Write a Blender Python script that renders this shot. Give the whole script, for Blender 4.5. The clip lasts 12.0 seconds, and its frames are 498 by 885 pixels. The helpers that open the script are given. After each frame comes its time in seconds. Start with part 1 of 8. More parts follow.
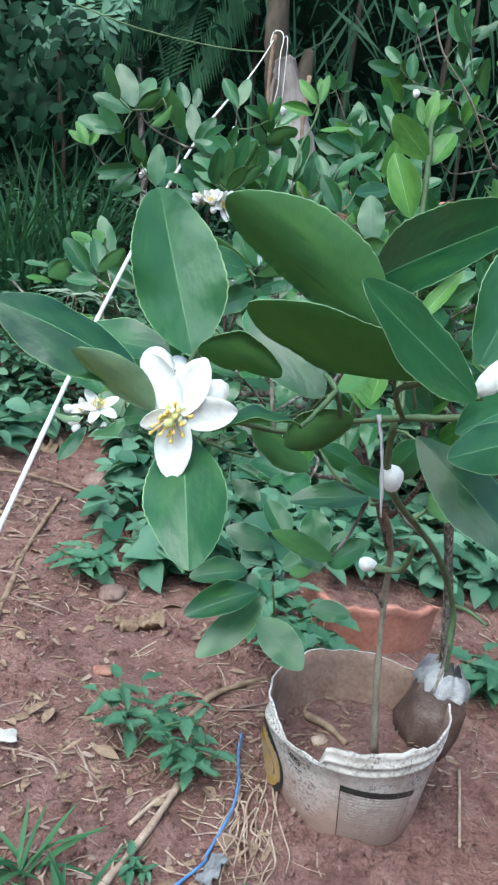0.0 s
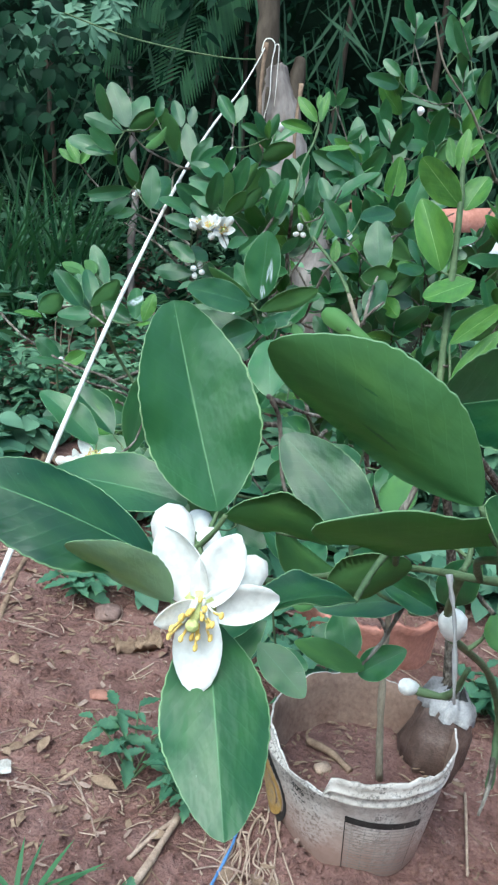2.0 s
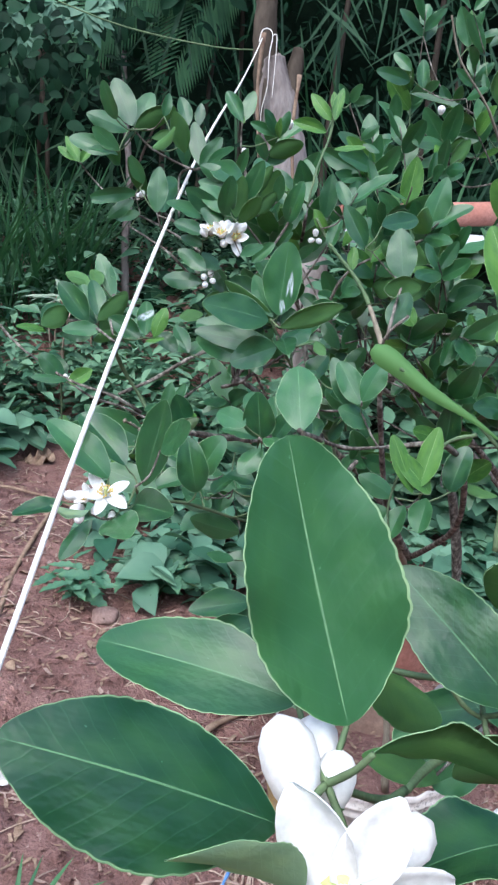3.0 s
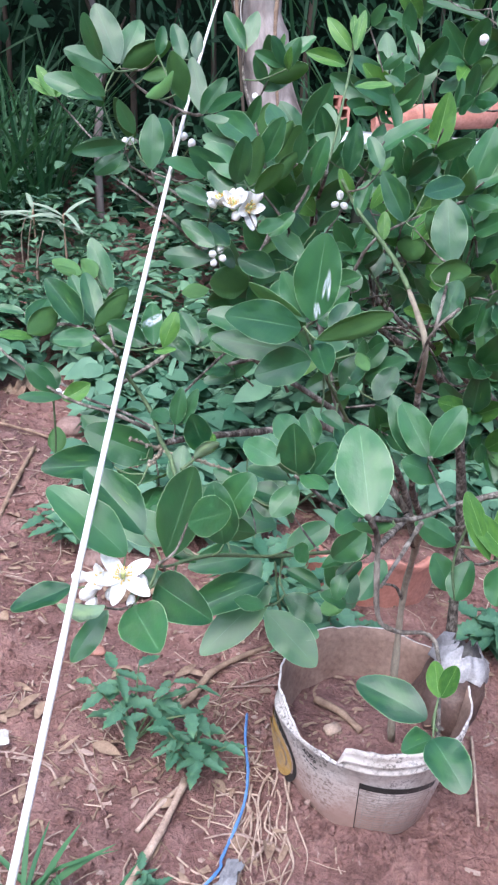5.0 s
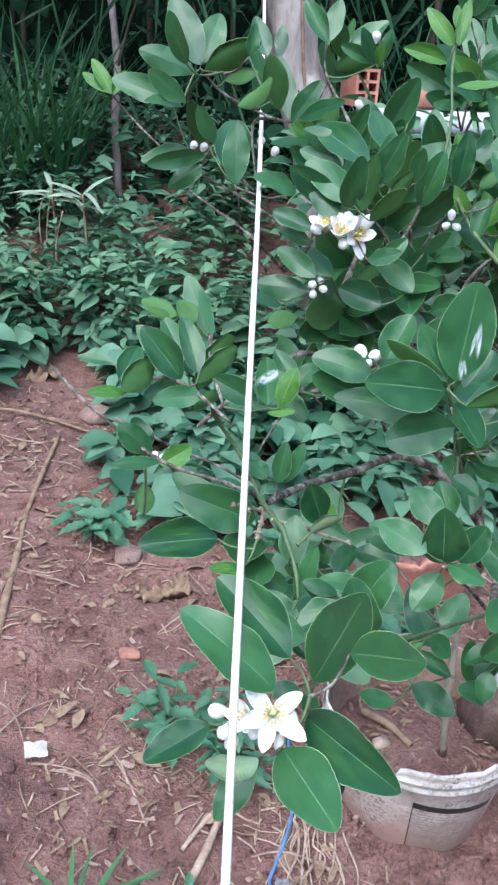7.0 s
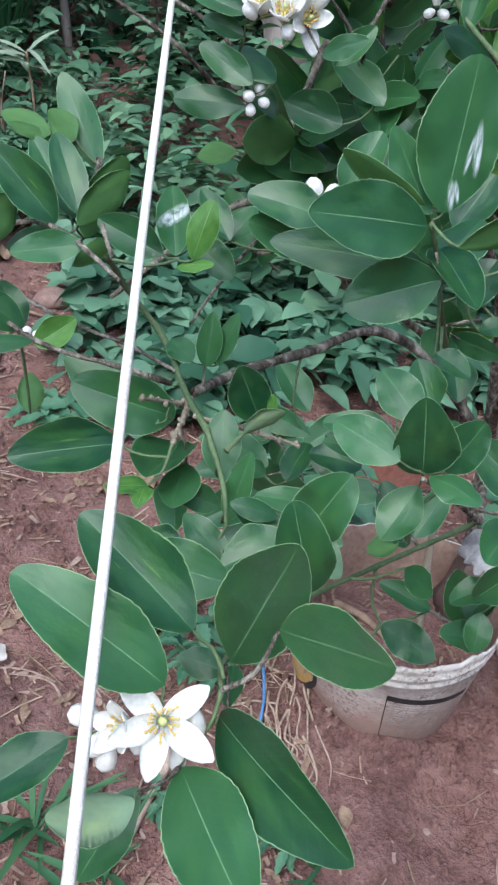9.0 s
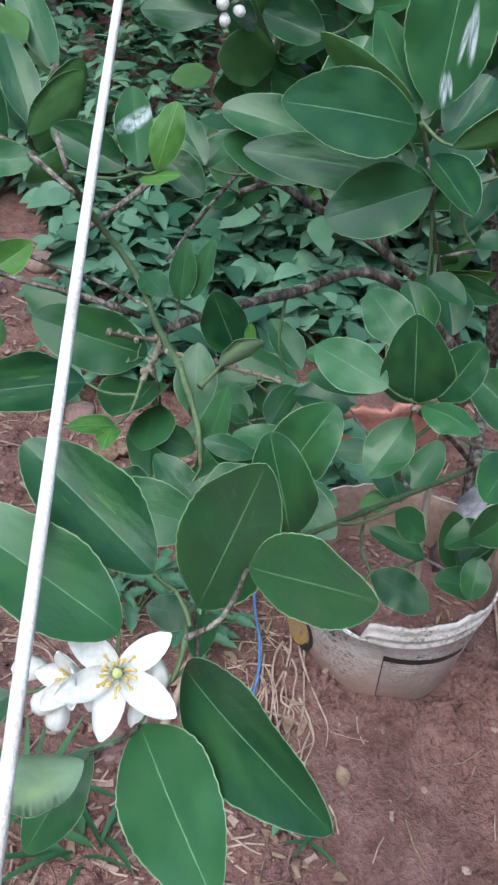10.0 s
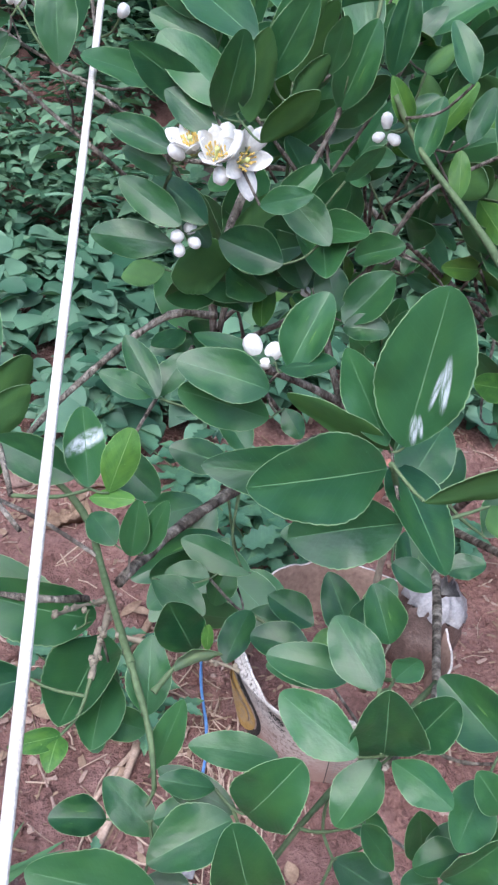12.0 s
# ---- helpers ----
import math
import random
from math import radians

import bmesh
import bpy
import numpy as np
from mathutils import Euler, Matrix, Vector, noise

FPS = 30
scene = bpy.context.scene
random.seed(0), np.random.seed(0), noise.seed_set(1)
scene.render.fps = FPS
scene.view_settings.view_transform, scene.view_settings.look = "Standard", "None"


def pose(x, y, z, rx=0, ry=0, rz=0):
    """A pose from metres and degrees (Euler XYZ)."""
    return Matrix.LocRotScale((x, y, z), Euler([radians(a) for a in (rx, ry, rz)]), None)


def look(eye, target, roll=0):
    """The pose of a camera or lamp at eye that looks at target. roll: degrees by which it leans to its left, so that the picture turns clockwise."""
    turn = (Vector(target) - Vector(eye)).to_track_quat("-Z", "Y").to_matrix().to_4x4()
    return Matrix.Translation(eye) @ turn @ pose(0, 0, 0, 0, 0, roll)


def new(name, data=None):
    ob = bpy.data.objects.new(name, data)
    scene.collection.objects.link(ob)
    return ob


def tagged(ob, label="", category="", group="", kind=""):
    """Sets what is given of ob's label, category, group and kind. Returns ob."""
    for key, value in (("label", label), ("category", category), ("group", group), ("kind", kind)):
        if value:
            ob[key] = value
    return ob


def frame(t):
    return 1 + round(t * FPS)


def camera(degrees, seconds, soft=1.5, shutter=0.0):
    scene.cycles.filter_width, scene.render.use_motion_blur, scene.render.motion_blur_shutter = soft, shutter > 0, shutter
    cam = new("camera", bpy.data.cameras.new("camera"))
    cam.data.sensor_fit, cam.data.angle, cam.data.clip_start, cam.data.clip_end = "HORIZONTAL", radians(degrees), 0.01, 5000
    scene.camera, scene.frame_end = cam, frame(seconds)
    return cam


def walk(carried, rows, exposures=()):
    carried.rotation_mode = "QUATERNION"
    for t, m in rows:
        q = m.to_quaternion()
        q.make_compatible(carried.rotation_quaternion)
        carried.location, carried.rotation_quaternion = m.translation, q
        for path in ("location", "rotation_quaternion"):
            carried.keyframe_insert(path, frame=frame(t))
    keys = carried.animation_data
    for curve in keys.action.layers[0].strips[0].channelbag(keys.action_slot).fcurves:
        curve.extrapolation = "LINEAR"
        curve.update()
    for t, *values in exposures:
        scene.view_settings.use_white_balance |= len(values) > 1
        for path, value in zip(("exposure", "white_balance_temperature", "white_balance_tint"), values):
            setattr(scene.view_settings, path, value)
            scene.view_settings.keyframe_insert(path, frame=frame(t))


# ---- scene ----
cam = camera(34.6, 12.0, soft=2.4)
PATH = [
    (0.0, (0.2160, 0.0925, 1.0163), (0.1600, 1.0507, 0.7358), 4.48),
    (0.5, (0.2200, 0.0924, 1.0173), (0.1720, 1.0527, 0.7424), 4.17),
    (1.0, (0.2260, 0.0964, 1.0174), (0.1900, 1.0550, 0.7349), 3.95),
    (1.5, (0.2220, 0.1044, 1.0176), (0.1820, 1.0642, 0.7395), 4.06),
    (2.0, (0.2040, 0.1331, 1.0332), (0.1555, 1.0934, 0.7584), 3.97),
    (2.5, (0.1920, 0.1639, 1.0429), (0.1600, 1.1254, 0.7699), 3.84),
    (3.0, (0.1830, 0.1729, 1.0441), (0.1445, 1.1306, 0.7592), 4.15),
    (3.2, (0.1850, 0.1755, 1.0440), (0.1520, 1.1332, 0.7603), 4.05),
    (4.8, (0.1470, 0.2540, 1.0849), (0.1370, 1.1769, 0.7000), 4.31),
    (5.0, (0.1460, 0.2719, 1.0873), (0.1405, 1.1904, 0.6919), 3.51),
    (5.5, (0.1370, 0.2838, 1.0916), (0.1120, 1.1980, 0.6870), 3.74),
    (6.0, (0.1090, 0.2788, 1.0925), (0.0615, 1.1940, 0.6922), 4.37),
    (6.5, (0.0900, 0.3058, 1.0961), (0.0470, 1.2193, 0.6916), 3.77),
    (7.0, (0.0820, 0.3455, 1.1079), (0.0670, 1.2495, 0.6807), 3.22),
    (7.2, (0.0840, 0.3705, 1.1105), (0.0855, 1.2614, 0.6563), 2.40),
    (8.8, (0.1020, 0.4474, 1.0682), (0.1375, 1.2883, 0.5281), 3.64),
    (9.0, (0.1070, 0.4467, 1.0551), (0.1270, 1.2805, 0.5034), 2.96),
    (9.5, (0.1090, 0.4531, 1.0353), (0.1240, 1.2698, 0.4584), 2.67),
    (10.0, (0.1150, 0.4612, 1.0315), (0.1405, 1.2723, 0.4471), 2.35),
    (10.5, (0.1160, 0.4778, 1.0488), (0.1610, 1.2872, 0.4632), 2.91),
    (11.0, (0.0994, 0.5262, 1.0717), (0.1864, 1.3369, 0.4928), 6.39),
    (11.5, (0.1062, 0.5548, 1.0913), (0.2089, 1.3542, 0.4994), 5.34),
    (12.0, (0.1088, 0.5290, 1.0994), (0.2031, 1.3529, 0.5406), 5.15),
]
EXPOSURE = [(0.0, 0.21, 5650, -4.0), (1.0, 0.24, 5650, -7.0), (2.5, 0.11, 5650, -5.0), (3.0, 0.18, 5700, 8.0), (5.0, 0.48, 5700, 14.0), (6.0, 0.39, 5650, 8.0), (7.0, 0.3, 5550, 6.0), (9.5, -0.14, 5750, 5.0), (10.5, -0.21, 5750, 3.0), (11.5, 0.05, 5750, 9.0), (12.0, 0.15, 5750, 13.0)]
walk(cam, [(t, look(eye, target, roll)) for t, eye, target, roll in PATH], EXPOSURE)

# ---- world and light: an overcast day under trees ----
world = bpy.data.worlds.new("overcast")
scene.world = world
world.use_nodes = True
wn, wl = world.node_tree.nodes, world.node_tree.links
sky = wn.new("ShaderNodeTexSky")
sky.sky_type, sky.sun_disc = "NISHITA", False
sky.sun_elevation, sky.sun_rotation = radians(62), radians(200)
sky.air_density, sky.dust_density = 1.0, 4.0
wl.new(sky.outputs["Color"], wn["Background"].inputs["Color"])
wn["Background"].inputs["Strength"].default_value = 0.34
sun = new("sun", bpy.data.lights.new("sun", "SUN"))
sun.data.energy, sun.data.angle, sun.data.color = 2.4, radians(70), (1.0, 0.98, 0.95)
sun.matrix_world = look((-1.0, -1.4, 4.0), (0.1, 1.4, 0.0))


# ---- materials ----
def nodes_of(name, rough=0.6, spec=0.4):
    m = bpy.data.materials.new(name)
    m.use_nodes = True
    b = m.node_tree.nodes["Principled BSDF"]
    b.inputs["Roughness"].default_value = rough
    b.inputs["Specular IOR Level"].default_value = spec
    return m, m.node_tree.nodes, m.node_tree.links, b


def ramp(n, l, source, stops):
    r = n.new("ShaderNodeValToRGB")
    while len(r.color_ramp.elements) < len(stops):
        r.color_ramp.elements.new(0.5)
    for e, (p, c) in zip(r.color_ramp.elements, stops):
        e.position, e.color = p, (*c, 1)
    l.new(source, r.inputs["Fac"])
    return r.outputs["Color"]


def noise_of(n, l, coord, scale, detail=4, rough=0.55, stretch=(1, 1, 1)):
    mp = n.new("ShaderNodeMapping")
    mp.inputs["Scale"].default_value = stretch
    t = n.new("ShaderNodeTexNoise")
    t.inputs["Scale"].default_value, t.inputs["Detail"].default_value, t.inputs["Roughness"].default_value = scale, detail, rough
    l.new(coord, mp.inputs["Vector"])
    l.new(mp.outputs["Vector"], t.inputs["Vector"])
    return t.outputs["Fac"]


def mixed(n, l, a, b, fac, mode="MIX"):
    m = n.new("ShaderNodeMix")
    m.data_type, m.blend_type = "RGBA", mode
    for socket, value in ((m.inputs[0], fac), (m.inputs[6], a), (m.inputs[7], b)):
        if isinstance(value, (int, float)):
            socket.default_value = value
        elif isinstance(value, tuple):
            socket.default_value = (*value, 1)
        else:
            l.new(value, socket)
    return m.outputs[2]


def bumped(n, l, b, height, strength, distance):
    u = n.new("ShaderNodeBump")
    u.inputs["Strength"].default_value, u.inputs["Distance"].default_value = strength, distance
    l.new(height, u.inputs["Height"])
    l.new(u.outputs["Normal"], b.inputs["Normal"])


def coords(n, kind="Object"):
    return n.new("ShaderNodeTexCoord").outputs[kind]


def surface(name, stops, scale, rough=0.7, spec=0.3, bump=0.3, depth=0.002, fine=None, stretch=(1, 1, 1), kind="Object"):
    """A plain worn surface: a coarse and a fine noise in colour, and relief."""
    m, n, l, b = nodes_of(name, rough, spec)
    co = coords(n, kind)
    coarse = noise_of(n, l, co, scale, 5, 0.6, stretch)
    grain = noise_of(n, l, co, fine or scale * 9, 3, 0.6, stretch)
    col = ramp(n, l, coarse, stops)
    col = mixed(n, l, col, ramp(n, l, grain, [(0.3, (0.6, 0.6, 0.6)), (0.7, (1.25, 1.25, 1.25))]), 0.55, "MULTIPLY")
    l.new(col, b.inputs["Base Color"])
    bumped(n, l, b, grain, bump, depth)
    return m


def foliage(name, dark, light, rough=0.45, spec=0.35, through_light=0.2, veins=True, per="Random", stain_or_sheen=None, glow=None):
    """A leaf blade: two greens that vary from leaf to leaf, mottling, side veins, a little light through the blade."""
    m, n, l, b = nodes_of(name, rough, spec)
    co = coords(n)
    if per == "Random":
        rnd = n.new("ShaderNodeObjectInfo").outputs["Random"]
    else:
        rnd = n.new("ShaderNodeNewGeometry").outputs["Random Per Island"]
    base = mixed(n, l, dark, light, rnd)
    mott = noise_of(n, l, co, 4 if veins else 14, 2 if veins else 4, 0.5)
    base = mixed(n, l, base, ramp(n, l, mott, [(0.25, (0.70, 0.73, 0.78)), (0.75, (1.26, 1.22, 1.12))]), 0.65, "MULTIPLY")
    if veins:
        sep = n.new("ShaderNodeSeparateXYZ")
        l.new(co, sep.inputs[0])
        ab = n.new("ShaderNodeMath")
        ab.operation = "ABSOLUTE"
        l.new(sep.outputs["X"], ab.inputs[0])
        sl = n.new("ShaderNodeMath")
        sl.operation, sl.inputs[1].default_value = "MULTIPLY_ADD", -0.55
        l.new(ab.outputs[0], sl.inputs[0])
        l.new(sep.outputs["Y"], sl.inputs[2])
        wob = n.new("ShaderNodeMath")
        wob.operation, wob.inputs[1].default_value = "MULTIPLY_ADD", 0.05
        l.new(mott, wob.inputs[0])
        l.new(sl.outputs[0], wob.inputs[2])
        fr = n.new("ShaderNodeMath")
        fr.operation, fr.inputs[1].default_value = "PINGPONG", 0.045
        l.new(wob.outputs[0], fr.inputs[0])
        vein = ramp(n, l, fr.outputs[0], [(0.0, (1, 1, 1)), (0.006, (0, 0, 0))])
        base = mixed(n, l, base, tuple(min(1, 1.7 * c + 0.012) for c in light), mixed(n, l, (0, 0, 0), vein, 0.15))
        flush = ramp(n, l, noise_of(n, l, co, 2.0, 2, 0.5), [(0.48, (0, 0, 0)), (0.70, (1, 1, 1))])
        base = mixed(n, l, base, tuple(c * k for c, k in zip(light, (1.35, 1.18, 0.70))), mixed(n, l, (0, 0, 0), flush, 0.42))
        specks = ramp(n, l, noise_of(n, l, co, 34, 3, 0.55), [(0.735, (0, 0, 0)), (0.76, (1, 1, 1))])
        base = mixed(n, l, base, tuple(min(1, 2.2 * c + 0.06) for c in light), mixed(n, l, (0, 0, 0), specks, 0.6))
        pucker = noise_of(n, l, co, 9, 2, 0.5)
        bumped(n, l, b, mixed(n, l, pucker, vein, 0.06), 0.09, 0.005)
        rv = n.new("ShaderNodeMath")
        rv.operation, rv.inputs[1].default_value, rv.inputs[2].default_value = "MULTIPLY_ADD", 0.20, rough - 0.08
        l.new(mott, rv.inputs[0])
        l.new(rv.outputs[0], b.inputs["Roughness"])
    # Whitish marks: smeared streaks, and a sky reflection painted on one leaf.
    for (cx, cy), (rx, ry), turn in stain_or_sheen or ():
        place = n.new("ShaderNodeMapping")
        place.vector_type = "TEXTURE"
        place.inputs["Location"].default_value, place.inputs["Scale"].default_value, place.inputs["Rotation"].default_value = (cx, cy, 0), (rx, ry, 1), (0, 0, turn)
        l.new(co, place.inputs["Vector"])
        ball = n.new("ShaderNodeTexGradient")
        ball.gradient_type = "SPHERICAL"
        l.new(place.outputs["Vector"], ball.inputs["Vector"])
        streaks = ramp(n, l, noise_of(n, l, place.outputs["Vector"], 2.4, 5, 0.75, (1, 0.5, 1)), [(0.38, (0, 0, 0)), (0.60, (1, 1, 1))])
        film = mixed(n, l, ramp(n, l, ball.outputs["Fac"], [(0.0, (0, 0, 0)), (0.45, (1, 1, 1))]), streaks, 1.0, "MULTIPLY")
        base = mixed(n, l, base, (0.68, 0.75, 0.79), film)
    l.new(base, b.inputs["Base Color"])
    tr = n.new("ShaderNodeBsdfTranslucent")
    if glow:
        tr.inputs["Color"].default_value = (*glow, 1)
    else:
        l.new(mixed(n, l, base, (0.75, 1.0, 0.2), 0.5, "MULTIPLY"), tr.inputs["Color"])
    mx = n.new("ShaderNodeMixShader")
    mx.inputs[0].default_value = through_light
    l.new(b.outputs[0], mx.inputs[1])
    l.new(tr.outputs[0], mx.inputs[2])
    l.new(mx.outputs[0], n["Material Output"].inputs["Surface"])
    return m


LEAF = foliage("lime_leaf", (0.010, 0.052, 0.022), (0.040, 0.132, 0.050), 0.34, 0.55, 0.20, glow=(0.36, 0.66, 0.20))
LEAF_BACK = foliage("lime_leaf_underside", (0.060, 0.150, 0.050), (0.095, 0.215, 0.075), 0.6, 0.25, 0.34, glow=(0.34, 0.60, 0.20))
LEAF_PALE = foliage("pale_leaf_underside", (0.25, 0.37, 0.24), (0.30, 0.42, 0.28), 0.6, 0.25, 0.40, glow=(0.42, 0.74, 0.18))
LEAF_EDGE = foliage("lime_leaf_margin", (0.21, 0.36, 0.18), (0.29, 0.44, 0.23), 0.5, 0.3, veins=False)
LEAF_RIB = foliage("lime_leaf_midrib", (0.11, 0.24, 0.11), (0.16, 0.31, 0.15), 0.5, 0.3, veins=False)
YOUNG = foliage("young_lime_leaf", (0.055, 0.168, 0.034), (0.104, 0.250, 0.052), 0.4, 0.4, 0.34)
YOUNG_EDGE = foliage("young_leaf_margin", (0.20, 0.38, 0.12), (0.25, 0.42, 0.14), 0.5, 0.3, veins=False)
WEED = foliage("weed_leaf", (0.030, 0.095, 0.056), (0.145, 0.270, 0.178), 0.5, 0.25, veins=False, per="Island")
# Near-black green: the shade under the wood is put into this leaf colour.
DARK_WEED = foliage("shade_toned_leaf", (0.004, 0.016, 0.009), (0.017, 0.056, 0.027), 0.6, 0.10, veins=False, per="Island")
BANK_WEED = foliage("bank_leaf", (0.032, 0.095, 0.052), (0.150, 0.270, 0.165), 0.6, 0.25, veins=False, per="Island")
WEED_LEAF = foliage("toothed_weed_leaf", (0.045, 0.130, 0.075), (0.095, 0.205, 0.125), 0.55, 0.3)
GRASS = foliage("grass_blade", (0.03, 0.10, 0.045), (0.07, 0.17, 0.075), 0.6, 0.25, veins=False, per="Island")
# Darker copy of the grass blade, with background shade put into the colour.
DARK_GRASS = foliage("shade_toned_grass", (0.014, 0.045, 0.022), (0.045, 0.105, 0.052), 0.6, 0.25, veins=False, per="Island")
PALE_BLADE = foliage("variegated_blade", (0.10, 0.18, 0.11), (0.34, 0.40, 0.32), 0.6, 0.25, veins=False, per="Island")
GREEN_TWIG = surface("green_twig", [(0.3, (0.060, 0.105, 0.048)), (0.7, (0.140, 0.195, 0.095))], 40, 0.65, 0.25, 0.5, 0.001)
BARK = surface("lime_bark", [(0.34, (0.040, 0.034, 0.028)), (0.5, (0.15, 0.132, 0.108)), (0.66, (0.36, 0.33, 0.28))], 130, 0.85, 0.2, 1.0, 0.004, 420, (1, 1, 0.35))
PETAL = surface("white_petal", [(0.3, (0.91, 0.91, 0.89)), (0.7, (0.96, 0.96, 0.94))], 60, 0.5, 0.4, 0.1, 0.0005)


def let_through(m, colour, share):
    """Lets some light pass through a thin sheet."""
    n, l = m.node_tree.nodes, m.node_tree.links
    tr, mx = n.new("ShaderNodeBsdfTranslucent"), n.new("ShaderNodeMixShader")
    tr.inputs["Color"].default_value, mx.inputs[0].default_value = (*colour, 1), share
    l.new(n["Principled BSDF"].outputs[0], mx.inputs[1])
    l.new(tr.outputs[0], mx.inputs[2])
    l.new(mx.outputs[0], n["Material Output"].inputs["Surface"])


let_through(PETAL, (0.92, 0.92, 0.88), 0.35)
ANTHER = surface("yellow_anther", [(0.3, (0.75, 0.50, 0.10)), (0.7, (0.85, 0.68, 0.25))], 300, 0.7)
PISTIL = surface("pale_green_pistil", [(0.3, (0.50, 0.58, 0.22)), (0.7, (0.66, 0.66, 0.30))], 200, 0.5)
STEM = surface("young_bark", [(0.3, (0.16, 0.135, 0.10)), (0.7, (0.33, 0.29, 0.22))], 50, 0.85, 0.2, 0.6, 0.002, 240, (1, 1, 0.35))
ROPE = surface("white_cord", [(0.3, (0.58, 0.54, 0.48)), (0.7, (0.86, 0.84, 0.80))], 60, 0.8, 0.2, 0.6, 0.0006, 900)
TRUNK = surface("pale_tree_bark", [(0.32, (0.09, 0.074, 0.067)), (0.5, (0.23, 0.195, 0.18)), (0.68, (0.38, 0.34, 0.32))], 9, 0.9, 0.15, 0.8, 0.01, 40, (1, 1, 0.3))
STRAW = surface("dry_straw", [(0.3, (0.26, 0.18, 0.135)), (0.7, (0.50, 0.39, 0.31))], 30, 0.9, 0.1)
CHIP = surface("weathered_chip", [(0.3, (0.20, 0.135, 0.11)), (0.7, (0.40, 0.30, 0.25))], 40, 0.9, 0.1)
DEAD_WOOD = surface("dead_twig", [(0.3, (0.14, 0.09, 0.065)), (0.7, (0.33, 0.24, 0.17))], 30, 0.9, 0.1)
CLAY = surface("orange_clay", [(0.3, (0.33, 0.130, 0.092)), (0.7, (0.47, 0.225, 0.175))], 9, 0.75, 0.25, 0.3, 0.003)
BRICK = surface("old_brick", [(0.3, (0.24, 0.115, 0.085)), (0.7, (0.38, 0.20, 0.155))], 60, 0.9, 0.1, 0.6, 0.002)
CONCRETE = surface("grey_concrete", [(0.3, (0.32, 0.33, 0.35)), (0.7, (0.60, 0.62, 0.66))], 6, 0.85, 0.2)
BLUE = surface("blue_plastic_cord", [(0.3, (0.06, 0.16, 0.40)), (0.7, (0.14, 0.29, 0.58))], 40, 0.5, 0.4)
PAPER = surface("weathered_paper", [(0.3, (0.34, 0.32, 0.29)), (0.7, (0.52, 0.50, 0.47))], 30, 0.8)
SCRAP = surface("dull_grey_plastic", [(0.3, (0.10, 0.10, 0.11)), (0.7, (0.26, 0.26, 0.27))], 25, 0.6, 0.3)
PRINT = surface("faded_print", [(0.3, (0.22, 0.20, 0.18)), (0.7, (0.40, 0.37, 0.34))], 80, 0.6)
FILM = surface("grey_plastic_film", [(0.3, (0.16, 0.15, 0.15)), (0.6, (0.36, 0.35, 0.35)), (0.8, (0.72, 0.72, 0.72))], 25, 0.35, 0.5)
LIMB = surface("dark_limb_bark", [(0.3, (0.035, 0.028, 0.022)), (0.7, (0.10, 0.08, 0.062))], 8, 0.9, 0.1, 0.6, 0.006, 50, (1, 1, 0.3))
MUD = surface("dried_mud", [(0.3, (0.17, 0.105, 0.08)), (0.7, (0.27, 0.19, 0.15))], 14, 0.9, 0.1, 0.4, 0.002)
BAG = surface("soil_filled_film", [(0.3, (0.055, 0.036, 0.030)), (0.55, (0.115, 0.075, 0.062)), (0.75, (0.20, 0.15, 0.13))], 22, 0.42, 0.45, 0.5, 0.003)
INK = surface("black_print", [(0.3, (0.015, 0.015, 0.016)), (0.7, (0.05, 0.048, 0.045))], 60, 0.5)
YELLOW = surface("yellow_print", [(0.3, (0.34, 0.19, 0.05)), (0.5, (0.52, 0.33, 0.10)), (0.7, (0.40, 0.30, 0.20))], 30, 0.5)


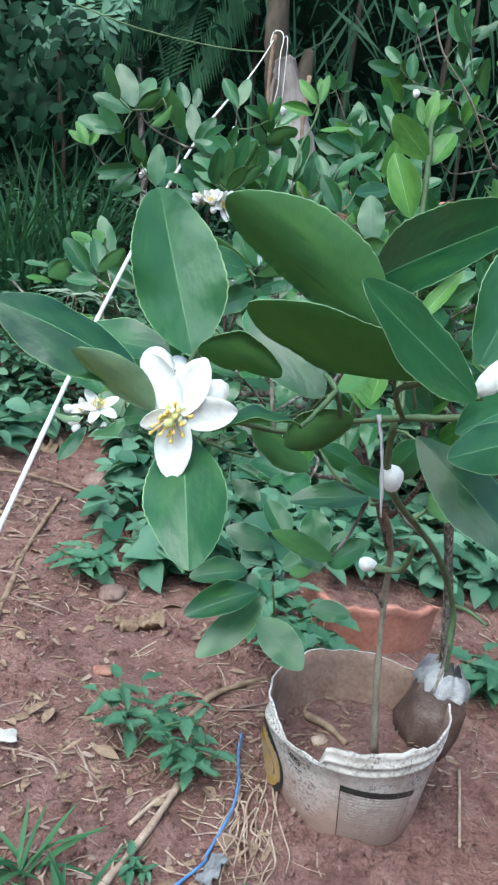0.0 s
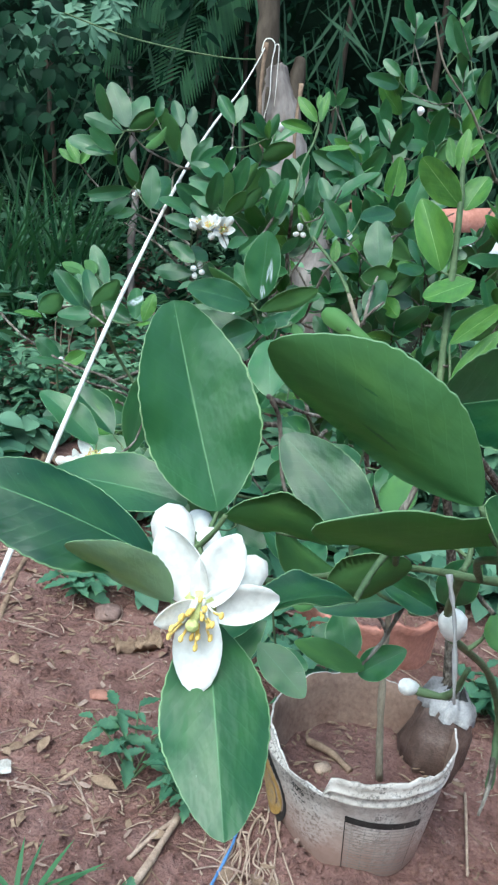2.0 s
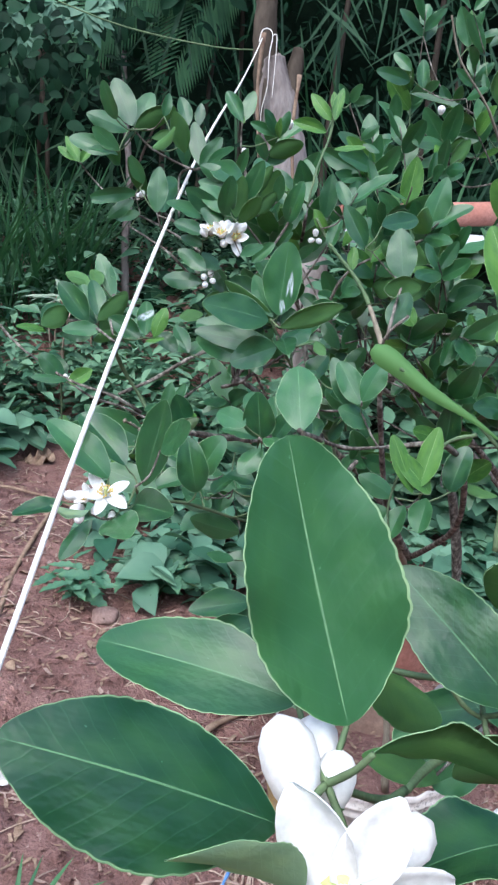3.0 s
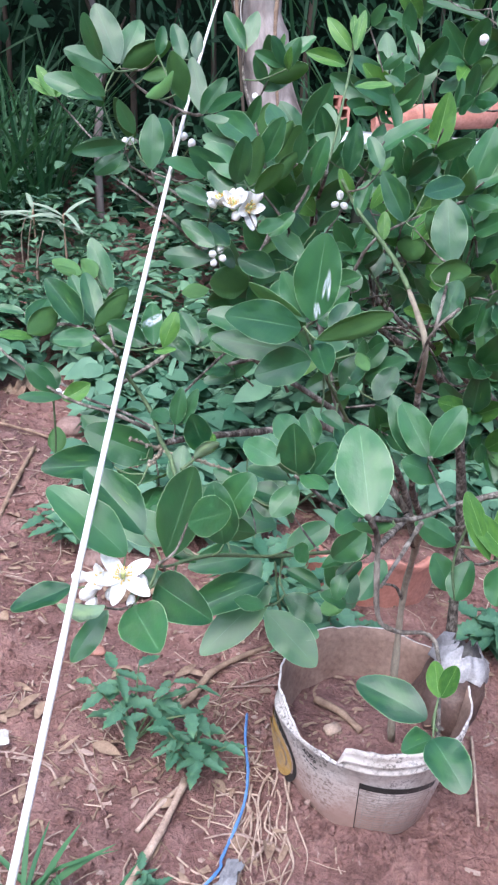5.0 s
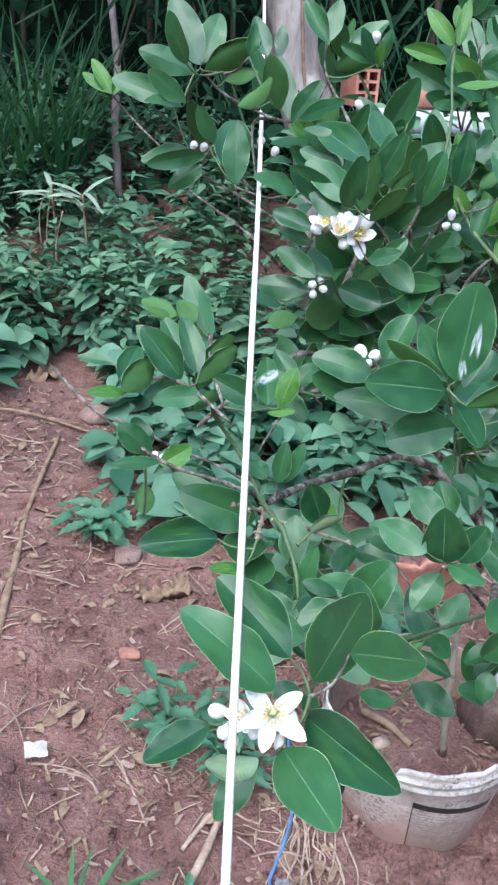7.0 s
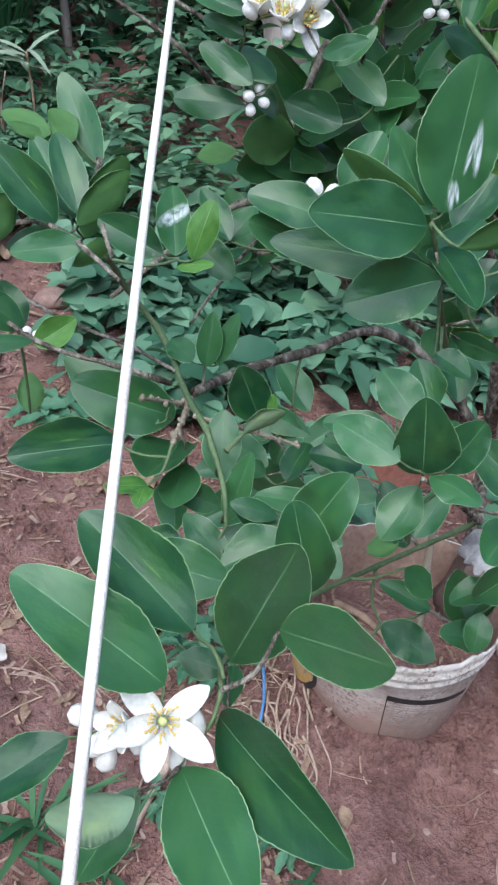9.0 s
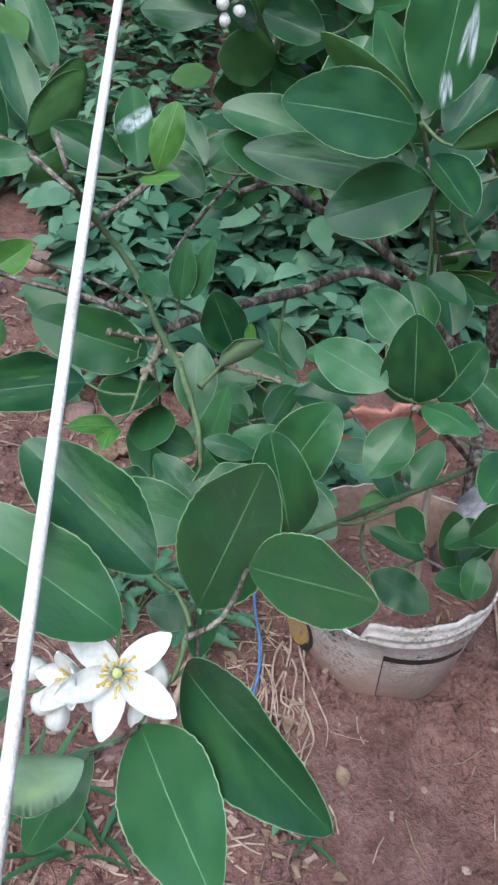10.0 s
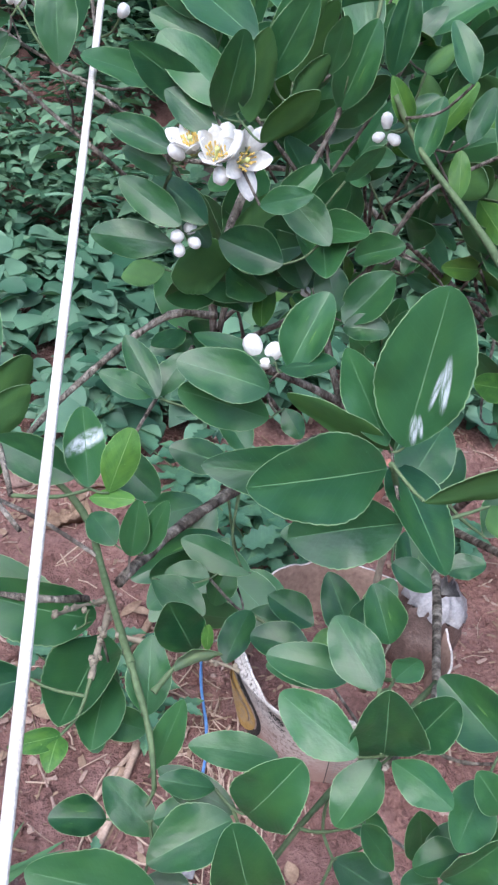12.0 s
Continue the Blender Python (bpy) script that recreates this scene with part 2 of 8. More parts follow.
def soil_material():
    m, n, l, b = nodes_of("red_soil", 0.95, 0.1)
    co = coords(n)
    big = noise_of(n, l, co, 1.8, 4, 0.6)
    mid = noise_of(n, l, co, 14, 6, 0.68)
    fine = noise_of(n, l, co, 120, 4, 0.7)
    col = ramp(n, l, mid, [(0.22, (0.107, 0.058, 0.049)), (0.45, (0.211, 0.118, 0.102)), (0.62, (0.280, 0.166, 0.146)), (0.8, (0.370, 0.245, 0.215))])
    col = mixed(n, l, col, ramp(n, l, big, [(0.3, (0.60, 0.62, 0.66)), (0.5, (1.0, 0.99, 0.98)), (0.7, (1.24, 1.18, 1.12))]), 0.9, "MULTIPLY")
    col = mixed(n, l, col, ramp(n, l, fine, [(0.3, (0.62, 0.62, 0.62)), (0.7, (1.3, 1.3, 1.3))]), 0.7, "MULTIPLY")
    flecks = ramp(n, l, noise_of(n, l, co, 75, 3, 0.6, (1, 0.45, 1)), [(0.66, (0, 0, 0)), (0.72, (1, 1, 1))])
    col = mixed(n, l, col, (0.40, 0.30, 0.26), mixed(n, l, (0, 0, 0), flecks, 0.55))
    holes = ramp(n, l, noise_of(n, l, co, 42, 5, 0.7), [(0.28, (1, 1, 1)), (0.38, (0, 0, 0))])
    col = mixed(n, l, col, (0.07, 0.04, 0.033), mixed(n, l, (0, 0, 0), holes, 0.6))
    warp = n.new("ShaderNodeVectorMath")
    warp.operation = "MULTIPLY_ADD"
    wob = n.new("ShaderNodeTexNoise")
    wob.inputs["Scale"].default_value, wob.inputs["Detail"].default_value = 30, 3
    l.new(co, wob.inputs["Vector"])
    l.new(wob.outputs["Color"], warp.inputs[0])
    warp.inputs[1].default_value = (0.06, 0.06, 0.06)
    l.new(co, warp.inputs[2])
    cell = n.new("ShaderNodeTexVoronoi")
    cell.feature, cell.inputs["Scale"].default_value = "DISTANCE_TO_EDGE", 30
    l.new(warp.outputs[0], cell.inputs["Vector"])
    crack = ramp(n, l, cell.outputs["Distance"], [(0.0, (1, 1, 1)), (0.07, (0, 0, 0))])
    crack = mixed(n, l, crack, ramp(n, l, big, [(0.42, (0, 0, 0)), (0.6, (1, 1, 1))]), 1.0, "MULTIPLY")
    col = mixed(n, l, col, (0.09, 0.05, 0.042), mixed(n, l, (0, 0, 0), crack, 0.26))
    l.new(col, b.inputs["Base Color"])
    add = n.new("ShaderNodeMath")
    add.operation, add.inputs[1].default_value = "MULTIPLY_ADD", 2.5
    l.new(mid, add.inputs[0])
    l.new(fine, add.inputs[2])
    dent = n.new("ShaderNodeMath")
    dent.operation, dent.inputs[1].default_value = "MULTIPLY_ADD", -0.3
    l.new(crack, dent.inputs[0])
    l.new(add.outputs[0], dent.inputs[2])
    bumped(n, l, b, dent.outputs[0], 1.0, 0.010)
    return m


def bucket_material():
    m, n, l, b = nodes_of("muddy_white_plastic", 0.6, 0.35)
    co = coords(n)
    base = ramp(n, l, noise_of(n, l, co, 12, 5, 0.65), [(0.28, (0.40, 0.36, 0.32)), (0.5, (0.60, 0.56, 0.52)), (0.72, (0.78, 0.76, 0.73))])
    smudge = ramp(n, l, noise_of(n, l, co, 24, 6, 0.72, (1, 1, 1.6)), [(0.5, (0, 0, 0)), (0.68, (1, 1, 1))])
    base = mixed(n, l, base, (0.19, 0.155, 0.13), mixed(n, l, (0, 0, 0), smudge, 0.6))
    where = ramp(n, l, noise_of(n, l, co, 15, 3, 0.6), [(0.38, (0, 0, 0)), (0.62, (1, 1, 1))])
    specks = mixed(n, l, ramp(n, l, noise_of(n, l, co, 160, 4, 0.7), [(0.50, (0, 0, 0)), (0.60, (1, 1, 1))]), where, 1.0, "MULTIPLY")
    base = mixed(n, l, base, (0.045, 0.038, 0.034), mixed(n, l, (0, 0, 0), specks, 0.85))
    scuffs = ramp(n, l, noise_of(n, l, co, 55, 5, 0.7, (1, 1, 0.4)), [(0.60, (0, 0, 0)), (0.70, (1, 1, 1))])
    base = mixed(n, l, base, (0.10, 0.085, 0.075), mixed(n, l, (0, 0, 0), scuffs, 0.6))
    sep = n.new("ShaderNodeSeparateXYZ")
    l.new(co, sep.inputs[0])
    ma = n.new("ShaderNodeMath")
    ma.operation, ma.inputs[1].default_value = "MULTIPLY_ADD", 0.16
    l.new(noise_of(n, l, co, 16, 5, 0.7), ma.inputs[0])
    l.new(sep.outputs["Z"], ma.inputs[2])
    splash = ramp(n, l, ma.outputs[0], [(0.12, (1, 1, 1)), (0.24, (0, 0, 0))])
    base = mixed(n, l, base, (0.36, 0.22, 0.175), mixed(n, l, (0, 0, 0), splash, 0.85))
    l.new(base, b.inputs["Base Color"])
    bumped(n, l, b, noise_of(n, l, co, 60, 4, 0.6), 0.25, 0.002)
    return m


SOIL, BUCKET = soil_material(), bucket_material()


# ---- building helpers ----
def mesh_of(name, bm, *mats, smooth=True):
    me = bpy.data.meshes.new(name)
    bm.to_mesh(me)
    bm.free()
    for m in mats:
        me.materials.append(m)
    if smooth:
        me.shade_smooth()
    return me


def part(name, bm, mats, parent, label="", smooth=True):
    mats = mats if isinstance(mats, (list, tuple)) else [mats]
    ob = new(name, mesh_of(name, bm, *mats, smooth=smooth) if isinstance(bm, bmesh.types.BMesh) else bm)
    ob.parent = parent
    if label:
        ob["label"] = label
    return ob


def thing(name, label, category, at=(0, 0, 0), group="", kind=""):
    ob = new(name)
    ob.location = at
    ob.empty_display_size = 0.05
    return tagged(ob, label, category, group, kind)


def tube(bm, pts, radii, sides=7, mat=0, wobble=0.0, seed=1):
    """A tapered round stem along a smooth line through pts."""
    rng = random.Random(seed)
    pts = [Vector(p) for p in pts]
    dense, rad = [], []
    for i in range(len(pts) - 1):
        p0, p1, p2, p3 = pts[max(i - 1, 0)], pts[i], pts[i + 1], pts[min(i + 2, len(pts) - 1)]
        for k in range(5):
            t = k / 5
            dense.append(0.5 * ((2 * p1) + (p2 - p0) * t + (2 * p0 - 5 * p1 + 4 * p2 - p3) * t * t + (3 * p1 - p0 - 3 * p2 + p3) * t ** 3))
            rad.append(radii[0] + (radii[1] - radii[0]) * (i + t) / (len(pts) - 1))
    dense.append(pts[-1])
    rad.append(radii[1])
    rings, side = [], None
    for i, p in enumerate(dense):
        d = (dense[min(i + 1, len(dense) - 1)] - dense[max(i - 1, 0)]).normalized()
        if side is None:
            side = d.orthogonal().normalized()
        side = (side - d * side.dot(d)).normalized()
        up = d.cross(side)
        r = rad[i] * (1 + rng.uniform(-wobble, wobble))
        c = p + (side * rng.uniform(-1, 1) + up * rng.uniform(-1, 1)) * rad[i] * wobble * 0.6
        rings.append([bm.verts.new(c + (side * math.cos(a) + up * math.sin(a)) * r * (1 + rng.uniform(-wobble, wobble) * 0.5)) for a in (2 * math.pi * k / sides for k in range(sides))])
    for a, b in zip(rings, rings[1:]):
        for k in range(sides):
            bm.faces.new((a[k], a[(k + 1) % sides], b[(k + 1) % sides], b[k])).material_index = mat
    bm.faces.new(rings[0][::-1]).material_index = mat
    bm.faces.new(rings[-1]).material_index = mat
    return bm


def lathe(bm, profile, sides=48, mat=0, wave=None):
    rings = []
    for r, z in profile:
        ring = []
        for k in range(sides):
            a = 2 * math.pi * k / sides
            dr, dz = wave(a, r, z) if wave else (0, 0)
            ring.append(bm.verts.new(((r + dr) * math.cos(a), (r + dr) * math.sin(a), z + dz)))
        rings.append(ring)
    for a, b in zip(rings, rings[1:]):
        for k in range(sides):
            bm.faces.new((a[k], a[(k + 1) % sides], b[(k + 1) % sides], b[k])).material_index = mat
    return rings


def box(bm, lo, hi, m=None, mat=0, bevel=0.0):
    made = bmesh.ops.create_cube(bm, size=1)["verts"]
    lo, hi = Vector(lo), Vector(hi)
    for v in made:
        v.co = Vector((lo[i] + (v.co[i] + 0.5) * (hi[i] - lo[i]) for i in range(3)))
    if bevel:
        edges = list({e for v in made for e in v.link_edges})
        made = bmesh.ops.bevel(bm, geom=edges, offset=bevel, segments=2, affect="EDGES")["verts"]
    if m is not None:
        for v in made:
            v.co = m @ v.co
    return made


SLOPE = math.tan(radians(6))


def ground_z(x, y):
    """Height of the ground: it falls gently to the east and climbs into a bank at the back."""
    z = -SLOPE * max(-1.6, min(1.6, x))
    z += 0.55 * max(0.0, min(1.0, (y - 3.3) / 1.6)) ** 1.3
    near = math.exp(-((x - 0.2) ** 2 + (y - 1.6) ** 2) / 6)
    z += near * (0.016 * noise.noise((x * 3, y * 3, 0)) + 0.014 * noise.noise((x * 10, y * 10, 4)) + 0.008 * noise.noise((x * 27, y * 27, 8)) + 0.003 * noise.noise((x * 60, y * 60, 2)))
    r = math.hypot(x - 0.377, y - 1.358)
    z += 0.03 * math.exp(-((r - 0.12) / 0.07) ** 2) * (0.7 + 0.8 * noise.noise((x * 9, y * 9, 12))) if r < 0.4 else 0
    return z


# ---- the ground ----
def build_ground():
    def axis(lo, hi, step, far):
        inner = list(np.arange(lo, hi + 1e-6, step))
        out, d = [], step
        while d < far:
            d *= 1.35
            out.append(d)
        return [lo - d for d in reversed(out)] + inner + [hi + d for d in out]
    xs, ys = axis(-1.2, 1.3, 0.016, 80), axis(0.7, 3.6, 0.016, 120)
    verts = [(x, y, ground_z(x, y)) for y in ys for x in xs]
    w = len(xs)
    faces = [(j * w + i, j * w + i + 1, (j + 1) * w + i + 1, (j + 1) * w + i) for j in range(len(ys) - 1) for i in range(w - 1)]
    me = bpy.data.meshes.new("ground")
    me.from_pydata(verts, [], faces)
    me.materials.append(SOIL)
    me.shade_smooth()
    tagged(new("ground", me), "bare red soil strewn with straw and twigs", "ground", kind="structure")


build_ground()


# ---- lime leaves: one unit blade a variant, length along y ----
def leaf_mesh(name, fold, bend, twist, shape, mats, seed):
    """A blade one long and one wide with a raised midrib, a scalloped pale margin and an underside of its own."""
    rng = random.Random(seed)
    bm = bmesh.new()
    us, rows = (-1, -0.972, -0.62, -0.3, -0.016, 0, 0.016, 0.3, 0.62, 0.972, 1), 72
    ph = rng.uniform(0, 6)
    blunt, lopsided = rng.uniform(0.47, 0.66), rng.uniform(-0.07, 0.07)

    def place(u, v, low):
        s = math.sin(math.pi * v ** shape) ** (blunt if v ** shape > 0.5 else 0.78) if 0 < v < 1 else 0.0
        edge = ph + (1.7 if u > 0 else 0)
        scallop = 0.022 * abs(math.sin(v * 47 + edge)) + 0.005 * math.sin(v * 71 + 2 * edge) + 0.016 * math.sin(v * 13 + 3 * edge)
        half = 0.5 * s * (1 - 0.018 + scallop + lopsided * (1 if u > 0 else -1) * math.sin(math.pi * v)) + 0.006
        x = u * half
        z = 1.35 * fold * (abs(x) * 0.6 + 1.5 * x * x) + bend * (v - 0.5) ** 2 - bend * 0.25 + s * abs(u) ** 2 * (0.045 * math.sin(v * 9 + edge) + 0.018 * math.sin(v * 19 + 2 * edge)) + 0.02 * math.sin(v * 5 + ph)
        z += twist * x * (v - 0.4)
        if abs(u) < 0.02:
            z += 0.006
        return Vector((x, v, z - (0.014 if low else 0)))
    top = [[bm.verts.new(place(u, j / rows, False)) for u in us] for j in range(rows + 1)]
    for j in range(rows):
        for i in range(len(us) - 1):
            f = bm.faces.new((top[j][i], top[j][i + 1], top[j + 1][i + 1], top[j + 1][i]))
            mid = abs(us[i] + us[i + 1]) / 2
            f.material_index = 1 if mid > 0.97 else 2 if mid < 0.02 else 0
    lus = (-1, -0.5, 0, 0.5, 1)
    low = [[bm.verts.new(place(u * 0.985, j / rows, True)) for u in lus] for j in range(0, rows + 1)]
    for j in range(rows):
        for i in range(4):
            bm.faces.new((low[j][i], low[j + 1][i], low[j + 1][i + 1], low[j][i + 1])).material_index = 3
    for side, ti in ((0, 0), (-1, -1)):
        for j in range(rows):
            bm.faces.new((top[j][ti], top[j + 1][ti], low[j + 1][side], low[j][side])).material_index = 1
    return mesh_of(name, bm, *mats)


SMEAR = foliage("smeared_leaf", (0.034, 0.115, 0.048), (0.040, 0.13, 0.052), 0.38, 0.36, 0.24, stain_or_sheen=(((0.23, 0.44), (0.055, 0.20), 0.22), ((0.15, 0.40), (0.035, 0.15), -0.12), ((0.04, 0.12), (0.05, 0.12), 0.38), ((0.10, 0.15), (0.03, 0.10), 0.55)), glow=(0.40, 0.72, 0.16))
# The pale band across this blade is reflected sky, put into the colour.
SKY_SHEEN = foliage("sky_sheen_leaf", (0.034, 0.115, 0.048), (0.040, 0.13, 0.052), 0.38, 0.36, 0.24, stain_or_sheen=(((0.02, 0.58), (0.60, 0.13), 0.25),), glow=(0.40, 0.72, 0.16))
OLD_SET, YOUNG_SET = (LEAF, LEAF_EDGE, LEAF_RIB, LEAF_BACK), (YOUNG, YOUNG_EDGE, YOUNG_EDGE, YOUNG)
SHAPES = [(0.10, -0.12, 0.0, 0.90), (0.24, -0.30, 0.15, 0.84), (0.05, 0.22, -0.15, 0.96), (0.38, -0.40, 0.2, 0.88), (0.18, -0.60, -0.18, 0.82), (0.32, 0.28, 0.05, 0.94), (-0.12, -0.35, 0.2, 0.98), (0.20, 0.1, -0.25, 0.86)]
LEAVES = [leaf_mesh("leaf", *s, OLD_SET, i) for i, s in enumerate(SHAPES)]
YOUNG_LEAVES = [leaf_mesh("leaf", *s, YOUNG_SET, 20 + i) for i, s in enumerate(SHAPES)]
SPECIAL_LEAVES = {"p": leaf_mesh("leaf", *SHAPES[1], (LEAF, LEAF_EDGE, LEAF_RIB, LEAF_PALE), 43), "w": leaf_mesh("leaf", *SHAPES[0], (SMEAR, LEAF_EDGE, LEAF_RIB, LEAF_BACK), 41), "m": leaf_mesh("leaf", *SHAPES[5], (SKY_SHEEN, LEAF_EDGE, LEAF_RIB, LEAF_BACK), 42)}
REF = Vector((0, -0.94, 0.34))
leaf_count = [0]
WOOD, NODES = {}, {}


def one_leaf(plant, base, tip, width, roll, kind):
    """A leaf from base to tip; width in millimetres; roll turns the blade about its midrib."""
    base, tip = Vector(base), Vector(tip)
    axis = tip - base
    length = axis.length
    axis.normalize()
    r = (REF - axis * REF.dot(axis)).normalized()
    a = radians(roll + (180 if kind in "bp" else 0))
    nrm = r * math.cos(a) + axis.cross(r) * math.sin(a)
    side = axis.cross(nrm)
    leaf_count[0] += 1
    NODES.setdefault(plant.name, []).append(base)
    pool = YOUNG_LEAVES if kind == "y" else LEAVES
    ob = new("leaf", SPECIAL_LEAVES[kind] if kind in SPECIAL_LEAVES else pool[(leaf_count[0] * 7 + leaf_count[0] // 3) % len(pool)])
    slim = kind != "w" and base.y > 0.8 and base.z > 0.975
    w = min(width / 1000, length * (0.45 if slim else 0.54 if length > 0.036 else 0.68))
    ob.parent = plant
    m = Matrix.Identity(4)
    for col, v in ((0, side * w), (1, axis * length), (2, nrm * w * 0.9)):
        for k in range(3):
            m[k][col] = v[k]
    m.translation = base
    ob.matrix_basis = Matrix.Translation(-plant.location) @ m
    return ob


def leaves(plant, rows):
    for row in rows:
        one_leaf(plant, *row)


def branch(plant, pts, r0, r1, mat=None, name="branch", wobble=0.17, sides=8):
    pts = [Vector(p) for p in pts]
    WOOD.setdefault(plant.name, []).extend(a.lerp(b, k / 10) for a, b in zip(pts, pts[1:]) for k in range(11))
    bm = bmesh.new()
    tube(bm, [p - plant.location for p in pts], (r0, r1), sides, 0, wobble, len(pts) + int(r0 * 1e5))
    return part(name, bm, mat or BARK, plant)


def connect(plant):
    """Thin twigs and leaf stalks that join every tuft of leaves to the nearest wood."""
    tufts = []
    for p in NODES.get(plant.name, []):
        for tuft in tufts:
            if (tuft[0] - p).length < 0.016:
                tuft.append(p)
                break
        else:
            tufts.append([p])
    wood = WOOD[plant.name]
    centres = sorted(((sum(t, Vector()) / len(t), t) for t in tufts), key=lambda ct: min((w - ct[0]).length for w in wood))
    for k, (c, tuft) in enumerate(centres):
        near = min(wood, key=lambda w: (w - c).length)
        gap = (near - c).length
        if 0.004 < gap < 0.08:
            bend = Vector((0.10 * math.sin(k * 2.1), 0.06 * math.cos(k * 1.3), -0.12)) * gap
            branch(plant, [near, near.lerp(c, 0.5) + bend, c], 0.0006 + 0.006 * gap, 0.0005, GREEN_TWIG if k % 3 else BARK, "twig", 0.15, 6)
        for p in tuft:
            if (p - c).length > 0.003 and min((w - p).length for w in wood) > 0.004:
                branch(plant, [c, c.lerp(p, 0.6) + Vector((0, 0, -0.0006)), p], 0.0005, 0.0004, GREEN_TWIG, "leaf_stalk", 0.08, 5)


def knobby_twig(plant, pts, r0, r1, seed):
    """A short dry flowering twig, thick with bud scars."""
    ob = branch(plant, pts, r0, r1, STEM, "twig", 0.35, 7)
    rng = random.Random(seed)
    bm = bmesh.new()
    bm.from_mesh(ob.data)
    pts = [Vector(p) - plant.location for p in pts]
    for a, b in zip(pts, pts[1:]):
        for k in range(7):
            p = a.lerp(b, rng.random()) + Vector(rng.uniform(-1, 1) * r0 * 1.1 for _ in range(3))
            bmesh.ops.create_icosphere(bm, subdivisions=1, radius=r0 * rng.uniform(0.6, 1.25), matrix=Matrix.Translation(p) @ Matrix.Diagonal((1, rng.uniform(0.7, 1.3), rng.uniform(0.8, 1.6), 1)))
    bm.to_mesh(ob.data)
    bm.free()


def rolled_leaf(plant, base, tip, radius):
    """A young blade still rolled lengthwise, wider towards its tip."""
    base, tip = Vector(base), Vector(tip)
    axis = (tip - base).normalized()
    side = axis.orthogonal().normalized()
    up = axis.cross(side)
    bm = bmesh.new()
    rows, cols = 16, 18
    grid = []
    for j in range(rows + 1):
        v = j / rows
        r = radius * (0.12 + 1.05 * v ** 1.25 * (1 if v < 0.86 else math.sqrt(max(0.0, 1 - ((v - 0.86) / 0.15) ** 2))))
        c = base.lerp(tip, v) + Vector((0, 0, 0.10 * radius * math.sin(v * 9))) - plant.location
        grid.append([bm.verts.new(c + (side * math.cos(a) + up * math.sin(a)) * r * (1 - 0.035 * i)) for i, a in ((i, radians(430) * i / cols) for i in range(cols + 1))])
    for g, h in zip(grid, grid[1:]):
        for i in range(cols):
            bm.faces.new((g[i], g[i + 1], h[i + 1], h[i]))
    part("leaf", bm, LEAF_BACK, plant, "young pale green leaf still rolled up")


front_lime = thing("lime_shrub", "lime shrub in front with glossy leaves and white blossom", "shrub", (0.30, 0.50, ground_z(0.30, 0.50)))
seedling = thing("seedling", "broad-leaved green seedling beside the bucket", "seedling", (0.24, 1.62, ground_z(0.24, 1.62)))
back_lime = thing("lime_tree", "young lime tree in flower, growing from a white bucket", "tree", (0.427, 1.316, 0.10))
branch(front_lime, [(0.2035, 0.2631, 0.9708), (0.2137, 0.2794, 0.9653), (0.2288, 0.2761, 0.9699), (0.2397, 0.2607, 0.9758), (0.2520, 0.2558, 0.9782), (0.2655, 0.2676, 0.9782)], 0.0006, 0.0009, GREEN_TWIG)
branch(front_lime, [(0.2382, 0.2715, 0.9722), (0.2425, 0.2932, 0.9484), (0.2669, 0.3422, 0.9106), (0.2812, 0.3691, 0.8784), (0.2812, 0.3666, 0.8628), (0.2801, 0.3631, 0.8549)], 0.0008, 0.0014, GREEN_TWIG)
branch(front_lime, [(0.2801, 0.3644, 0.8661), (0.2790, 0.3597, 0.8593), (0.2756, 0.3551, 0.8503)], 0.0011, 0.0005, BARK)
branch(front_lime, [(0.2812, 0.3691, 0.8796), (0.2880, 0.3714, 0.8763), (0.2931, 0.3637, 0.8754)], 0.0009, 0.0006, GREEN_TWIG)
branch(front_lime, [(0.2558, 0.3217, 0.9227), (0.2534, 0.3295, 0.9092), (0.2430, 0.3339, 0.9081)], 0.0008, 0.0013, GREEN_TWIG)
branch(front_lime, [(0.2265, 0.2761, 0.9699), (0.2243, 0.2669, 0.9790), (0.2218, 0.2785, 0.9802)], 0.0007, 0.0006, GREEN_TWIG)
branch(front_lime, [(0.2386, 0.2608, 0.9758), (0.2354, 0.2507, 0.9835), (0.2400, 0.2403, 0.9880)], 0.0007, 0.0006, GREEN_TWIG)
branch(back_lime, [(0.2424, 0.6048, 0.9197), (0.2161, 0.5749, 0.9261), (0.1917, 0.5451, 0.9414)], 0.0008, 0.0013, BARK)
branch(back_lime, [(0.2207, 0.4973, 0.8696), (0.2316, 0.5627, 0.8720), (0.2136, 0.5617, 0.8774), (0.2038, 0.5592, 0.8871), (0.1985, 0.5544, 0.9260), (0.1927, 0.5461, 0.9405)], 0.0008, 0.0013, BARK)
branch(back_lime, [(0.2036, 0.5599, 0.9007), (0.2189, 0.5879, 0.9069), (0.2263, 0.6006, 0.9109)], 0.0008, 0.0013, BARK)
branch(front_lime, [(0.2566, 0.4186, 0.9409), (0.2577, 0.4247, 0.9602), (0.2588, 0.4351, 1.0002), (0.2600, 0.4448, 1.0406), (0.2600, 0.4514, 1.0581)], 0.0016, 0.0009, GREEN_TWIG)
branch(front_lime, [(0.2684, 0.4664, 0.9596), (0.2524, 0.4675, 0.9743), (0.2240, 0.4593, 0.9912)], 0.0008, 0.0006, GREEN_TWIG)
branch(front_lime, [(0.2635, 0.6017, 0.8919), (0.2745, 0.6117, 0.9206), (0.2956, 0.6258, 0.9252)], 0.0008, 0.0013, GREEN_TWIG)
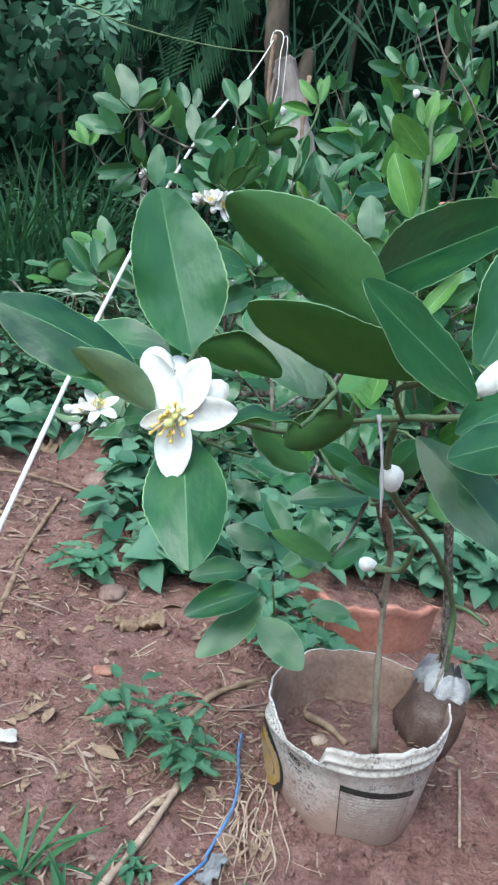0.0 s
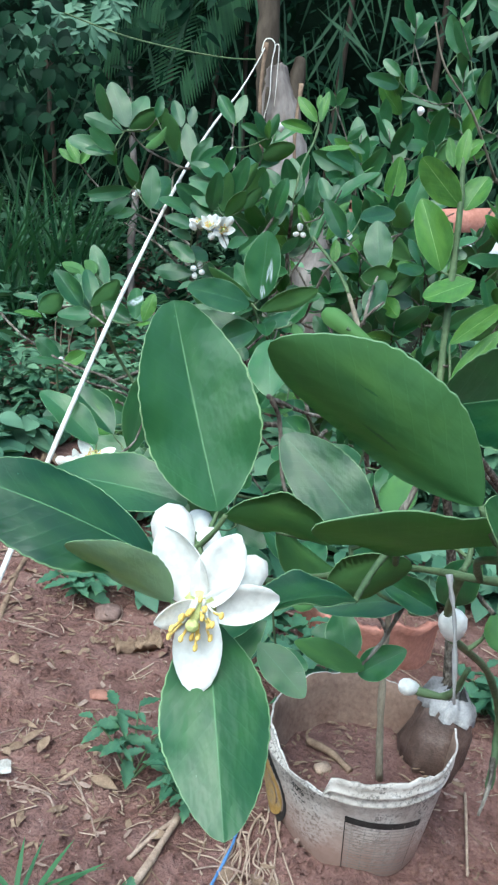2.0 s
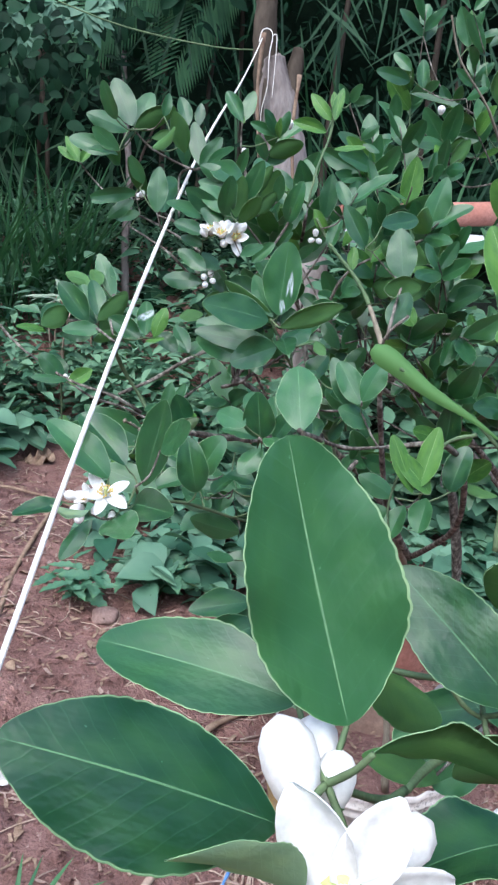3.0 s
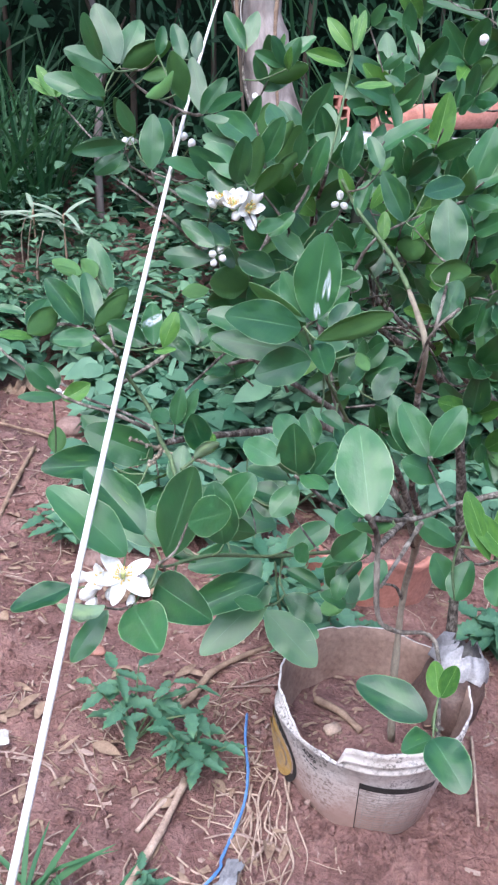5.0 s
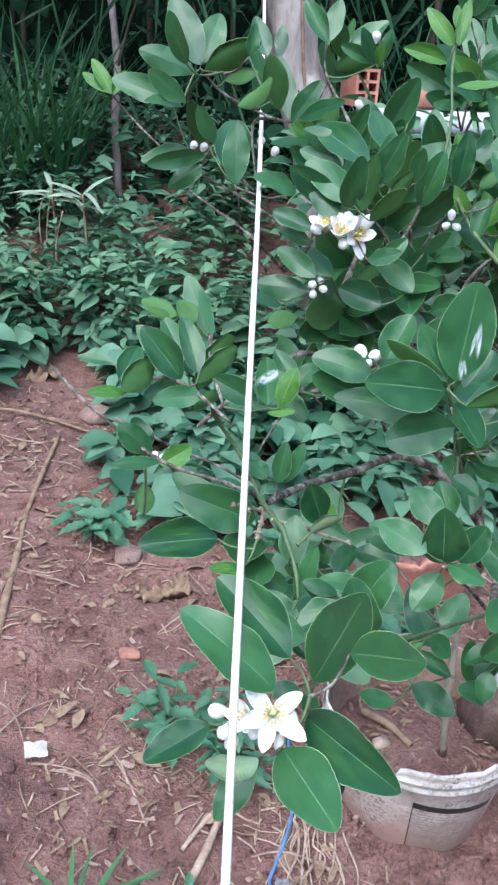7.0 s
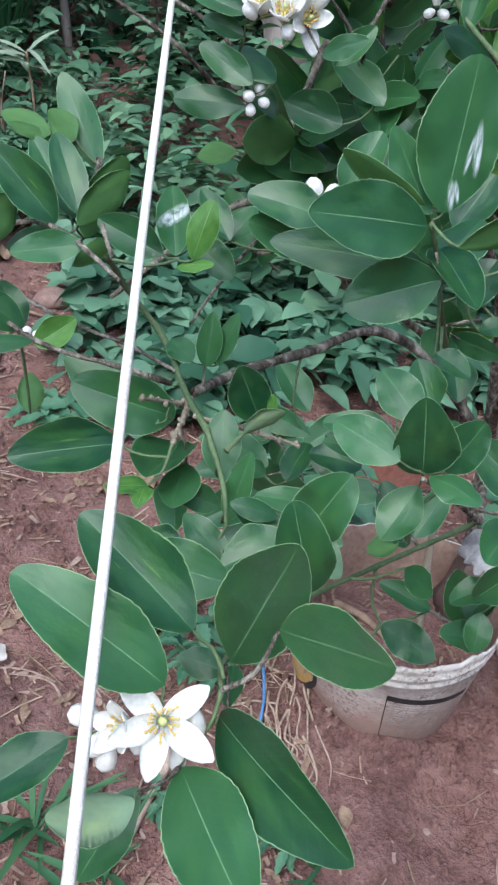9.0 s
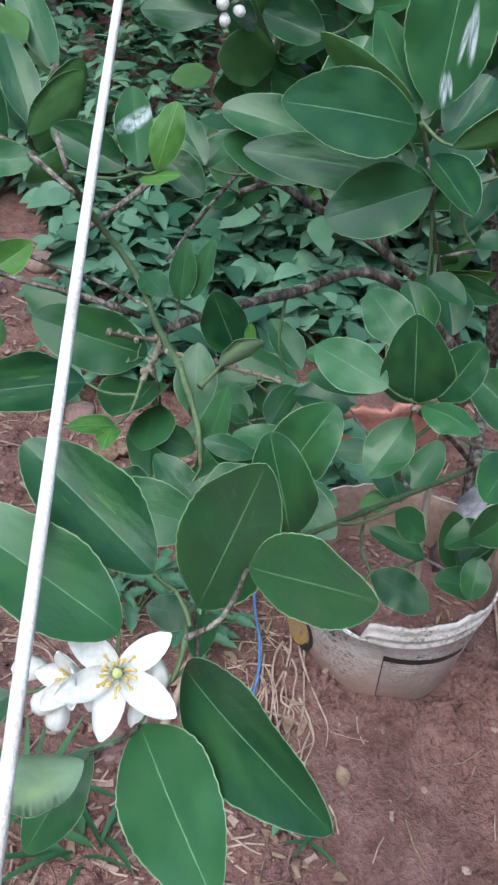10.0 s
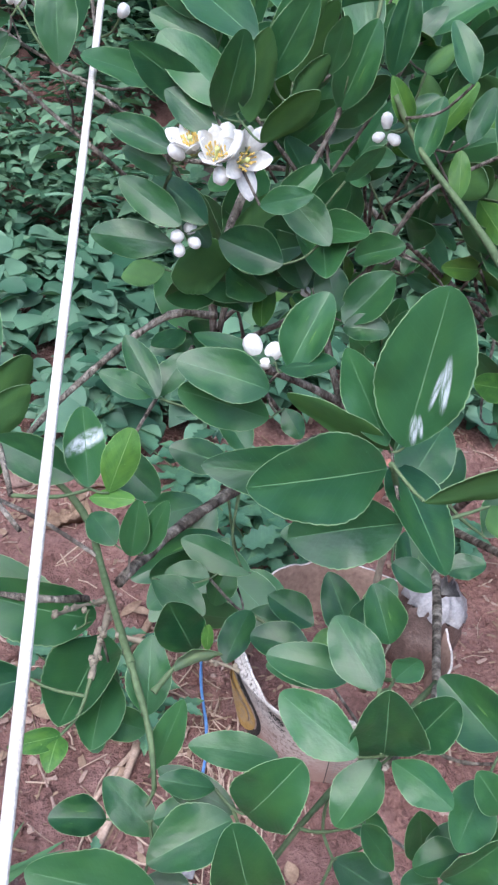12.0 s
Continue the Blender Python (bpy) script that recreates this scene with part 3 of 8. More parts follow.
branch(back_lime, [(0.0887, 0.7615, 0.8730), (0.1111, 0.8125, 0.8575), (0.1490, 0.8755, 0.8376), (0.2024, 0.9466, 0.8202), (0.2517, 0.9737, 0.7823), (0.3076, 0.9914, 0.7091)], 0.0022, 0.0042, BARK)
branch(back_lime, [(0.0965, 0.7105, 0.8859), (0.0838, 0.7588, 0.8766), (0.0725, 0.7906, 0.8846), (0.0558, 0.7876, 0.9113), (0.0512, 0.7682, 0.9334)], 0.0014, 0.0017, GREEN_TWIG)
branch(back_lime, [(0.0797, 0.7717, 0.8777), (0.0536, 0.7898, 0.8818), (0.0263, 0.8062, 0.8830), (0.0081, 0.8043, 0.8942), (-0.0117, 0.8042, 0.9019)], 0.0008, 0.0013, BARK)
knobby_twig(back_lime, [(0.0868, 0.7558, 0.8728), (0.0845, 0.7330, 0.8730), (0.0832, 0.7094, 0.8793)], 0.0013, 0.0010, 1)
knobby_twig(back_lime, [(0.0850, 0.7540, 0.8712), (0.0760, 0.7430, 0.8790), (0.0684, 0.7306, 0.8870)], 0.0011, 0.0009, 2)
knobby_twig(back_lime, [(0.0903, 0.7264, 0.8821), (0.1156, 0.7209, 0.8790), (0.1340, 0.7147, 0.8767)], 0.0009, 0.0009, 3)
branch(back_lime, [(0.0813, 0.8474, 0.8665), (0.0972, 0.8962, 0.8733), (0.1185, 0.9440, 0.8838)], 0.0008, 0.0013, BARK)
branch(back_lime, [(0.0364, 0.8610, 0.8743), (0.0577, 0.9077, 0.8790), (0.0870, 0.9324, 0.8961), (0.1091, 0.9418, 0.9058), (0.1317, 0.9445, 0.9034)], 0.0016, 0.0022, BARK)
branch(back_lime, [(0.1315, 0.9533, 0.8800), (0.1298, 0.9465, 0.9053), (0.1336, 0.9451, 0.9458), (0.1533, 0.9797, 0.9900), (0.1605, 1.0032, 1.0021), (0.1862, 1.0376, 1.0138)], 0.002, 0.0026, BARK)
branch(back_lime, [(0.1605, 1.0021, 0.9992), (0.2104, 1.0067, 1.0023), (0.1856, 1.0267, 1.0069)], 0.0008, 0.0013, BARK)
branch(back_lime, [(0.1700, 0.7083, 0.9719), (0.1772, 0.7202, 0.9548), (0.2016, 0.7848, 0.9009), (0.2429, 0.8828, 0.8148)], 0.0008, 0.0013, GREEN_TWIG)
branch(back_lime, [(0.2118, 0.8181, 0.8848), (0.2342, 0.8354, 0.8813)], 0.0008, 0.0013, BARK)
branch(back_lime, [(0.1406, 0.7961, 0.9450), (0.1512, 0.8244, 0.9207), (0.1706, 0.8729, 0.8751)], 0.0008, 0.0013, BARK)
branch(back_lime, [(0.1066, 0.5795, 0.8926), (0.1077, 0.6060, 0.8749), (0.1278, 0.6393, 0.8625), (0.1615, 0.6876, 0.8348), (0.1977, 0.7295, 0.8148), (0.2398, 0.7795, 0.7903)], 0.0007, 0.0015, GREEN_TWIG)
branch(back_lime, [(0.1694, 0.6585, 0.9032), (0.1903, 0.6892, 0.8736), (0.2183, 0.7372, 0.8273), (0.2398, 0.7786, 0.7893)], 0.0008, 0.0013, BARK)
branch(back_lime, [(0.1057, 0.6774, 0.8650), (0.1036, 0.6910, 0.8749), (0.0965, 0.7105, 0.8859)], 0.0008, 0.0013, GREEN_TWIG)
branch(back_lime, [(0.1121, 0.7100, 0.8864), (0.1044, 0.7016, 0.8820)], 0.0008, 0.0013, GREEN_TWIG)
branch(back_lime, [(0.1978, 0.8837, 1.0369), (0.2117, 0.8772, 1.0161), (0.2338, 0.8338, 0.9920), (0.2442, 0.8101, 0.9744)], 0.0014, 0.0018, GREEN_TWIG)
branch(back_lime, [(0.2442, 0.8101, 0.9744), (0.2536, 0.7772, 0.9463), (0.2595, 0.8075, 0.9050)], 0.0018, 0.0022, STEM)
branch(back_lime, [(0.2517, 0.7918, 0.9140), (0.2537, 0.7664, 0.9557), (0.2693, 0.7664, 0.9740)], 0.0008, 0.0013, BARK)
branch(back_lime, [(0.1896, 0.9116, 1.0454), (0.1959, 0.9281, 1.0800), (0.2067, 1.0096, 1.1136), (0.2099, 1.0244, 1.1469)], 0.0008, 0.0013, GREEN_TWIG)
branch(back_lime, [(0.0249, 0.9626, 1.1013), (0.0415, 0.9675, 1.0869), (0.0745, 0.9779, 1.0732), (0.0876, 0.9545, 1.0728)], 0.0008, 0.0013, BARK)
branch(back_lime, [(0.0652, 0.9860, 1.0280), (0.0598, 1.0146, 1.0648), (0.0745, 0.9779, 1.0732)], 0.0008, 0.0013, BARK)
branch(back_lime, [(-0.0745, 1.1387, 1.0771), (-0.0697, 1.1898, 1.0581), (-0.0086, 1.0676, 1.0324), (0.0535, 0.9964, 1.0134), (0.0998, 0.9659, 0.9874), (0.1261, 0.9922, 0.9260)], 0.0008, 0.0013, BARK)
branch(back_lime, [(0.0096, 1.0131, 1.0147), (0.0388, 0.9678, 1.0055), (0.0658, 0.9379, 0.9940), (0.0921, 0.9625, 0.9644)], 0.0008, 0.0013, BARK)
branch(back_lime, [(0.0183, 1.0656, 1.0458), (0.0376, 1.0071, 1.0385), (0.0637, 0.9940, 1.0189)], 0.0008, 0.0013, BARK)
branch(back_lime, [(0.1361, 0.8500, 1.0329), (0.1588, 0.8623, 1.0057), (0.1622, 0.8772, 0.9918), (0.1595, 0.9382, 0.9304)], 0.0008, 0.0013, BARK)
branch(back_lime, [(0.1152, 1.0780, 1.1273), (0.1157, 1.0682, 1.1048), (0.1290, 0.9568, 1.0759), (0.1416, 0.8847, 1.0415)], 0.0008, 0.0013, BARK)
branch(back_lime, [(0.1597, 0.8621, 1.0057), (0.1709, 0.8722, 1.0244), (0.1744, 0.8799, 1.0314)], 0.0008, 0.0013, BARK)
branch(back_lime, [(0.2662, 0.7966, 0.9953), (0.2586, 0.7688, 0.9797), (0.2551, 0.7657, 0.9555)], 0.0008, 0.0013, BARK)
branch(back_lime, [(0.0622, 0.7163, 0.9516), (0.0529, 0.7442, 0.9638), (0.0506, 0.7686, 0.9722)], 0.0008, 0.0013, BARK)
branch(back_lime, [(0.0664, 0.7044, 0.9485), (0.0346, 0.7405, 0.9553), (0.0061, 0.7391, 0.9521)], 0.0008, 0.0013, BARK)
branch(back_lime, [(-0.0132, 0.7591, 0.9261), (-0.0304, 0.7750, 0.9330), (-0.0434, 0.7882, 0.9396)], 0.0008, 0.0013, BARK)
branch(back_lime, [(-0.0132, 0.7591, 0.9261), (0.0294, 0.7236, 0.9155), (0.0608, 0.7186, 0.9083), (0.0804, 0.7325, 0.8936)], 0.0008, 0.0013, BARK)
branch(back_lime, [(0.2373, 0.5478, 0.8371), (0.2324, 0.5486, 0.8390)], 0.0008, 0.0013, BARK)
branch(seedling, [(0.24, 1.62, -0.04), (0.235, 1.60, 0.10), (0.215, 1.56, 0.20), (0.20, 1.55, 0.30)], 0.004, 0.002, GREEN_TWIG, 'stem')
rolled_leaf(front_lime, (0.2589, 0.4463, 0.9715), (0.2147, 0.4689, 0.9960), 0.0052)
leaves(front_lime, [
    ((0.1936, 0.2540, 0.9866), (0.1838, 0.2615, 1.0190), 19.0, 15, 'a'),
    ((0.1936, 0.2449, 0.9728), (0.2001, 0.2170, 0.9561), 15.6, -12, 'a'),
    ((0.1864, 0.2405, 0.9836), (0.1600, 0.2320, 0.9975), 15.0, 37, 'a'),
    ((0.1890, 0.2379, 0.9782), (0.1765, 0.2272, 0.9909), 8.0, -33, 'p'),
    ((0.1956, 0.2453, 0.9895), (0.2123, 0.2489, 0.9849), 10.5, 53, 'b'),
    ((0.1879, 0.2601, 0.9848), (0.1602, 0.2703, 0.9848), 12.0, 37, 'a'),
    ((0.2314, 0.2390, 0.9965), (0.2008, 0.2323, 1.0180), 16.0, -36, 'b'),
    ((0.2387, 0.2530, 0.9857), (0.2074, 0.2097, 1.0035), 14.7, -65, 'b'),
    ((0.2456, 0.2245, 0.9890), (0.2236, 0.2068, 1.0078), 12.1, 24, 'a'),
    ((0.2301, 0.2697, 1.0034), (0.2498, 0.2226, 1.0193), 15.2, 6, 'a'),
])
leaves(front_lime, [
    ((0.2530, 0.2608, 0.9884), (0.2672, 0.2819, 1.0163), 17.8, 18, 'a'),
    ((0.2218, 0.2796, 0.9745), (0.2030, 0.2902, 0.9906), 14.0, 9, 'a'),
    ((0.2138, 0.2782, 0.9618), (0.2289, 0.2738, 0.9722), 10.2, 28, 'b'),
    ((0.2420, 0.2594, 0.9725), (0.2656, 0.2444, 0.9513), 13.5, -15, 'a'),
    ((0.2649, 0.2443, 0.9789), (0.2423, 0.2248, 0.9780), 10.2, 16, 'a'),
    ((0.2657, 0.2575, 0.9850), (0.2455, 0.2375, 0.9792), 10.0, 17, 'a'),
    ((0.2170, 0.2520, 0.9740), (0.1995, 0.2450, 0.9732), 15.0, 72, 'a'),
    ((0.2438, 0.3570, 0.9231), (0.2165, 0.3497, 0.9218), 10.8, 31, 'a'),
    ((0.2487, 0.3366, 0.9308), (0.2326, 0.3377, 0.9387), 9.2, 17, 'a'),
    ((0.2290, 0.3597, 0.8983), (0.2254, 0.3701, 0.9120), 12.6, 8, 'a'),
])
leaves(front_lime, [
    ((0.2347, 0.3598, 0.8972), (0.2108, 0.3505, 0.9094), 9.1, 34, 'b'),
    ((0.2324, 0.3597, 0.8949), (0.2461, 0.3578, 0.9062), 10.4, -27, 'a'),
    ((0.2273, 0.3004, 0.9713), (0.2329, 0.3144, 0.9784), 8.4, -20, 'b'),
    ((0.2404, 0.2786, 0.9781), (0.2484, 0.2833, 0.9715), 8.2, -13, 'a'),
    ((0.2432, 0.3210, 0.9590), (0.2373, 0.3324, 0.9591), 8.5, 16, 'a'),
    ((0.2234, 0.3389, 0.9455), (0.2394, 0.3492, 0.9354), 8.6, -15, 'a'),
    ((0.2515, 0.3095, 0.9578), (0.2444, 0.3162, 0.9441), 10.4, 28, 'a'),
    ((0.2582, 0.3163, 0.9420), (0.2612, 0.3070, 0.9355), 7.7, -15, 'b'),
    ((0.2194, 0.2911, 0.9735), (0.2064, 0.3049, 0.9793), 14.3, 21, 'a'),
    ((0.2030, 0.3103, 0.9610), (0.2214, 0.3182, 0.9441), 12.2, -47, 'b'),
])
leaves(front_lime, [
    ((0.2553, 0.4402, 1.0174), (0.2461, 0.4480, 1.0429), 13.1, -8, 'y'),
    ((0.2600, 0.4448, 1.0406), (0.2439, 0.4443, 1.0568), 11.6, -34, 'y'),
    ((0.2680, 0.4392, 1.0152), (0.2486, 0.4284, 1.0081), 11.3, 24, 'y'),
    ((0.2623, 0.4470, 1.0395), (0.2704, 0.4524, 1.0523), 10.6, -24, 'y'),
    ((0.2599, 0.4279, 0.9512), (0.2713, 0.4355, 0.9729), 11.0, -33, 'y'),
    ((0.2681, 0.5937, 0.8982), (0.2468, 0.5984, 0.9195), 12.2, 12, 'y'),
    ((0.2614, 0.5935, 0.9016), (0.2702, 0.6046, 0.9338), 13.1, -19, 'y'),
    ((0.2581, 0.5921, 0.8983), (0.2445, 0.6007, 0.9284), 10.7, 11, 'y'),
    ((0.2560, 0.6406, 0.8776), (0.2327, 0.6414, 0.8899), 13.7, 16, 'a'),
])
leaves(front_lime, [
    ((0.2659, 0.5925, 0.8960), (0.2626, 0.5864, 0.8772), 15.0, 30, 'a'),
    ((0.2905, 0.6449, 0.8828), (0.2993, 0.6538, 0.9103), 17.1, -31, 'a'),
    ((0.2588, 0.4500, 1.0534), (0.2612, 0.4543, 1.0686), 5.6, -11, 'y'),
    ((0.2588, 0.4513, 1.0569), (0.2670, 0.4542, 1.0651), 5.9, -16, 'y'),
    ((0.2565, 0.4500, 1.0546), (0.2542, 0.4529, 1.0651), 3.9, -19, 'y'),
    ((0.2600, 0.4292, 0.9922), (0.2763, 0.4232, 1.0082), 7.1, -8, 'y'),
    ((0.2612, 0.4242, 0.9773), (0.2784, 0.4320, 0.9980), 7.3, -14, 'y'),
])
leaves(back_lime, [
    ((0.0232, 0.9533, 1.1061), (0.0018, 0.9712, 1.1477), 27.6, 5, 'a'),
    ((0.0229, 0.9645, 1.1061), (0.0343, 0.9918, 1.1395), 20.3, 7, 'a'),
    ((0.0284, 0.9414, 1.1022), (0.0650, 0.9405, 1.1222), 22.0, 47, 'b'),
    ((0.0204, 0.9513, 1.1012), (-0.0173, 0.9446, 1.1133), 19.7, 3, 'a'),
    ((0.0405, 0.9612, 1.0966), (0.0636, 0.9660, 1.1038), 17.3, 1, 'b'),
    ((-0.0041, 1.0311, 1.0736), (-0.0151, 0.9723, 1.1008), 18.6, 7, 'a'),
    ((-0.0014, 0.9752, 1.0815), (-0.0423, 0.9786, 1.0937), 20.8, 5, 'a'),
    ((-0.0745, 1.1387, 1.0771), (-0.0948, 1.1513, 1.1054), 12.8, 11, 'y'),
    ((-0.0735, 1.1387, 1.0771), (-0.0633, 1.1480, 1.0969), 15.1, 10, 'y'),
    ((-0.0755, 1.1386, 1.0781), (-0.1023, 1.1450, 1.0935), 11.9, 21, 'y'),
])
leaves(back_lime, [
    ((0.0896, 0.9528, 1.0739), (0.0779, 0.9714, 1.1147), 16.1, 1, 'a'),
    ((0.0700, 0.9838, 1.0750), (0.0601, 0.9829, 1.1184), 16.0, 17, 'a'),
    ((0.0889, 0.9427, 1.0738), (0.1079, 0.9435, 1.1004), 17.7, 4, 'a'),
    ((0.0940, 0.9392, 1.0760), (0.1223, 0.9045, 1.0895), 13.0, -11, 'a'),
    ((0.0684, 1.0035, 1.1137), (0.0580, 1.0150, 1.1400), 16.3, 7, 'a'),
    ((0.0781, 1.0039, 1.1138), (0.0786, 1.0137, 1.1354), 14.4, -5, 'a'),
    ((0.0199, 1.0526, 1.0458), (0.0116, 0.9970, 1.0808), 15.6, 11, 'a'),
    ((0.0496, 0.9859, 1.0309), (0.0403, 1.0505, 1.0652), 30.4, -3, 'a'),
    ((0.0112, 1.0117, 1.0440), (-0.0249, 0.9973, 1.0354), 15.4, 12, 'a'),
    ((0.0222, 1.0094, 1.0276), (-0.0020, 1.0142, 1.0197), 14.5, 4, 'a'),
])
leaves(back_lime, [
    ((0.1152, 1.0780, 1.1273), (0.0959, 1.0912, 1.1575), 15.7, -1, 'a'),
    ((0.1161, 1.0781, 1.1274), (0.1251, 1.0931, 1.1599), 15.7, -3, 'a'),
    ((0.1172, 1.0771, 1.1254), (0.1111, 1.0818, 1.1361), 9.3, -10, 'y'),
    ((0.1351, 0.8478, 1.0580), (0.1040, 0.8965, 1.0754), 19.7, 1, 'a'),
    ((0.1330, 0.8325, 1.0335), (0.1371, 0.8284, 1.0652), 19.6, 22, 'b'),
    ((0.1401, 0.8398, 1.0474), (0.1524, 0.8299, 1.0773), 23.2, -4, 'a'),
    ((0.1280, 0.8424, 1.0365), (0.0996, 0.8678, 1.0562), 19.0, -1, 'a'),
    ((0.1368, 0.8209, 1.0296), (0.1536, 0.8081, 1.0502), 15.3, 39, 'b'),
    ((0.1228, 0.8432, 1.0256), (0.1023, 0.8560, 1.0388), 21.1, 5, 'a'),
    ((0.1060, 0.8465, 1.0182), (0.0801, 0.8583, 1.0257), 14.4, 14, 'a'),
])
leaves(back_lime, [
    ((0.1049, 0.8536, 1.0076), (0.0857, 0.8604, 1.0147), 13.2, 11, 'a'),
    ((0.1515, 0.8633, 1.0425), (0.1643, 0.8564, 1.0722), 23.7, 25, 'b'),
    ((0.1744, 0.8793, 1.0305), (0.1846, 0.8759, 1.0656), 23.4, -9, 'a'),
    ((0.1893, 0.9118, 1.0498), (0.1860, 0.9396, 1.0870), 20.3, 2, 'a'),
    ((0.1547, 0.8862, 1.0606), (0.1434, 0.9259, 1.0846), 17.4, 10, 'a'),
    ((0.1719, 0.8964, 1.0568), (0.1540, 0.8991, 1.0695), 17.5, 4, 'b'),
    ((0.1755, 0.8765, 1.0440), (0.1612, 0.8893, 1.0566), 22.7, 14, 'a'),
    ((0.1389, 0.8270, 1.0053), (0.1572, 0.8168, 1.0133), 17.7, -9, 'a'),
    ((0.1096, 0.8471, 0.9891), (0.0847, 0.8565, 1.0040), 20.2, 3, 'a'),
    ((0.1065, 0.8544, 0.9783), (0.0715, 0.8617, 0.9788), 17.5, 7, 'a'),
])
leaves(back_lime, [
    ((0.1200, 0.8459, 0.9905), (0.0978, 0.8732, 1.0009), 21.4, 21, 'a'),
    ((0.1539, 0.8545, 0.9716), (0.1261, 0.8615, 0.9794), 23.1, 7, 'a'),
    ((0.1728, 0.8540, 0.9810), (0.1503, 0.8806, 0.9982), 21.3, 9, 'a'),
    ((0.1050, 0.8871, 0.9868), (0.1230, 0.8779, 0.9689), 20.8, -15, 'a'),
    ((0.1748, 0.7141, 0.9739), (0.1782, 0.7163, 1.0223), 28.0, -10, 'w'),
    ((0.1706, 0.7165, 0.9722), (0.1562, 0.7258, 0.9986), 14.0, 14, 'a'),
    ((0.1737, 0.7232, 0.9663), (0.1380, 0.7065, 0.9952), 12.0, -47, 'b'),
    ((0.1788, 0.7300, 0.9560), (0.1830, 0.6833, 0.9531), 17.0, -8, 'a'),
    ((0.1687, 0.7063, 0.9714), (0.1269, 0.6824, 0.9821), 24.0, 10, 'a'),
    ((0.1760, 0.7280, 0.9491), (0.1174, 0.7248, 0.9578), 18.8, 17, 'a'),
    ((0.1754, 0.7032, 0.9547), (0.1444, 0.7127, 0.9399), 22.0, 9, 'a'),
])
leaves(back_lime, [
    ((0.1769, 0.6955, 0.9687), (0.2162, 0.6913, 0.9863), 15.0, 36, 'b'),
    ((0.1791, 0.7194, 0.9519), (0.1967, 0.7420, 0.9638), 18.2, -34, 'a'),
    ((0.1891, 0.7502, 0.9571), (0.2048, 0.7637, 0.9744), 20.0, -24, 'a'),
    ((0.2064, 1.0154, 1.1283), (0.1853, 1.0264, 1.1525), 12.5, -10, 'y'),
    ((0.2103, 1.0156, 1.1283), (0.2165, 1.0305, 1.1598), 10.5, -13, 'y'),
    ((0.2028, 1.0104, 1.1165), (0.1694, 1.0131, 1.1248), 13.1, -3, 'y'),
    ((0.2109, 1.0040, 1.1009), (0.2414, 0.9960, 1.1042), 8.7, -30, 'y'),
    ((0.2081, 1.0204, 1.1391), (0.2078, 1.0282, 1.1557), 6.7, 2, 'y'),
    ((0.2361, 0.8129, 1.0187), (0.2180, 0.8163, 1.0489), 28.7, -6, 'a'),
    ((0.3347, 1.2419, 0.9952), (0.3072, 1.2549, 1.0413), 44.2, -8, 'a'),
])
leaves(back_lime, [
    ((0.2662, 0.7966, 0.9953), (0.2613, 0.8127, 1.0347), 23.1, -11, 'a'),
    ((0.2484, 0.8265, 1.0350), (0.2786, 0.8485, 1.0418), 19.4, -11, 'a'),
    ((0.2499, 0.7774, 0.9913), (0.2797, 0.7961, 0.9926), 18.2, 25, 'b'),
    ((0.2412, 0.8093, 1.0079), (0.2659, 0.8522, 1.0260), 12.0, -14, 'y'),
    ((0.2464, 0.8036, 1.0209), (0.2763, 0.8446, 1.0091), 20.9, -1, 'b'),
    ((0.2224, 0.8600, 1.0469), (0.2133, 0.8712, 1.0674), 18.4, 4, 'a'),
    ((0.2068, 0.8866, 1.0250), (0.1956, 0.8849, 1.0441), 11.0, -3, 'y'),
    ((0.2119, 0.8762, 1.0124), (0.2193, 0.8846, 1.0375), 19.0, -24, 'a'),
    ((0.2572, 0.7673, 0.9629), (0.2679, 0.7737, 0.9904), 26.6, -32, 'a'),
    ((0.2187, 0.7364, 0.9211), (0.2307, 0.7425, 0.9413), 15.2, -20, 'a'),
])
leaves(back_lime, [
    ((0.2128, 0.7631, 0.9405), (0.2004, 0.7562, 0.9194), 19.8, 27, 'a'),
    ((0.1927, 0.5451, 0.9414), (0.1889, 0.5787, 0.9664), 26.2, -6, 'a'),
    ((0.2217, 0.6125, 0.9380), (0.2090, 0.6254, 0.9641), 12.9, -1, 'a'),
    ((0.2257, 0.6039, 0.9428), (0.2121, 0.6147, 0.9641), 14.1, 0, 'a'),
    ((0.2249, 0.5951, 0.9466), (0.2361, 0.5984, 0.9703), 14.5, -31, 'a'),
    ((0.2335, 0.6092, 0.9303), (0.2137, 0.6045, 0.9398), 13.9, 22, 'a'),
    ((0.2049, 0.5560, 0.9327), (0.1880, 0.5579, 0.9313), 8.8, 66, 'b'),
    ((0.2183, 0.5108, 0.8754), (0.1926, 0.5250, 0.8793), 15.4, 32, 'a'),
    ((0.2158, 0.4922, 0.8830), (0.2239, 0.4726, 0.8788), 17.7, -16, 'a'),
    ((0.2186, 0.5001, 0.8754), (0.2053, 0.4899, 0.8782), 10.0, 59, 'a'),
])
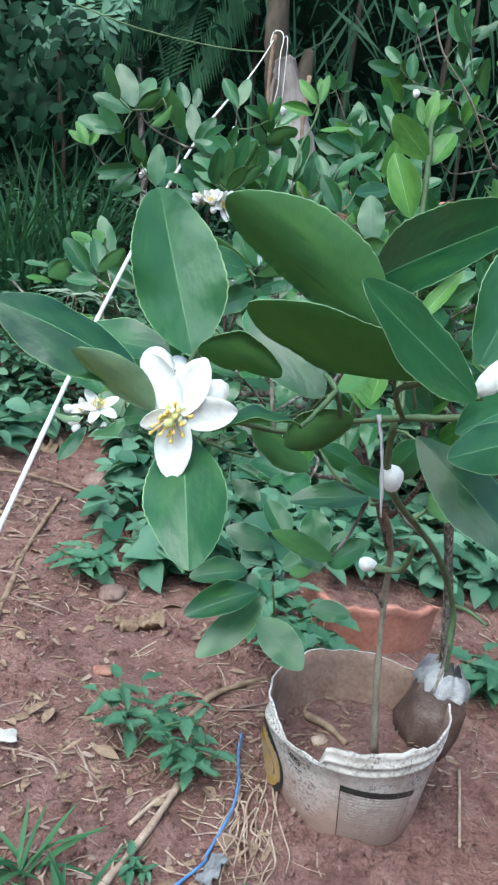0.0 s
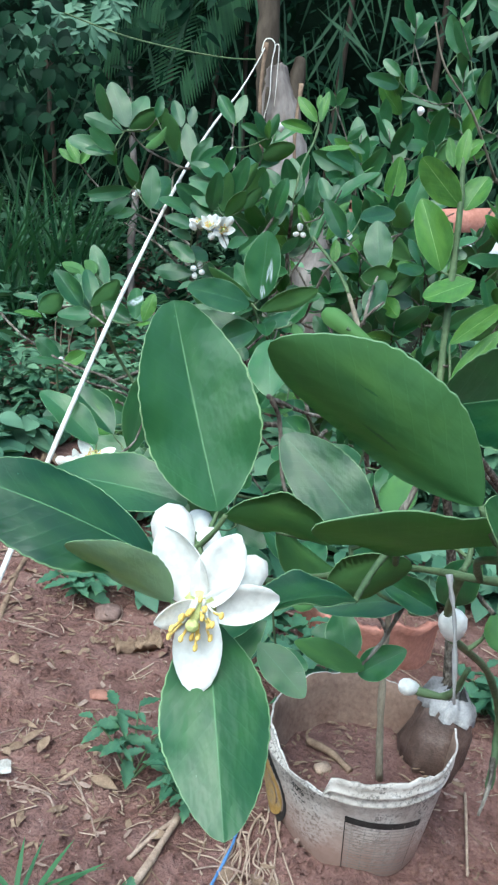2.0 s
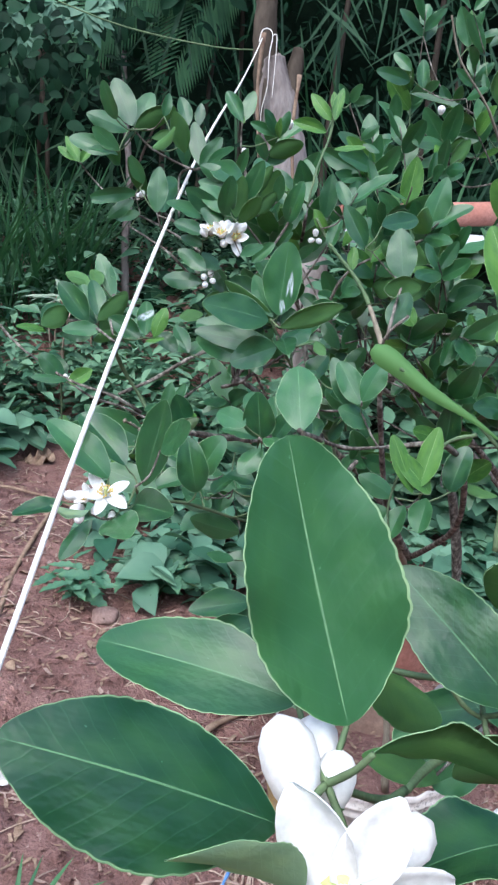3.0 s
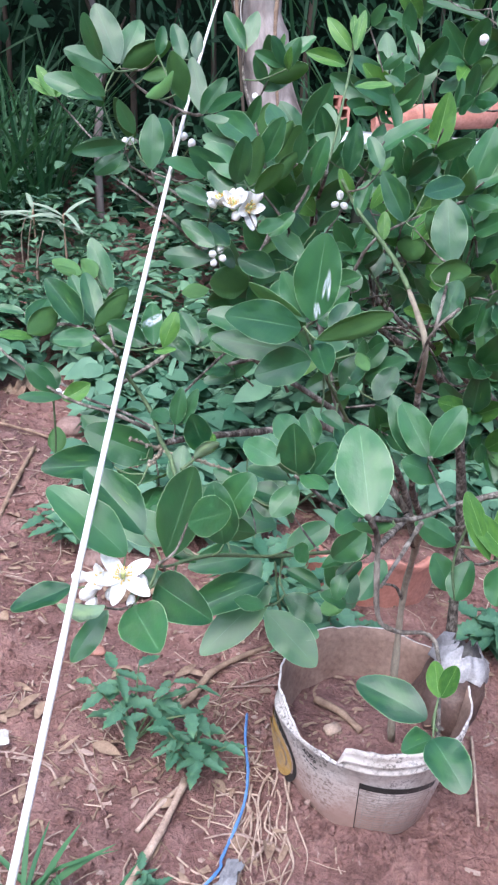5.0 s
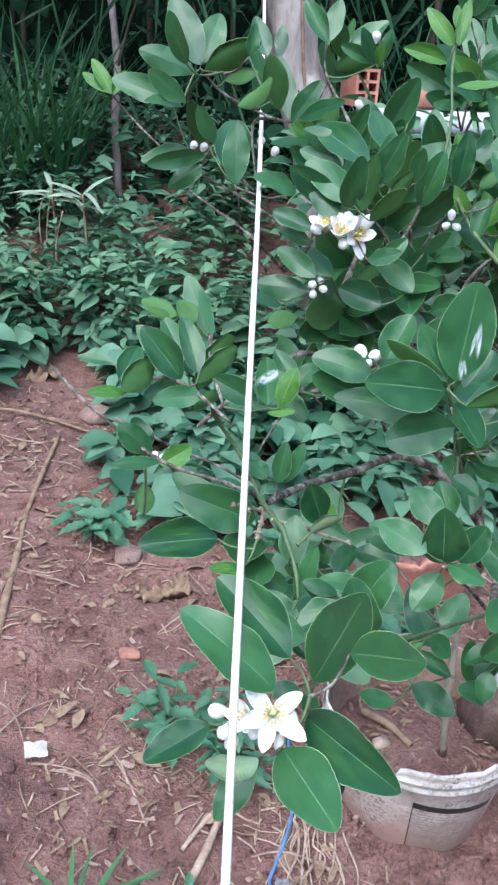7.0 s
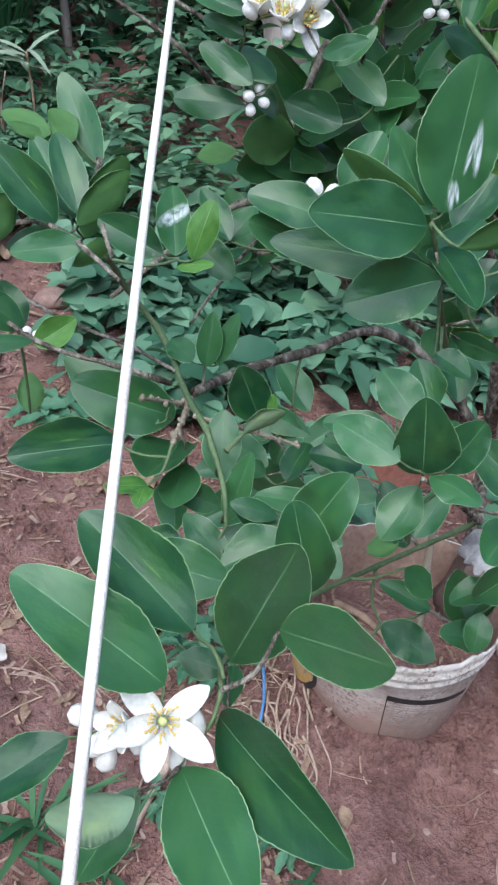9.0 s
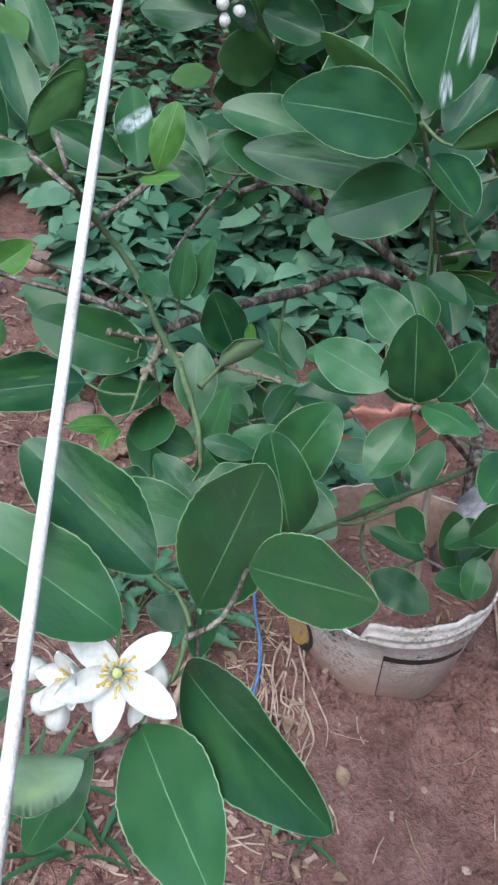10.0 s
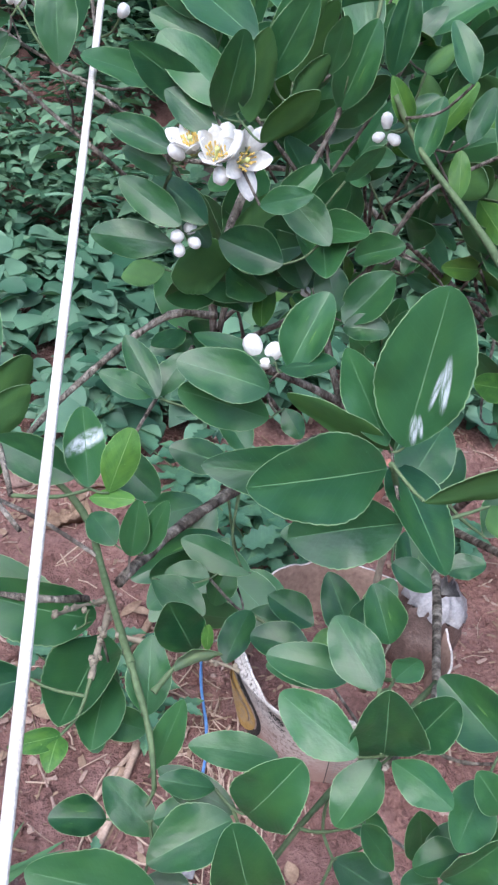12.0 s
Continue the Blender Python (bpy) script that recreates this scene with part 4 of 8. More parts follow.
leaves(back_lime, [
    ((0.2220, 0.5137, 0.8832), (0.2198, 0.5193, 0.8958), 7.4, -4, 'y'),
    ((0.2230, 0.5137, 0.8832), (0.2265, 0.5134, 0.8986), 7.4, -35, 'y'),
    ((0.2518, 0.6119, 0.8618), (0.2590, 0.6205, 0.8803), 18.3, -41, 'a'),
    ((0.2543, 0.6305, 0.8551), (0.2442, 0.6376, 0.8735), 14.7, 12, 'a'),
    ((0.2595, 0.9706, 0.6056), (0.2368, 1.0002, 0.6550), 34.8, 7, 'a'),
    ((0.2660, 0.9737, 0.6149), (0.2910, 0.9965, 0.6513), 31.6, -32, 'a'),
    ((0.2529, 0.9733, 0.6114), (0.2257, 0.9700, 0.6012), 23.3, 38, 'b'),
    ((0.0506, 0.7667, 0.9682), (0.0356, 0.7817, 1.0011), 14.4, 12, 'a'),
    ((0.0332, 0.7827, 0.9780), (0.0138, 0.7768, 0.9826), 9.0, 44, 'b'),
    ((0.0352, 0.7826, 0.9760), (0.0477, 0.7743, 0.9852), 9.5, 4, 'b'),
])
leaves(back_lime, [
    ((0.0468, 0.7417, 0.9586), (0.0356, 0.7638, 0.9827), 12.7, 19, 'a'),
    ((0.0376, 0.7413, 0.9554), (0.0161, 0.7447, 0.9820), 16.7, 17, 'a'),
    ((0.0479, 0.7308, 0.9585), (0.0662, 0.7369, 0.9771), 12.5, 25, 'b'),
    ((0.0085, 0.7277, 0.9522), (0.0223, 0.7457, 0.9632), 15.3, 22, 'b'),
    ((0.0051, 0.7400, 0.9531), (0.0107, 0.7684, 0.9632), 12.9, 6, 'a'),
    ((-0.0001, 0.7529, 0.9579), (-0.0205, 0.7538, 0.9602), 7.5, 38, 'a'),
    ((0.0088, 0.7387, 0.9468), (-0.0094, 0.7260, 0.9507), 8.1, 37, 'y'),
    ((0.0499, 0.7278, 0.9525), (0.0260, 0.7177, 0.9521), 12.0, 16, 'a'),
    ((0.0232, 0.7337, 0.9145), (0.0056, 0.7306, 0.9316), 14.2, 19, 'a'),
    ((0.0295, 0.7226, 0.9155), (0.0063, 0.7090, 0.9188), 7.9, 31, 'a'),
])
leaves(back_lime, [
    ((0.0295, 0.7225, 0.9135), (0.0457, 0.7261, 0.9237), 11.8, -5, 'y'),
    ((0.0181, 0.7428, 0.9096), (0.0104, 0.7514, 0.9273), 13.7, 33, 'a'),
])
leaves(back_lime, [
    ((0.0925, 0.5765, 0.8975), (0.0564, 0.5859, 0.9245), 20.0, 36, 'a'),
    ((0.0985, 0.5920, 0.9000), (0.0680, 0.6100, 0.9230), 20.0, 32, 'a'),
    ((0.1085, 0.5917, 0.8888), (0.1218, 0.5766, 0.9432), 22.0, -22, 'a'),
    ((0.1195, 0.5790, 0.9150), (0.1387, 0.5478, 0.9390), 17.0, -29, 'a'),
    ((0.1063, 0.5796, 0.8823), (0.1342, 0.5331, 0.8976), 20.0, -22, 'a'),
    ((0.0969, 0.5674, 0.8781), (0.1144, 0.5264, 0.8862), 21.0, -39, 'a'),
    ((0.0880, 0.5520, 0.8880), (0.0700, 0.5440, 0.8920), 15.0, 75, 'p'),
    ((0.0690, 0.5710, 0.8836), (0.0472, 0.5537, 0.8810), 13.0, 45, 'a'),
    ((0.0875, 0.5604, 0.8798), (0.0738, 0.5479, 0.8606), 12.0, 29, 'a'),
    ((0.1076, 0.6128, 0.8608), (0.0930, 0.6158, 0.8633), 11.9, 38, 'a'),
])
leaves(back_lime, [
    ((0.1083, 0.5924, 0.8694), (0.1096, 0.6108, 0.8656), 7.6, -25, 'a'),
    ((0.1338, 0.6383, 0.8704), (0.1262, 0.6428, 0.9044), 19.6, 6, 'a'),
    ((0.1336, 0.6637, 0.8733), (0.1473, 0.6631, 0.9006), 22.0, -23, 'a'),
    ((0.1938, 0.6917, 0.8105), (0.1717, 0.6993, 0.8190), 10.5, 35, 'a'),
    ((0.1710, 0.6823, 0.8116), (0.1942, 0.6738, 0.8002), 16.3, -26, 'a'),
    ((0.1589, 0.6630, 0.8156), (0.1405, 0.6650, 0.8181), 12.4, 56, 'a'),
    ((0.1708, 0.6644, 0.9013), (0.1667, 0.6620, 0.9320), 22.0, -10, 'a'),
    ((0.1698, 0.6765, 0.9140), (0.1588, 0.6973, 0.9226), 15.5, 1, 'a'),
    ((0.1605, 0.6571, 0.9110), (0.1409, 0.6760, 0.9138), 15.5, 14, 'a'),
    ((0.1790, 0.6671, 0.9005), (0.1898, 0.6691, 0.9193), 14.5, -29, 'a'),
])
leaves(back_lime, [
    ((0.1725, 0.6614, 0.9027), (0.1862, 0.6470, 0.9020), 12.5, -50, 'a'),
    ((0.1716, 0.6680, 0.8935), (0.1585, 0.6560, 0.8790), 15.0, 20, 'a'),
    ((0.2019, 0.6753, 0.8189), (0.1971, 0.6814, 0.8442), 14.2, -5, 'a'),
    ((0.2068, 0.6716, 0.8149), (0.1907, 0.6667, 0.8232), 13.0, 47, 'a'),
    ((0.2012, 0.6694, 0.8283), (0.2134, 0.6776, 0.8415), 13.7, -50, 'a'),
    ((0.2072, 0.7568, 0.8756), (0.2065, 0.7772, 0.8890), 21.6, 1, 'a'),
    ((0.1179, 0.7136, 0.8877), (0.1085, 0.7097, 0.9146), 16.9, 7, 'a'),
])
leaves(back_lime, [
    ((0.1219, 0.7115, 0.8907), (0.1219, 0.7132, 0.9015), 4.2, -3, 'y'),
    ((0.1113, 0.7052, 0.8882), (0.1260, 0.7015, 0.9013), 9.0, 29, 'p'),
    ((0.1023, 0.7027, 0.8684), (0.1032, 0.7190, 0.8902), 15.5, -5, 'a'),
    ((0.1054, 0.6901, 0.8565), (0.1143, 0.6954, 0.8861), 10.5, -15, 'a'),
    ((0.1020, 0.7136, 0.8453), (0.0824, 0.7131, 0.8553), 12.5, 27, 'a'),
    ((0.1244, 0.6712, 0.8750), (0.1069, 0.6705, 0.8813), 8.5, 37, 'a'),
    ((0.0870, 0.7315, 0.8549), (0.0836, 0.6984, 0.8561), 17.6, 22, 'a'),
    ((0.0827, 0.7551, 0.8512), (0.0739, 0.6956, 0.8722), 26.4, 85, 'a'),
    ((0.0749, 0.6946, 0.8693), (0.0592, 0.6870, 0.8736), 7.8, 39, 'y'),
    ((0.0739, 0.6946, 0.8693), (0.0721, 0.6818, 0.8680), 9.3, 13, 'y'),
])
leaves(back_lime, [
    ((0.0618, 0.7126, 0.8760), (0.0216, 0.6958, 0.8795), 21.7, 28, 'a'),
    ((0.0742, 0.7417, 0.8682), (0.0310, 0.7612, 0.8885), 19.3, 25, 'a'),
    ((0.0151, 0.7544, 0.8627), (0.0138, 0.7657, 0.8774), 12.3, 6, 'b'),
    ((0.0936, 0.7640, 0.8850), (0.0967, 0.7691, 0.9097), 11.5, -4, 'a'),
    ((0.0985, 0.7637, 0.8862), (0.1075, 0.7673, 0.9102), 9.7, -21, 'a'),
    ((0.0866, 0.7741, 0.8819), (0.0755, 0.7904, 0.8847), 13.5, 30, 'a'),
    ((0.0841, 0.7198, 0.9524), (0.0823, 0.7298, 0.9745), 12.3, 5, 'm'),
    ((0.0901, 0.7185, 0.9516), (0.0972, 0.7229, 0.9719), 10.8, -4, 'y'),
    ((0.0841, 0.7199, 0.9485), (0.0980, 0.7151, 0.9518), 6.4, -43, 'y'),
    ((0.0790, 0.7280, 0.9495), (0.0550, 0.7323, 0.9607), 13.9, 9, 'a'),
])
leaves(back_lime, [
    ((0.0898, 0.7387, 0.9511), (0.1045, 0.7303, 0.9406), 12.8, -15, 'a'),
    ((0.0466, 0.7478, 0.9478), (0.0630, 0.7546, 0.9773), 14.9, 26, 'b'),
    ((0.0414, 0.7579, 0.9518), (0.0226, 0.7778, 0.9778), 13.1, 19, 'a'),
    ((0.0372, 0.7691, 0.9499), (0.0064, 0.7867, 0.9694), 15.5, 20, 'a'),
    ((0.0404, 0.7541, 0.9467), (0.0175, 0.7425, 0.9442), 13.7, 6, 'a'),
    ((0.0598, 0.7420, 0.9491), (0.0458, 0.7271, 0.9444), 8.4, -28, 'b'),
    ((0.0426, 0.7652, 0.9799), (0.0314, 0.7728, 0.9888), 12.2, -8, 'b'),
    ((0.0302, 0.7781, 0.9788), (0.0096, 0.7848, 0.9848), 10.5, 6, 'b'),
    ((0.1470, 0.8014, 0.9267), (0.1101, 0.7989, 0.9406), 19.6, 4, 'a'),
    ((0.1551, 0.8147, 0.9236), (0.1628, 0.8075, 0.9129), 14.1, -12, 'a'),
])
leaves(back_lime, [
    ((0.1475, 0.8030, 0.8142), (0.1734, 0.7946, 0.8062), 20.8, -41, 'a'),
    ((0.1239, 0.7811, 0.8136), (0.1130, 0.7931, 0.8124), 13.9, 38, 'a'),
    ((0.1339, 0.7632, 0.8233), (0.1459, 0.7893, 0.8293), 14.8, -39, 'a'),
])
leaves(back_lime, [
    ((0.1453, 0.7957, 0.9432), (0.1092, 0.8001, 0.9525), 20.1, 20, 'a'),
    ((0.1527, 0.7988, 0.9515), (0.1669, 0.8103, 0.9787), 18.6, -21, 'a'),
    ((0.1487, 0.8086, 0.9486), (0.1163, 0.8300, 0.9496), 11.4, 39, 'a'),
    ((0.1489, 0.7992, 0.9513), (0.1686, 0.7882, 0.9606), 12.1, -54, 'a'),
    ((0.1018, 0.8186, 0.9239), (0.0870, 0.8402, 0.9424), 12.7, 15, 'a'),
    ((0.0999, 0.8197, 0.9248), (0.0774, 0.8210, 0.9346), 11.0, 23, 'a'),
    ((0.1016, 0.8273, 0.9202), (0.1140, 0.8436, 0.9331), 13.9, -28, 'a'),
    ((0.1706, 0.8893, 0.9461), (0.1544, 0.9084, 0.9750), 19.4, 1, 'a'),
    ((0.1594, 0.9005, 0.9410), (0.1353, 0.9110, 0.9449), 21.0, 17, 'a'),
    ((0.1863, 0.8805, 0.9387), (0.1793, 0.8932, 0.9592), 18.3, -1, 'a'),
])
leaves(back_lime, [
    ((0.1892, 0.8782, 0.9339), (0.2117, 0.8847, 0.9580), 21.3, -25, 'a'),
    ((0.1892, 0.8767, 0.9319), (0.2110, 0.8718, 0.9335), 14.1, -27, 'a'),
    ((0.2059, 0.9268, 0.9553), (0.1912, 0.9359, 0.9665), 16.7, 2, 'a'),
    ((0.2008, 0.9250, 0.9493), (0.2238, 0.9139, 0.9610), 17.3, -26, 'a'),
    ((0.2262, 0.9376, 0.9456), (0.2155, 0.9481, 0.9628), 18.3, 6, 'a'),
    ((0.1023, 0.9110, 0.9440), (0.0811, 0.9051, 0.9406), 14.5, 24, 'b'),
    ((0.1324, 0.9152, 0.9302), (0.1455, 0.9073, 0.9248), 13.4, -23, 'a'),
    ((0.1662, 0.9188, 1.0042), (0.1522, 0.9264, 1.0146), 16.0, 10, 'a'),
    ((0.1690, 0.8955, 0.9800), (0.1682, 0.9142, 0.9957), 15.8, 7, 'a'),
    ((0.1304, 0.8435, 0.7967), (0.1062, 0.8478, 0.7966), 20.5, 45, 'a'),
])
leaves(back_lime, [
    ((0.1417, 0.8551, 0.8005), (0.1332, 0.8420, 0.7783), 21.0, 33, 'a'),
    ((0.1532, 0.8489, 0.7960), (0.1146, 0.8653, 0.8061), 19.6, 40, 'a'),
    ((0.1773, 0.7902, 0.8190), (0.1553, 0.8003, 0.8281), 17.0, 39, 'a'),
    ((0.1686, 0.7578, 0.8372), (0.1436, 0.7644, 0.8403), 18.7, 42, 'a'),
    ((0.1692, 0.7004, 0.8910), (0.1413, 0.7078, 0.8933), 14.2, 39, 'a'),
    ((0.1814, 0.7053, 0.9013), (0.1755, 0.7169, 0.9173), 14.2, 4, 'a'),
    ((0.0995, 0.8404, 0.8000), (0.1278, 0.8257, 0.7884), 20.1, -42, 'a'),
    ((0.1189, 0.8834, 0.7667), (0.0958, 0.8727, 0.7439), 22.8, 39, 'a'),
    ((0.1863, 0.7335, 0.9113), (0.2005, 0.7269, 0.9046), 15.7, -31, 'a'),
    ((0.1918, 0.7034, 0.9359), (0.2040, 0.7029, 0.9391), 9.9, -48, 'a'),
])
leaves(back_lime, [
    ((0.2009, 0.7053, 0.9597), (0.2077, 0.6993, 0.9517), 11.0, -13, 'b'),
    ((0.2357, 0.8881, 1.0182), (0.2443, 0.8938, 1.0407), 20.3, -27, 'a'),
    ((0.2327, 0.8779, 0.9959), (0.2323, 0.8870, 1.0155), 13.9, -11, 'y'),
    ((0.2237, 0.9084, 1.0141), (0.2394, 0.9038, 1.0410), 10.8, -20, 'y'),
    ((0.2103, 0.9431, 1.0359), (0.2058, 0.9495, 1.0519), 13.1, -8, 'a'),
    ((0.2051, 0.9937, 1.0205), (0.1818, 1.0032, 1.0483), 19.0, 4, 'a'),
    ((0.2213, 0.9491, 1.0171), (0.2368, 0.9492, 1.0262), 17.5, -21, 'a'),
])
leaves(back_lime, [
    ((0.0910, 0.6718, 0.8586), (0.0732, 0.6710, 0.8611), 12.1, 53, 'a'),
    ((0.1067, 0.6677, 0.8560), (0.0899, 0.6796, 0.8685), 13.1, 35, 'a'),
    ((0.1312, 0.6673, 0.8683), (0.1067, 0.6773, 0.8766), 11.4, 40, 'a'),
    ((0.1294, 0.6634, 0.8711), (0.1041, 0.6541, 0.8653), 17.8, 49, 'a'),
    ((0.1463, 0.6873, 0.8665), (0.1162, 0.6898, 0.8704), 12.8, 52, 'a'),
    ((0.1698, 0.7131, 0.8758), (0.1430, 0.7148, 0.8798), 12.1, 41, 'a'),
    ((0.1057, 0.6707, 0.8590), (0.1175, 0.6724, 0.8642), 9.9, -61, 'a'),
    ((0.1699, 0.7096, 0.8962), (0.1792, 0.7180, 0.9115), 12.3, -47, 'a'),
    ((0.1790, 0.6894, 0.9026), (0.1901, 0.6986, 0.9013), 9.7, -65, 'a'),
    ((0.1030, 0.6551, 0.8537), (0.1187, 0.6502, 0.8501), 14.4, -58, 'a'),
])
leaves(back_lime, [
    ((0.2053, 0.6622, 0.8524), (0.1891, 0.6605, 0.8462), 13.5, 60, 'a'),
    ((0.2006, 0.6576, 0.8444), (0.1979, 0.6493, 0.8324), 13.0, 16, 'a'),
])
leaves(seedling, [
    ((0.178, 1.368, 0.374), (0.057, 1.313, 0.343), 58.8, 26, 'a'),
    ((0.191, 1.384, 0.356), (0.082, 1.311, 0.265), 60.1, 20, 'a'),
    ((0.182, 1.337, 0.340), (0.266, 1.280, 0.282), 63.2, -18, 'a'),
    ((0.154, 1.423, 0.384), (0.052, 1.389, 0.377), 52.1, 31, 'a'),
    ((0.170, 1.431, 0.376), (0.122, 1.372, 0.322), 57.0, 22, 'a'),
    ((0.275, 1.455, 0.305), (0.352, 1.455, 0.300), 47.9, -28, 'a'),
    ((0.216, 1.473, 0.371), (0.288, 1.507, 0.409), 50.6, -25, 'a'),
    ((0.203, 1.352, 0.318), (0.268, 1.311, 0.314), 52.5, -30, 'a'),
    ((0.196, 1.484, 0.411), (0.103, 1.489, 0.436), 57.1, 24, 'a'),
    ((0.223, 1.507, 0.415), (0.173, 1.555, 0.475), 53.7, 22, 'a'),
])
leaves(back_lime, [
    ((0.0810, 0.7473, 0.8685), (0.0373, 0.7431, 0.8865), 35.7, 4, 'a'),
    ((0.0836, 0.7532, 0.8357), (0.0832, 0.7161, 0.8283), 29.2, 28, 'a'),
    ((0.2181, 0.6822, 0.8778), (0.1995, 0.7006, 0.8909), 29.9, 10, 'a'),
    ((0.1735, 0.6719, 0.8521), (0.1806, 0.6566, 0.8527), 19.6, 8, 'a'),
    ((0.2090, 0.6710, 0.8772), (0.1944, 0.6503, 0.8751), 22.0, 23, 'a'),
    ((0.1933, 0.6507, 0.8585), (0.2096, 0.6522, 0.8764), 16.7, 5, 'a'),
    ((0.2094, 0.6577, 0.8815), (0.1998, 0.6631, 0.8942), 16.1, 15, 'a'),
    ((0.1082, 0.6423, 0.8690), (0.0717, 0.6454, 0.8789), 19.8, 23, 'a'),
    ((0.1440, 0.8814, 0.7787), (0.0970, 0.8692, 0.7731), 26.3, -5, 'a'),
    ((0.1530, 0.8542, 0.7541), (0.1058, 0.8602, 0.7617), 29.0, -21, 'a'),
    ((0.1698, 0.6733, 0.8754), (0.1673, 0.6581, 0.8777), 15.7, -21, 'a'),
    ((0.2141, 0.6563, 0.8591), (0.2071, 0.6676, 0.8653), 18.0, 3, 'a'),
])
# main wood
branch(back_lime, [(0.4098, 1.3203, 0.1066), (0.3955, 1.3155, 0.2596), (0.3888, 1.3049, 0.4015), (0.3793, 1.2413, 0.5195), (0.3487, 1.1051, 0.6322), (0.3076, 0.9914, 0.7091)], 0.0062, 0.0036, STEM, "trunk")
branch(back_lime, [(0.3889, 1.3054, 0.3964), (0.3665, 1.2774, 0.4397), (0.3299, 1.2500, 0.4568)], 0.003, 0.0015)
branch(back_lime, [(0.3703, 1.2117, 0.5479), (0.3106, 1.0895, 0.7095), (0.2289, 1.0225, 0.8017), (0.1315, 0.9533, 0.8800)], 0.005, 0.0024)
branch(back_lime, [(0.3496, 1.0674, 0.6504), (0.2962, 0.9421, 0.7619), (0.2595, 0.8075, 0.9050)], 0.004, 0.002)
branch(back_lime, [(0.3076, 0.9914, 0.7091), (0.2710, 0.8704, 0.7583), (0.2398, 0.7795, 0.7903)], 0.0035, 0.0022)
branch(back_lime, [(0.1315, 0.9533, 0.8800), (0.1261, 0.9922, 0.9260)], 0.002, 0.0016)
branch(back_lime, [(0.2289, 1.0225, 0.8017), (0.1888, 1.0635, 0.9471), (0.1895, 0.9261, 1.0384)], 0.003, 0.0014)
branch(back_lime, [(0.3496, 1.0674, 0.6504), (0.3471, 0.8552, 0.7768), (0.2937, 0.6555, 0.9038), (0.2424, 0.6048, 0.9197)], 0.0035, 0.0013)
branch(front_lime, [(0.7338, 0.6333, -0.1298), (0.6916, 0.5634, 0.2639), (0.5404, 0.4114, 0.7313), (0.3902, 0.3115, 0.9273), (0.2655, 0.2676, 0.9782)], 0.009, 0.0012, BARK, "trunk")
leaves(back_lime, [
    ((0.0197, 0.9023, 1.1060), (0.0104, 0.8901, 1.1348), 12.4, -21, 'a'),
    ((0.0586, 0.9165, 1.1121), (0.0618, 0.9201, 1.1315), 10.0, 27, 'a'),
    ((0.0542, 0.8863, 1.0841), (0.0749, 0.8761, 1.1012), 14.4, -26, 'b'),
    ((0.0805, 0.8981, 1.0825), (0.0727, 0.8819, 1.1142), 18.2, 3, 'b'),
    ((0.0165, 0.9322, 1.0826), (-0.0095, 0.9345, 1.1012), 16.0, -27, 'a'),
    ((0.0131, 0.9418, 1.0791), (-0.0113, 0.9279, 1.0823), 11.9, 34, 'a'),
    ((0.0350, 0.9538, 1.0557), (0.0233, 0.9473, 1.0798), 12.4, -12, 'a'),
    ((0.0521, 0.9334, 1.0308), (0.0516, 0.9432, 1.0717), 21.0, -1, 'a'),
    ((0.0288, 0.9526, 1.0476), (-0.0112, 0.9359, 1.0406), 13.2, -31, 'a'),
    ((0.0270, 0.9518, 1.0403), (0.0021, 0.9541, 1.0230), 14.6, -1, 'a'),
])
leaves(back_lime, [
    ((0.1249, 0.8778, 1.0621), (0.0959, 0.8847, 1.0727), 13.3, -10, 'a'),
    ((0.1268, 0.8980, 1.0669), (0.1357, 0.8868, 1.0895), 9.6, 3, 'a'),
    ((0.1411, 0.8461, 1.0472), (0.1480, 0.8488, 1.0759), 16.6, 13, 'a'),
    ((0.1234, 0.8356, 1.0342), (0.1289, 0.8242, 1.0646), 14.8, 9, 'a'),
    ((0.1462, 0.8461, 1.0512), (0.1589, 0.8492, 1.0749), 11.4, 30, 'b'),
    ((0.1643, 0.8544, 1.0476), (0.1666, 0.8464, 1.0686), 11.3, -3, 'a'),
    ((0.1220, 0.8555, 1.0319), (0.0889, 0.8544, 1.0534), 19.8, -23, 'a'),
    ((0.1222, 0.8772, 1.0507), (0.0950, 0.8882, 1.0605), 13.9, 4, 'a'),
    ((0.1903, 0.9322, 1.0479), (0.1803, 0.9190, 1.0843), 20.1, 3, 'a'),
    ((0.2067, 0.9292, 1.0370), (0.2099, 0.9308, 1.0752), 16.1, 5, 'a'),
])
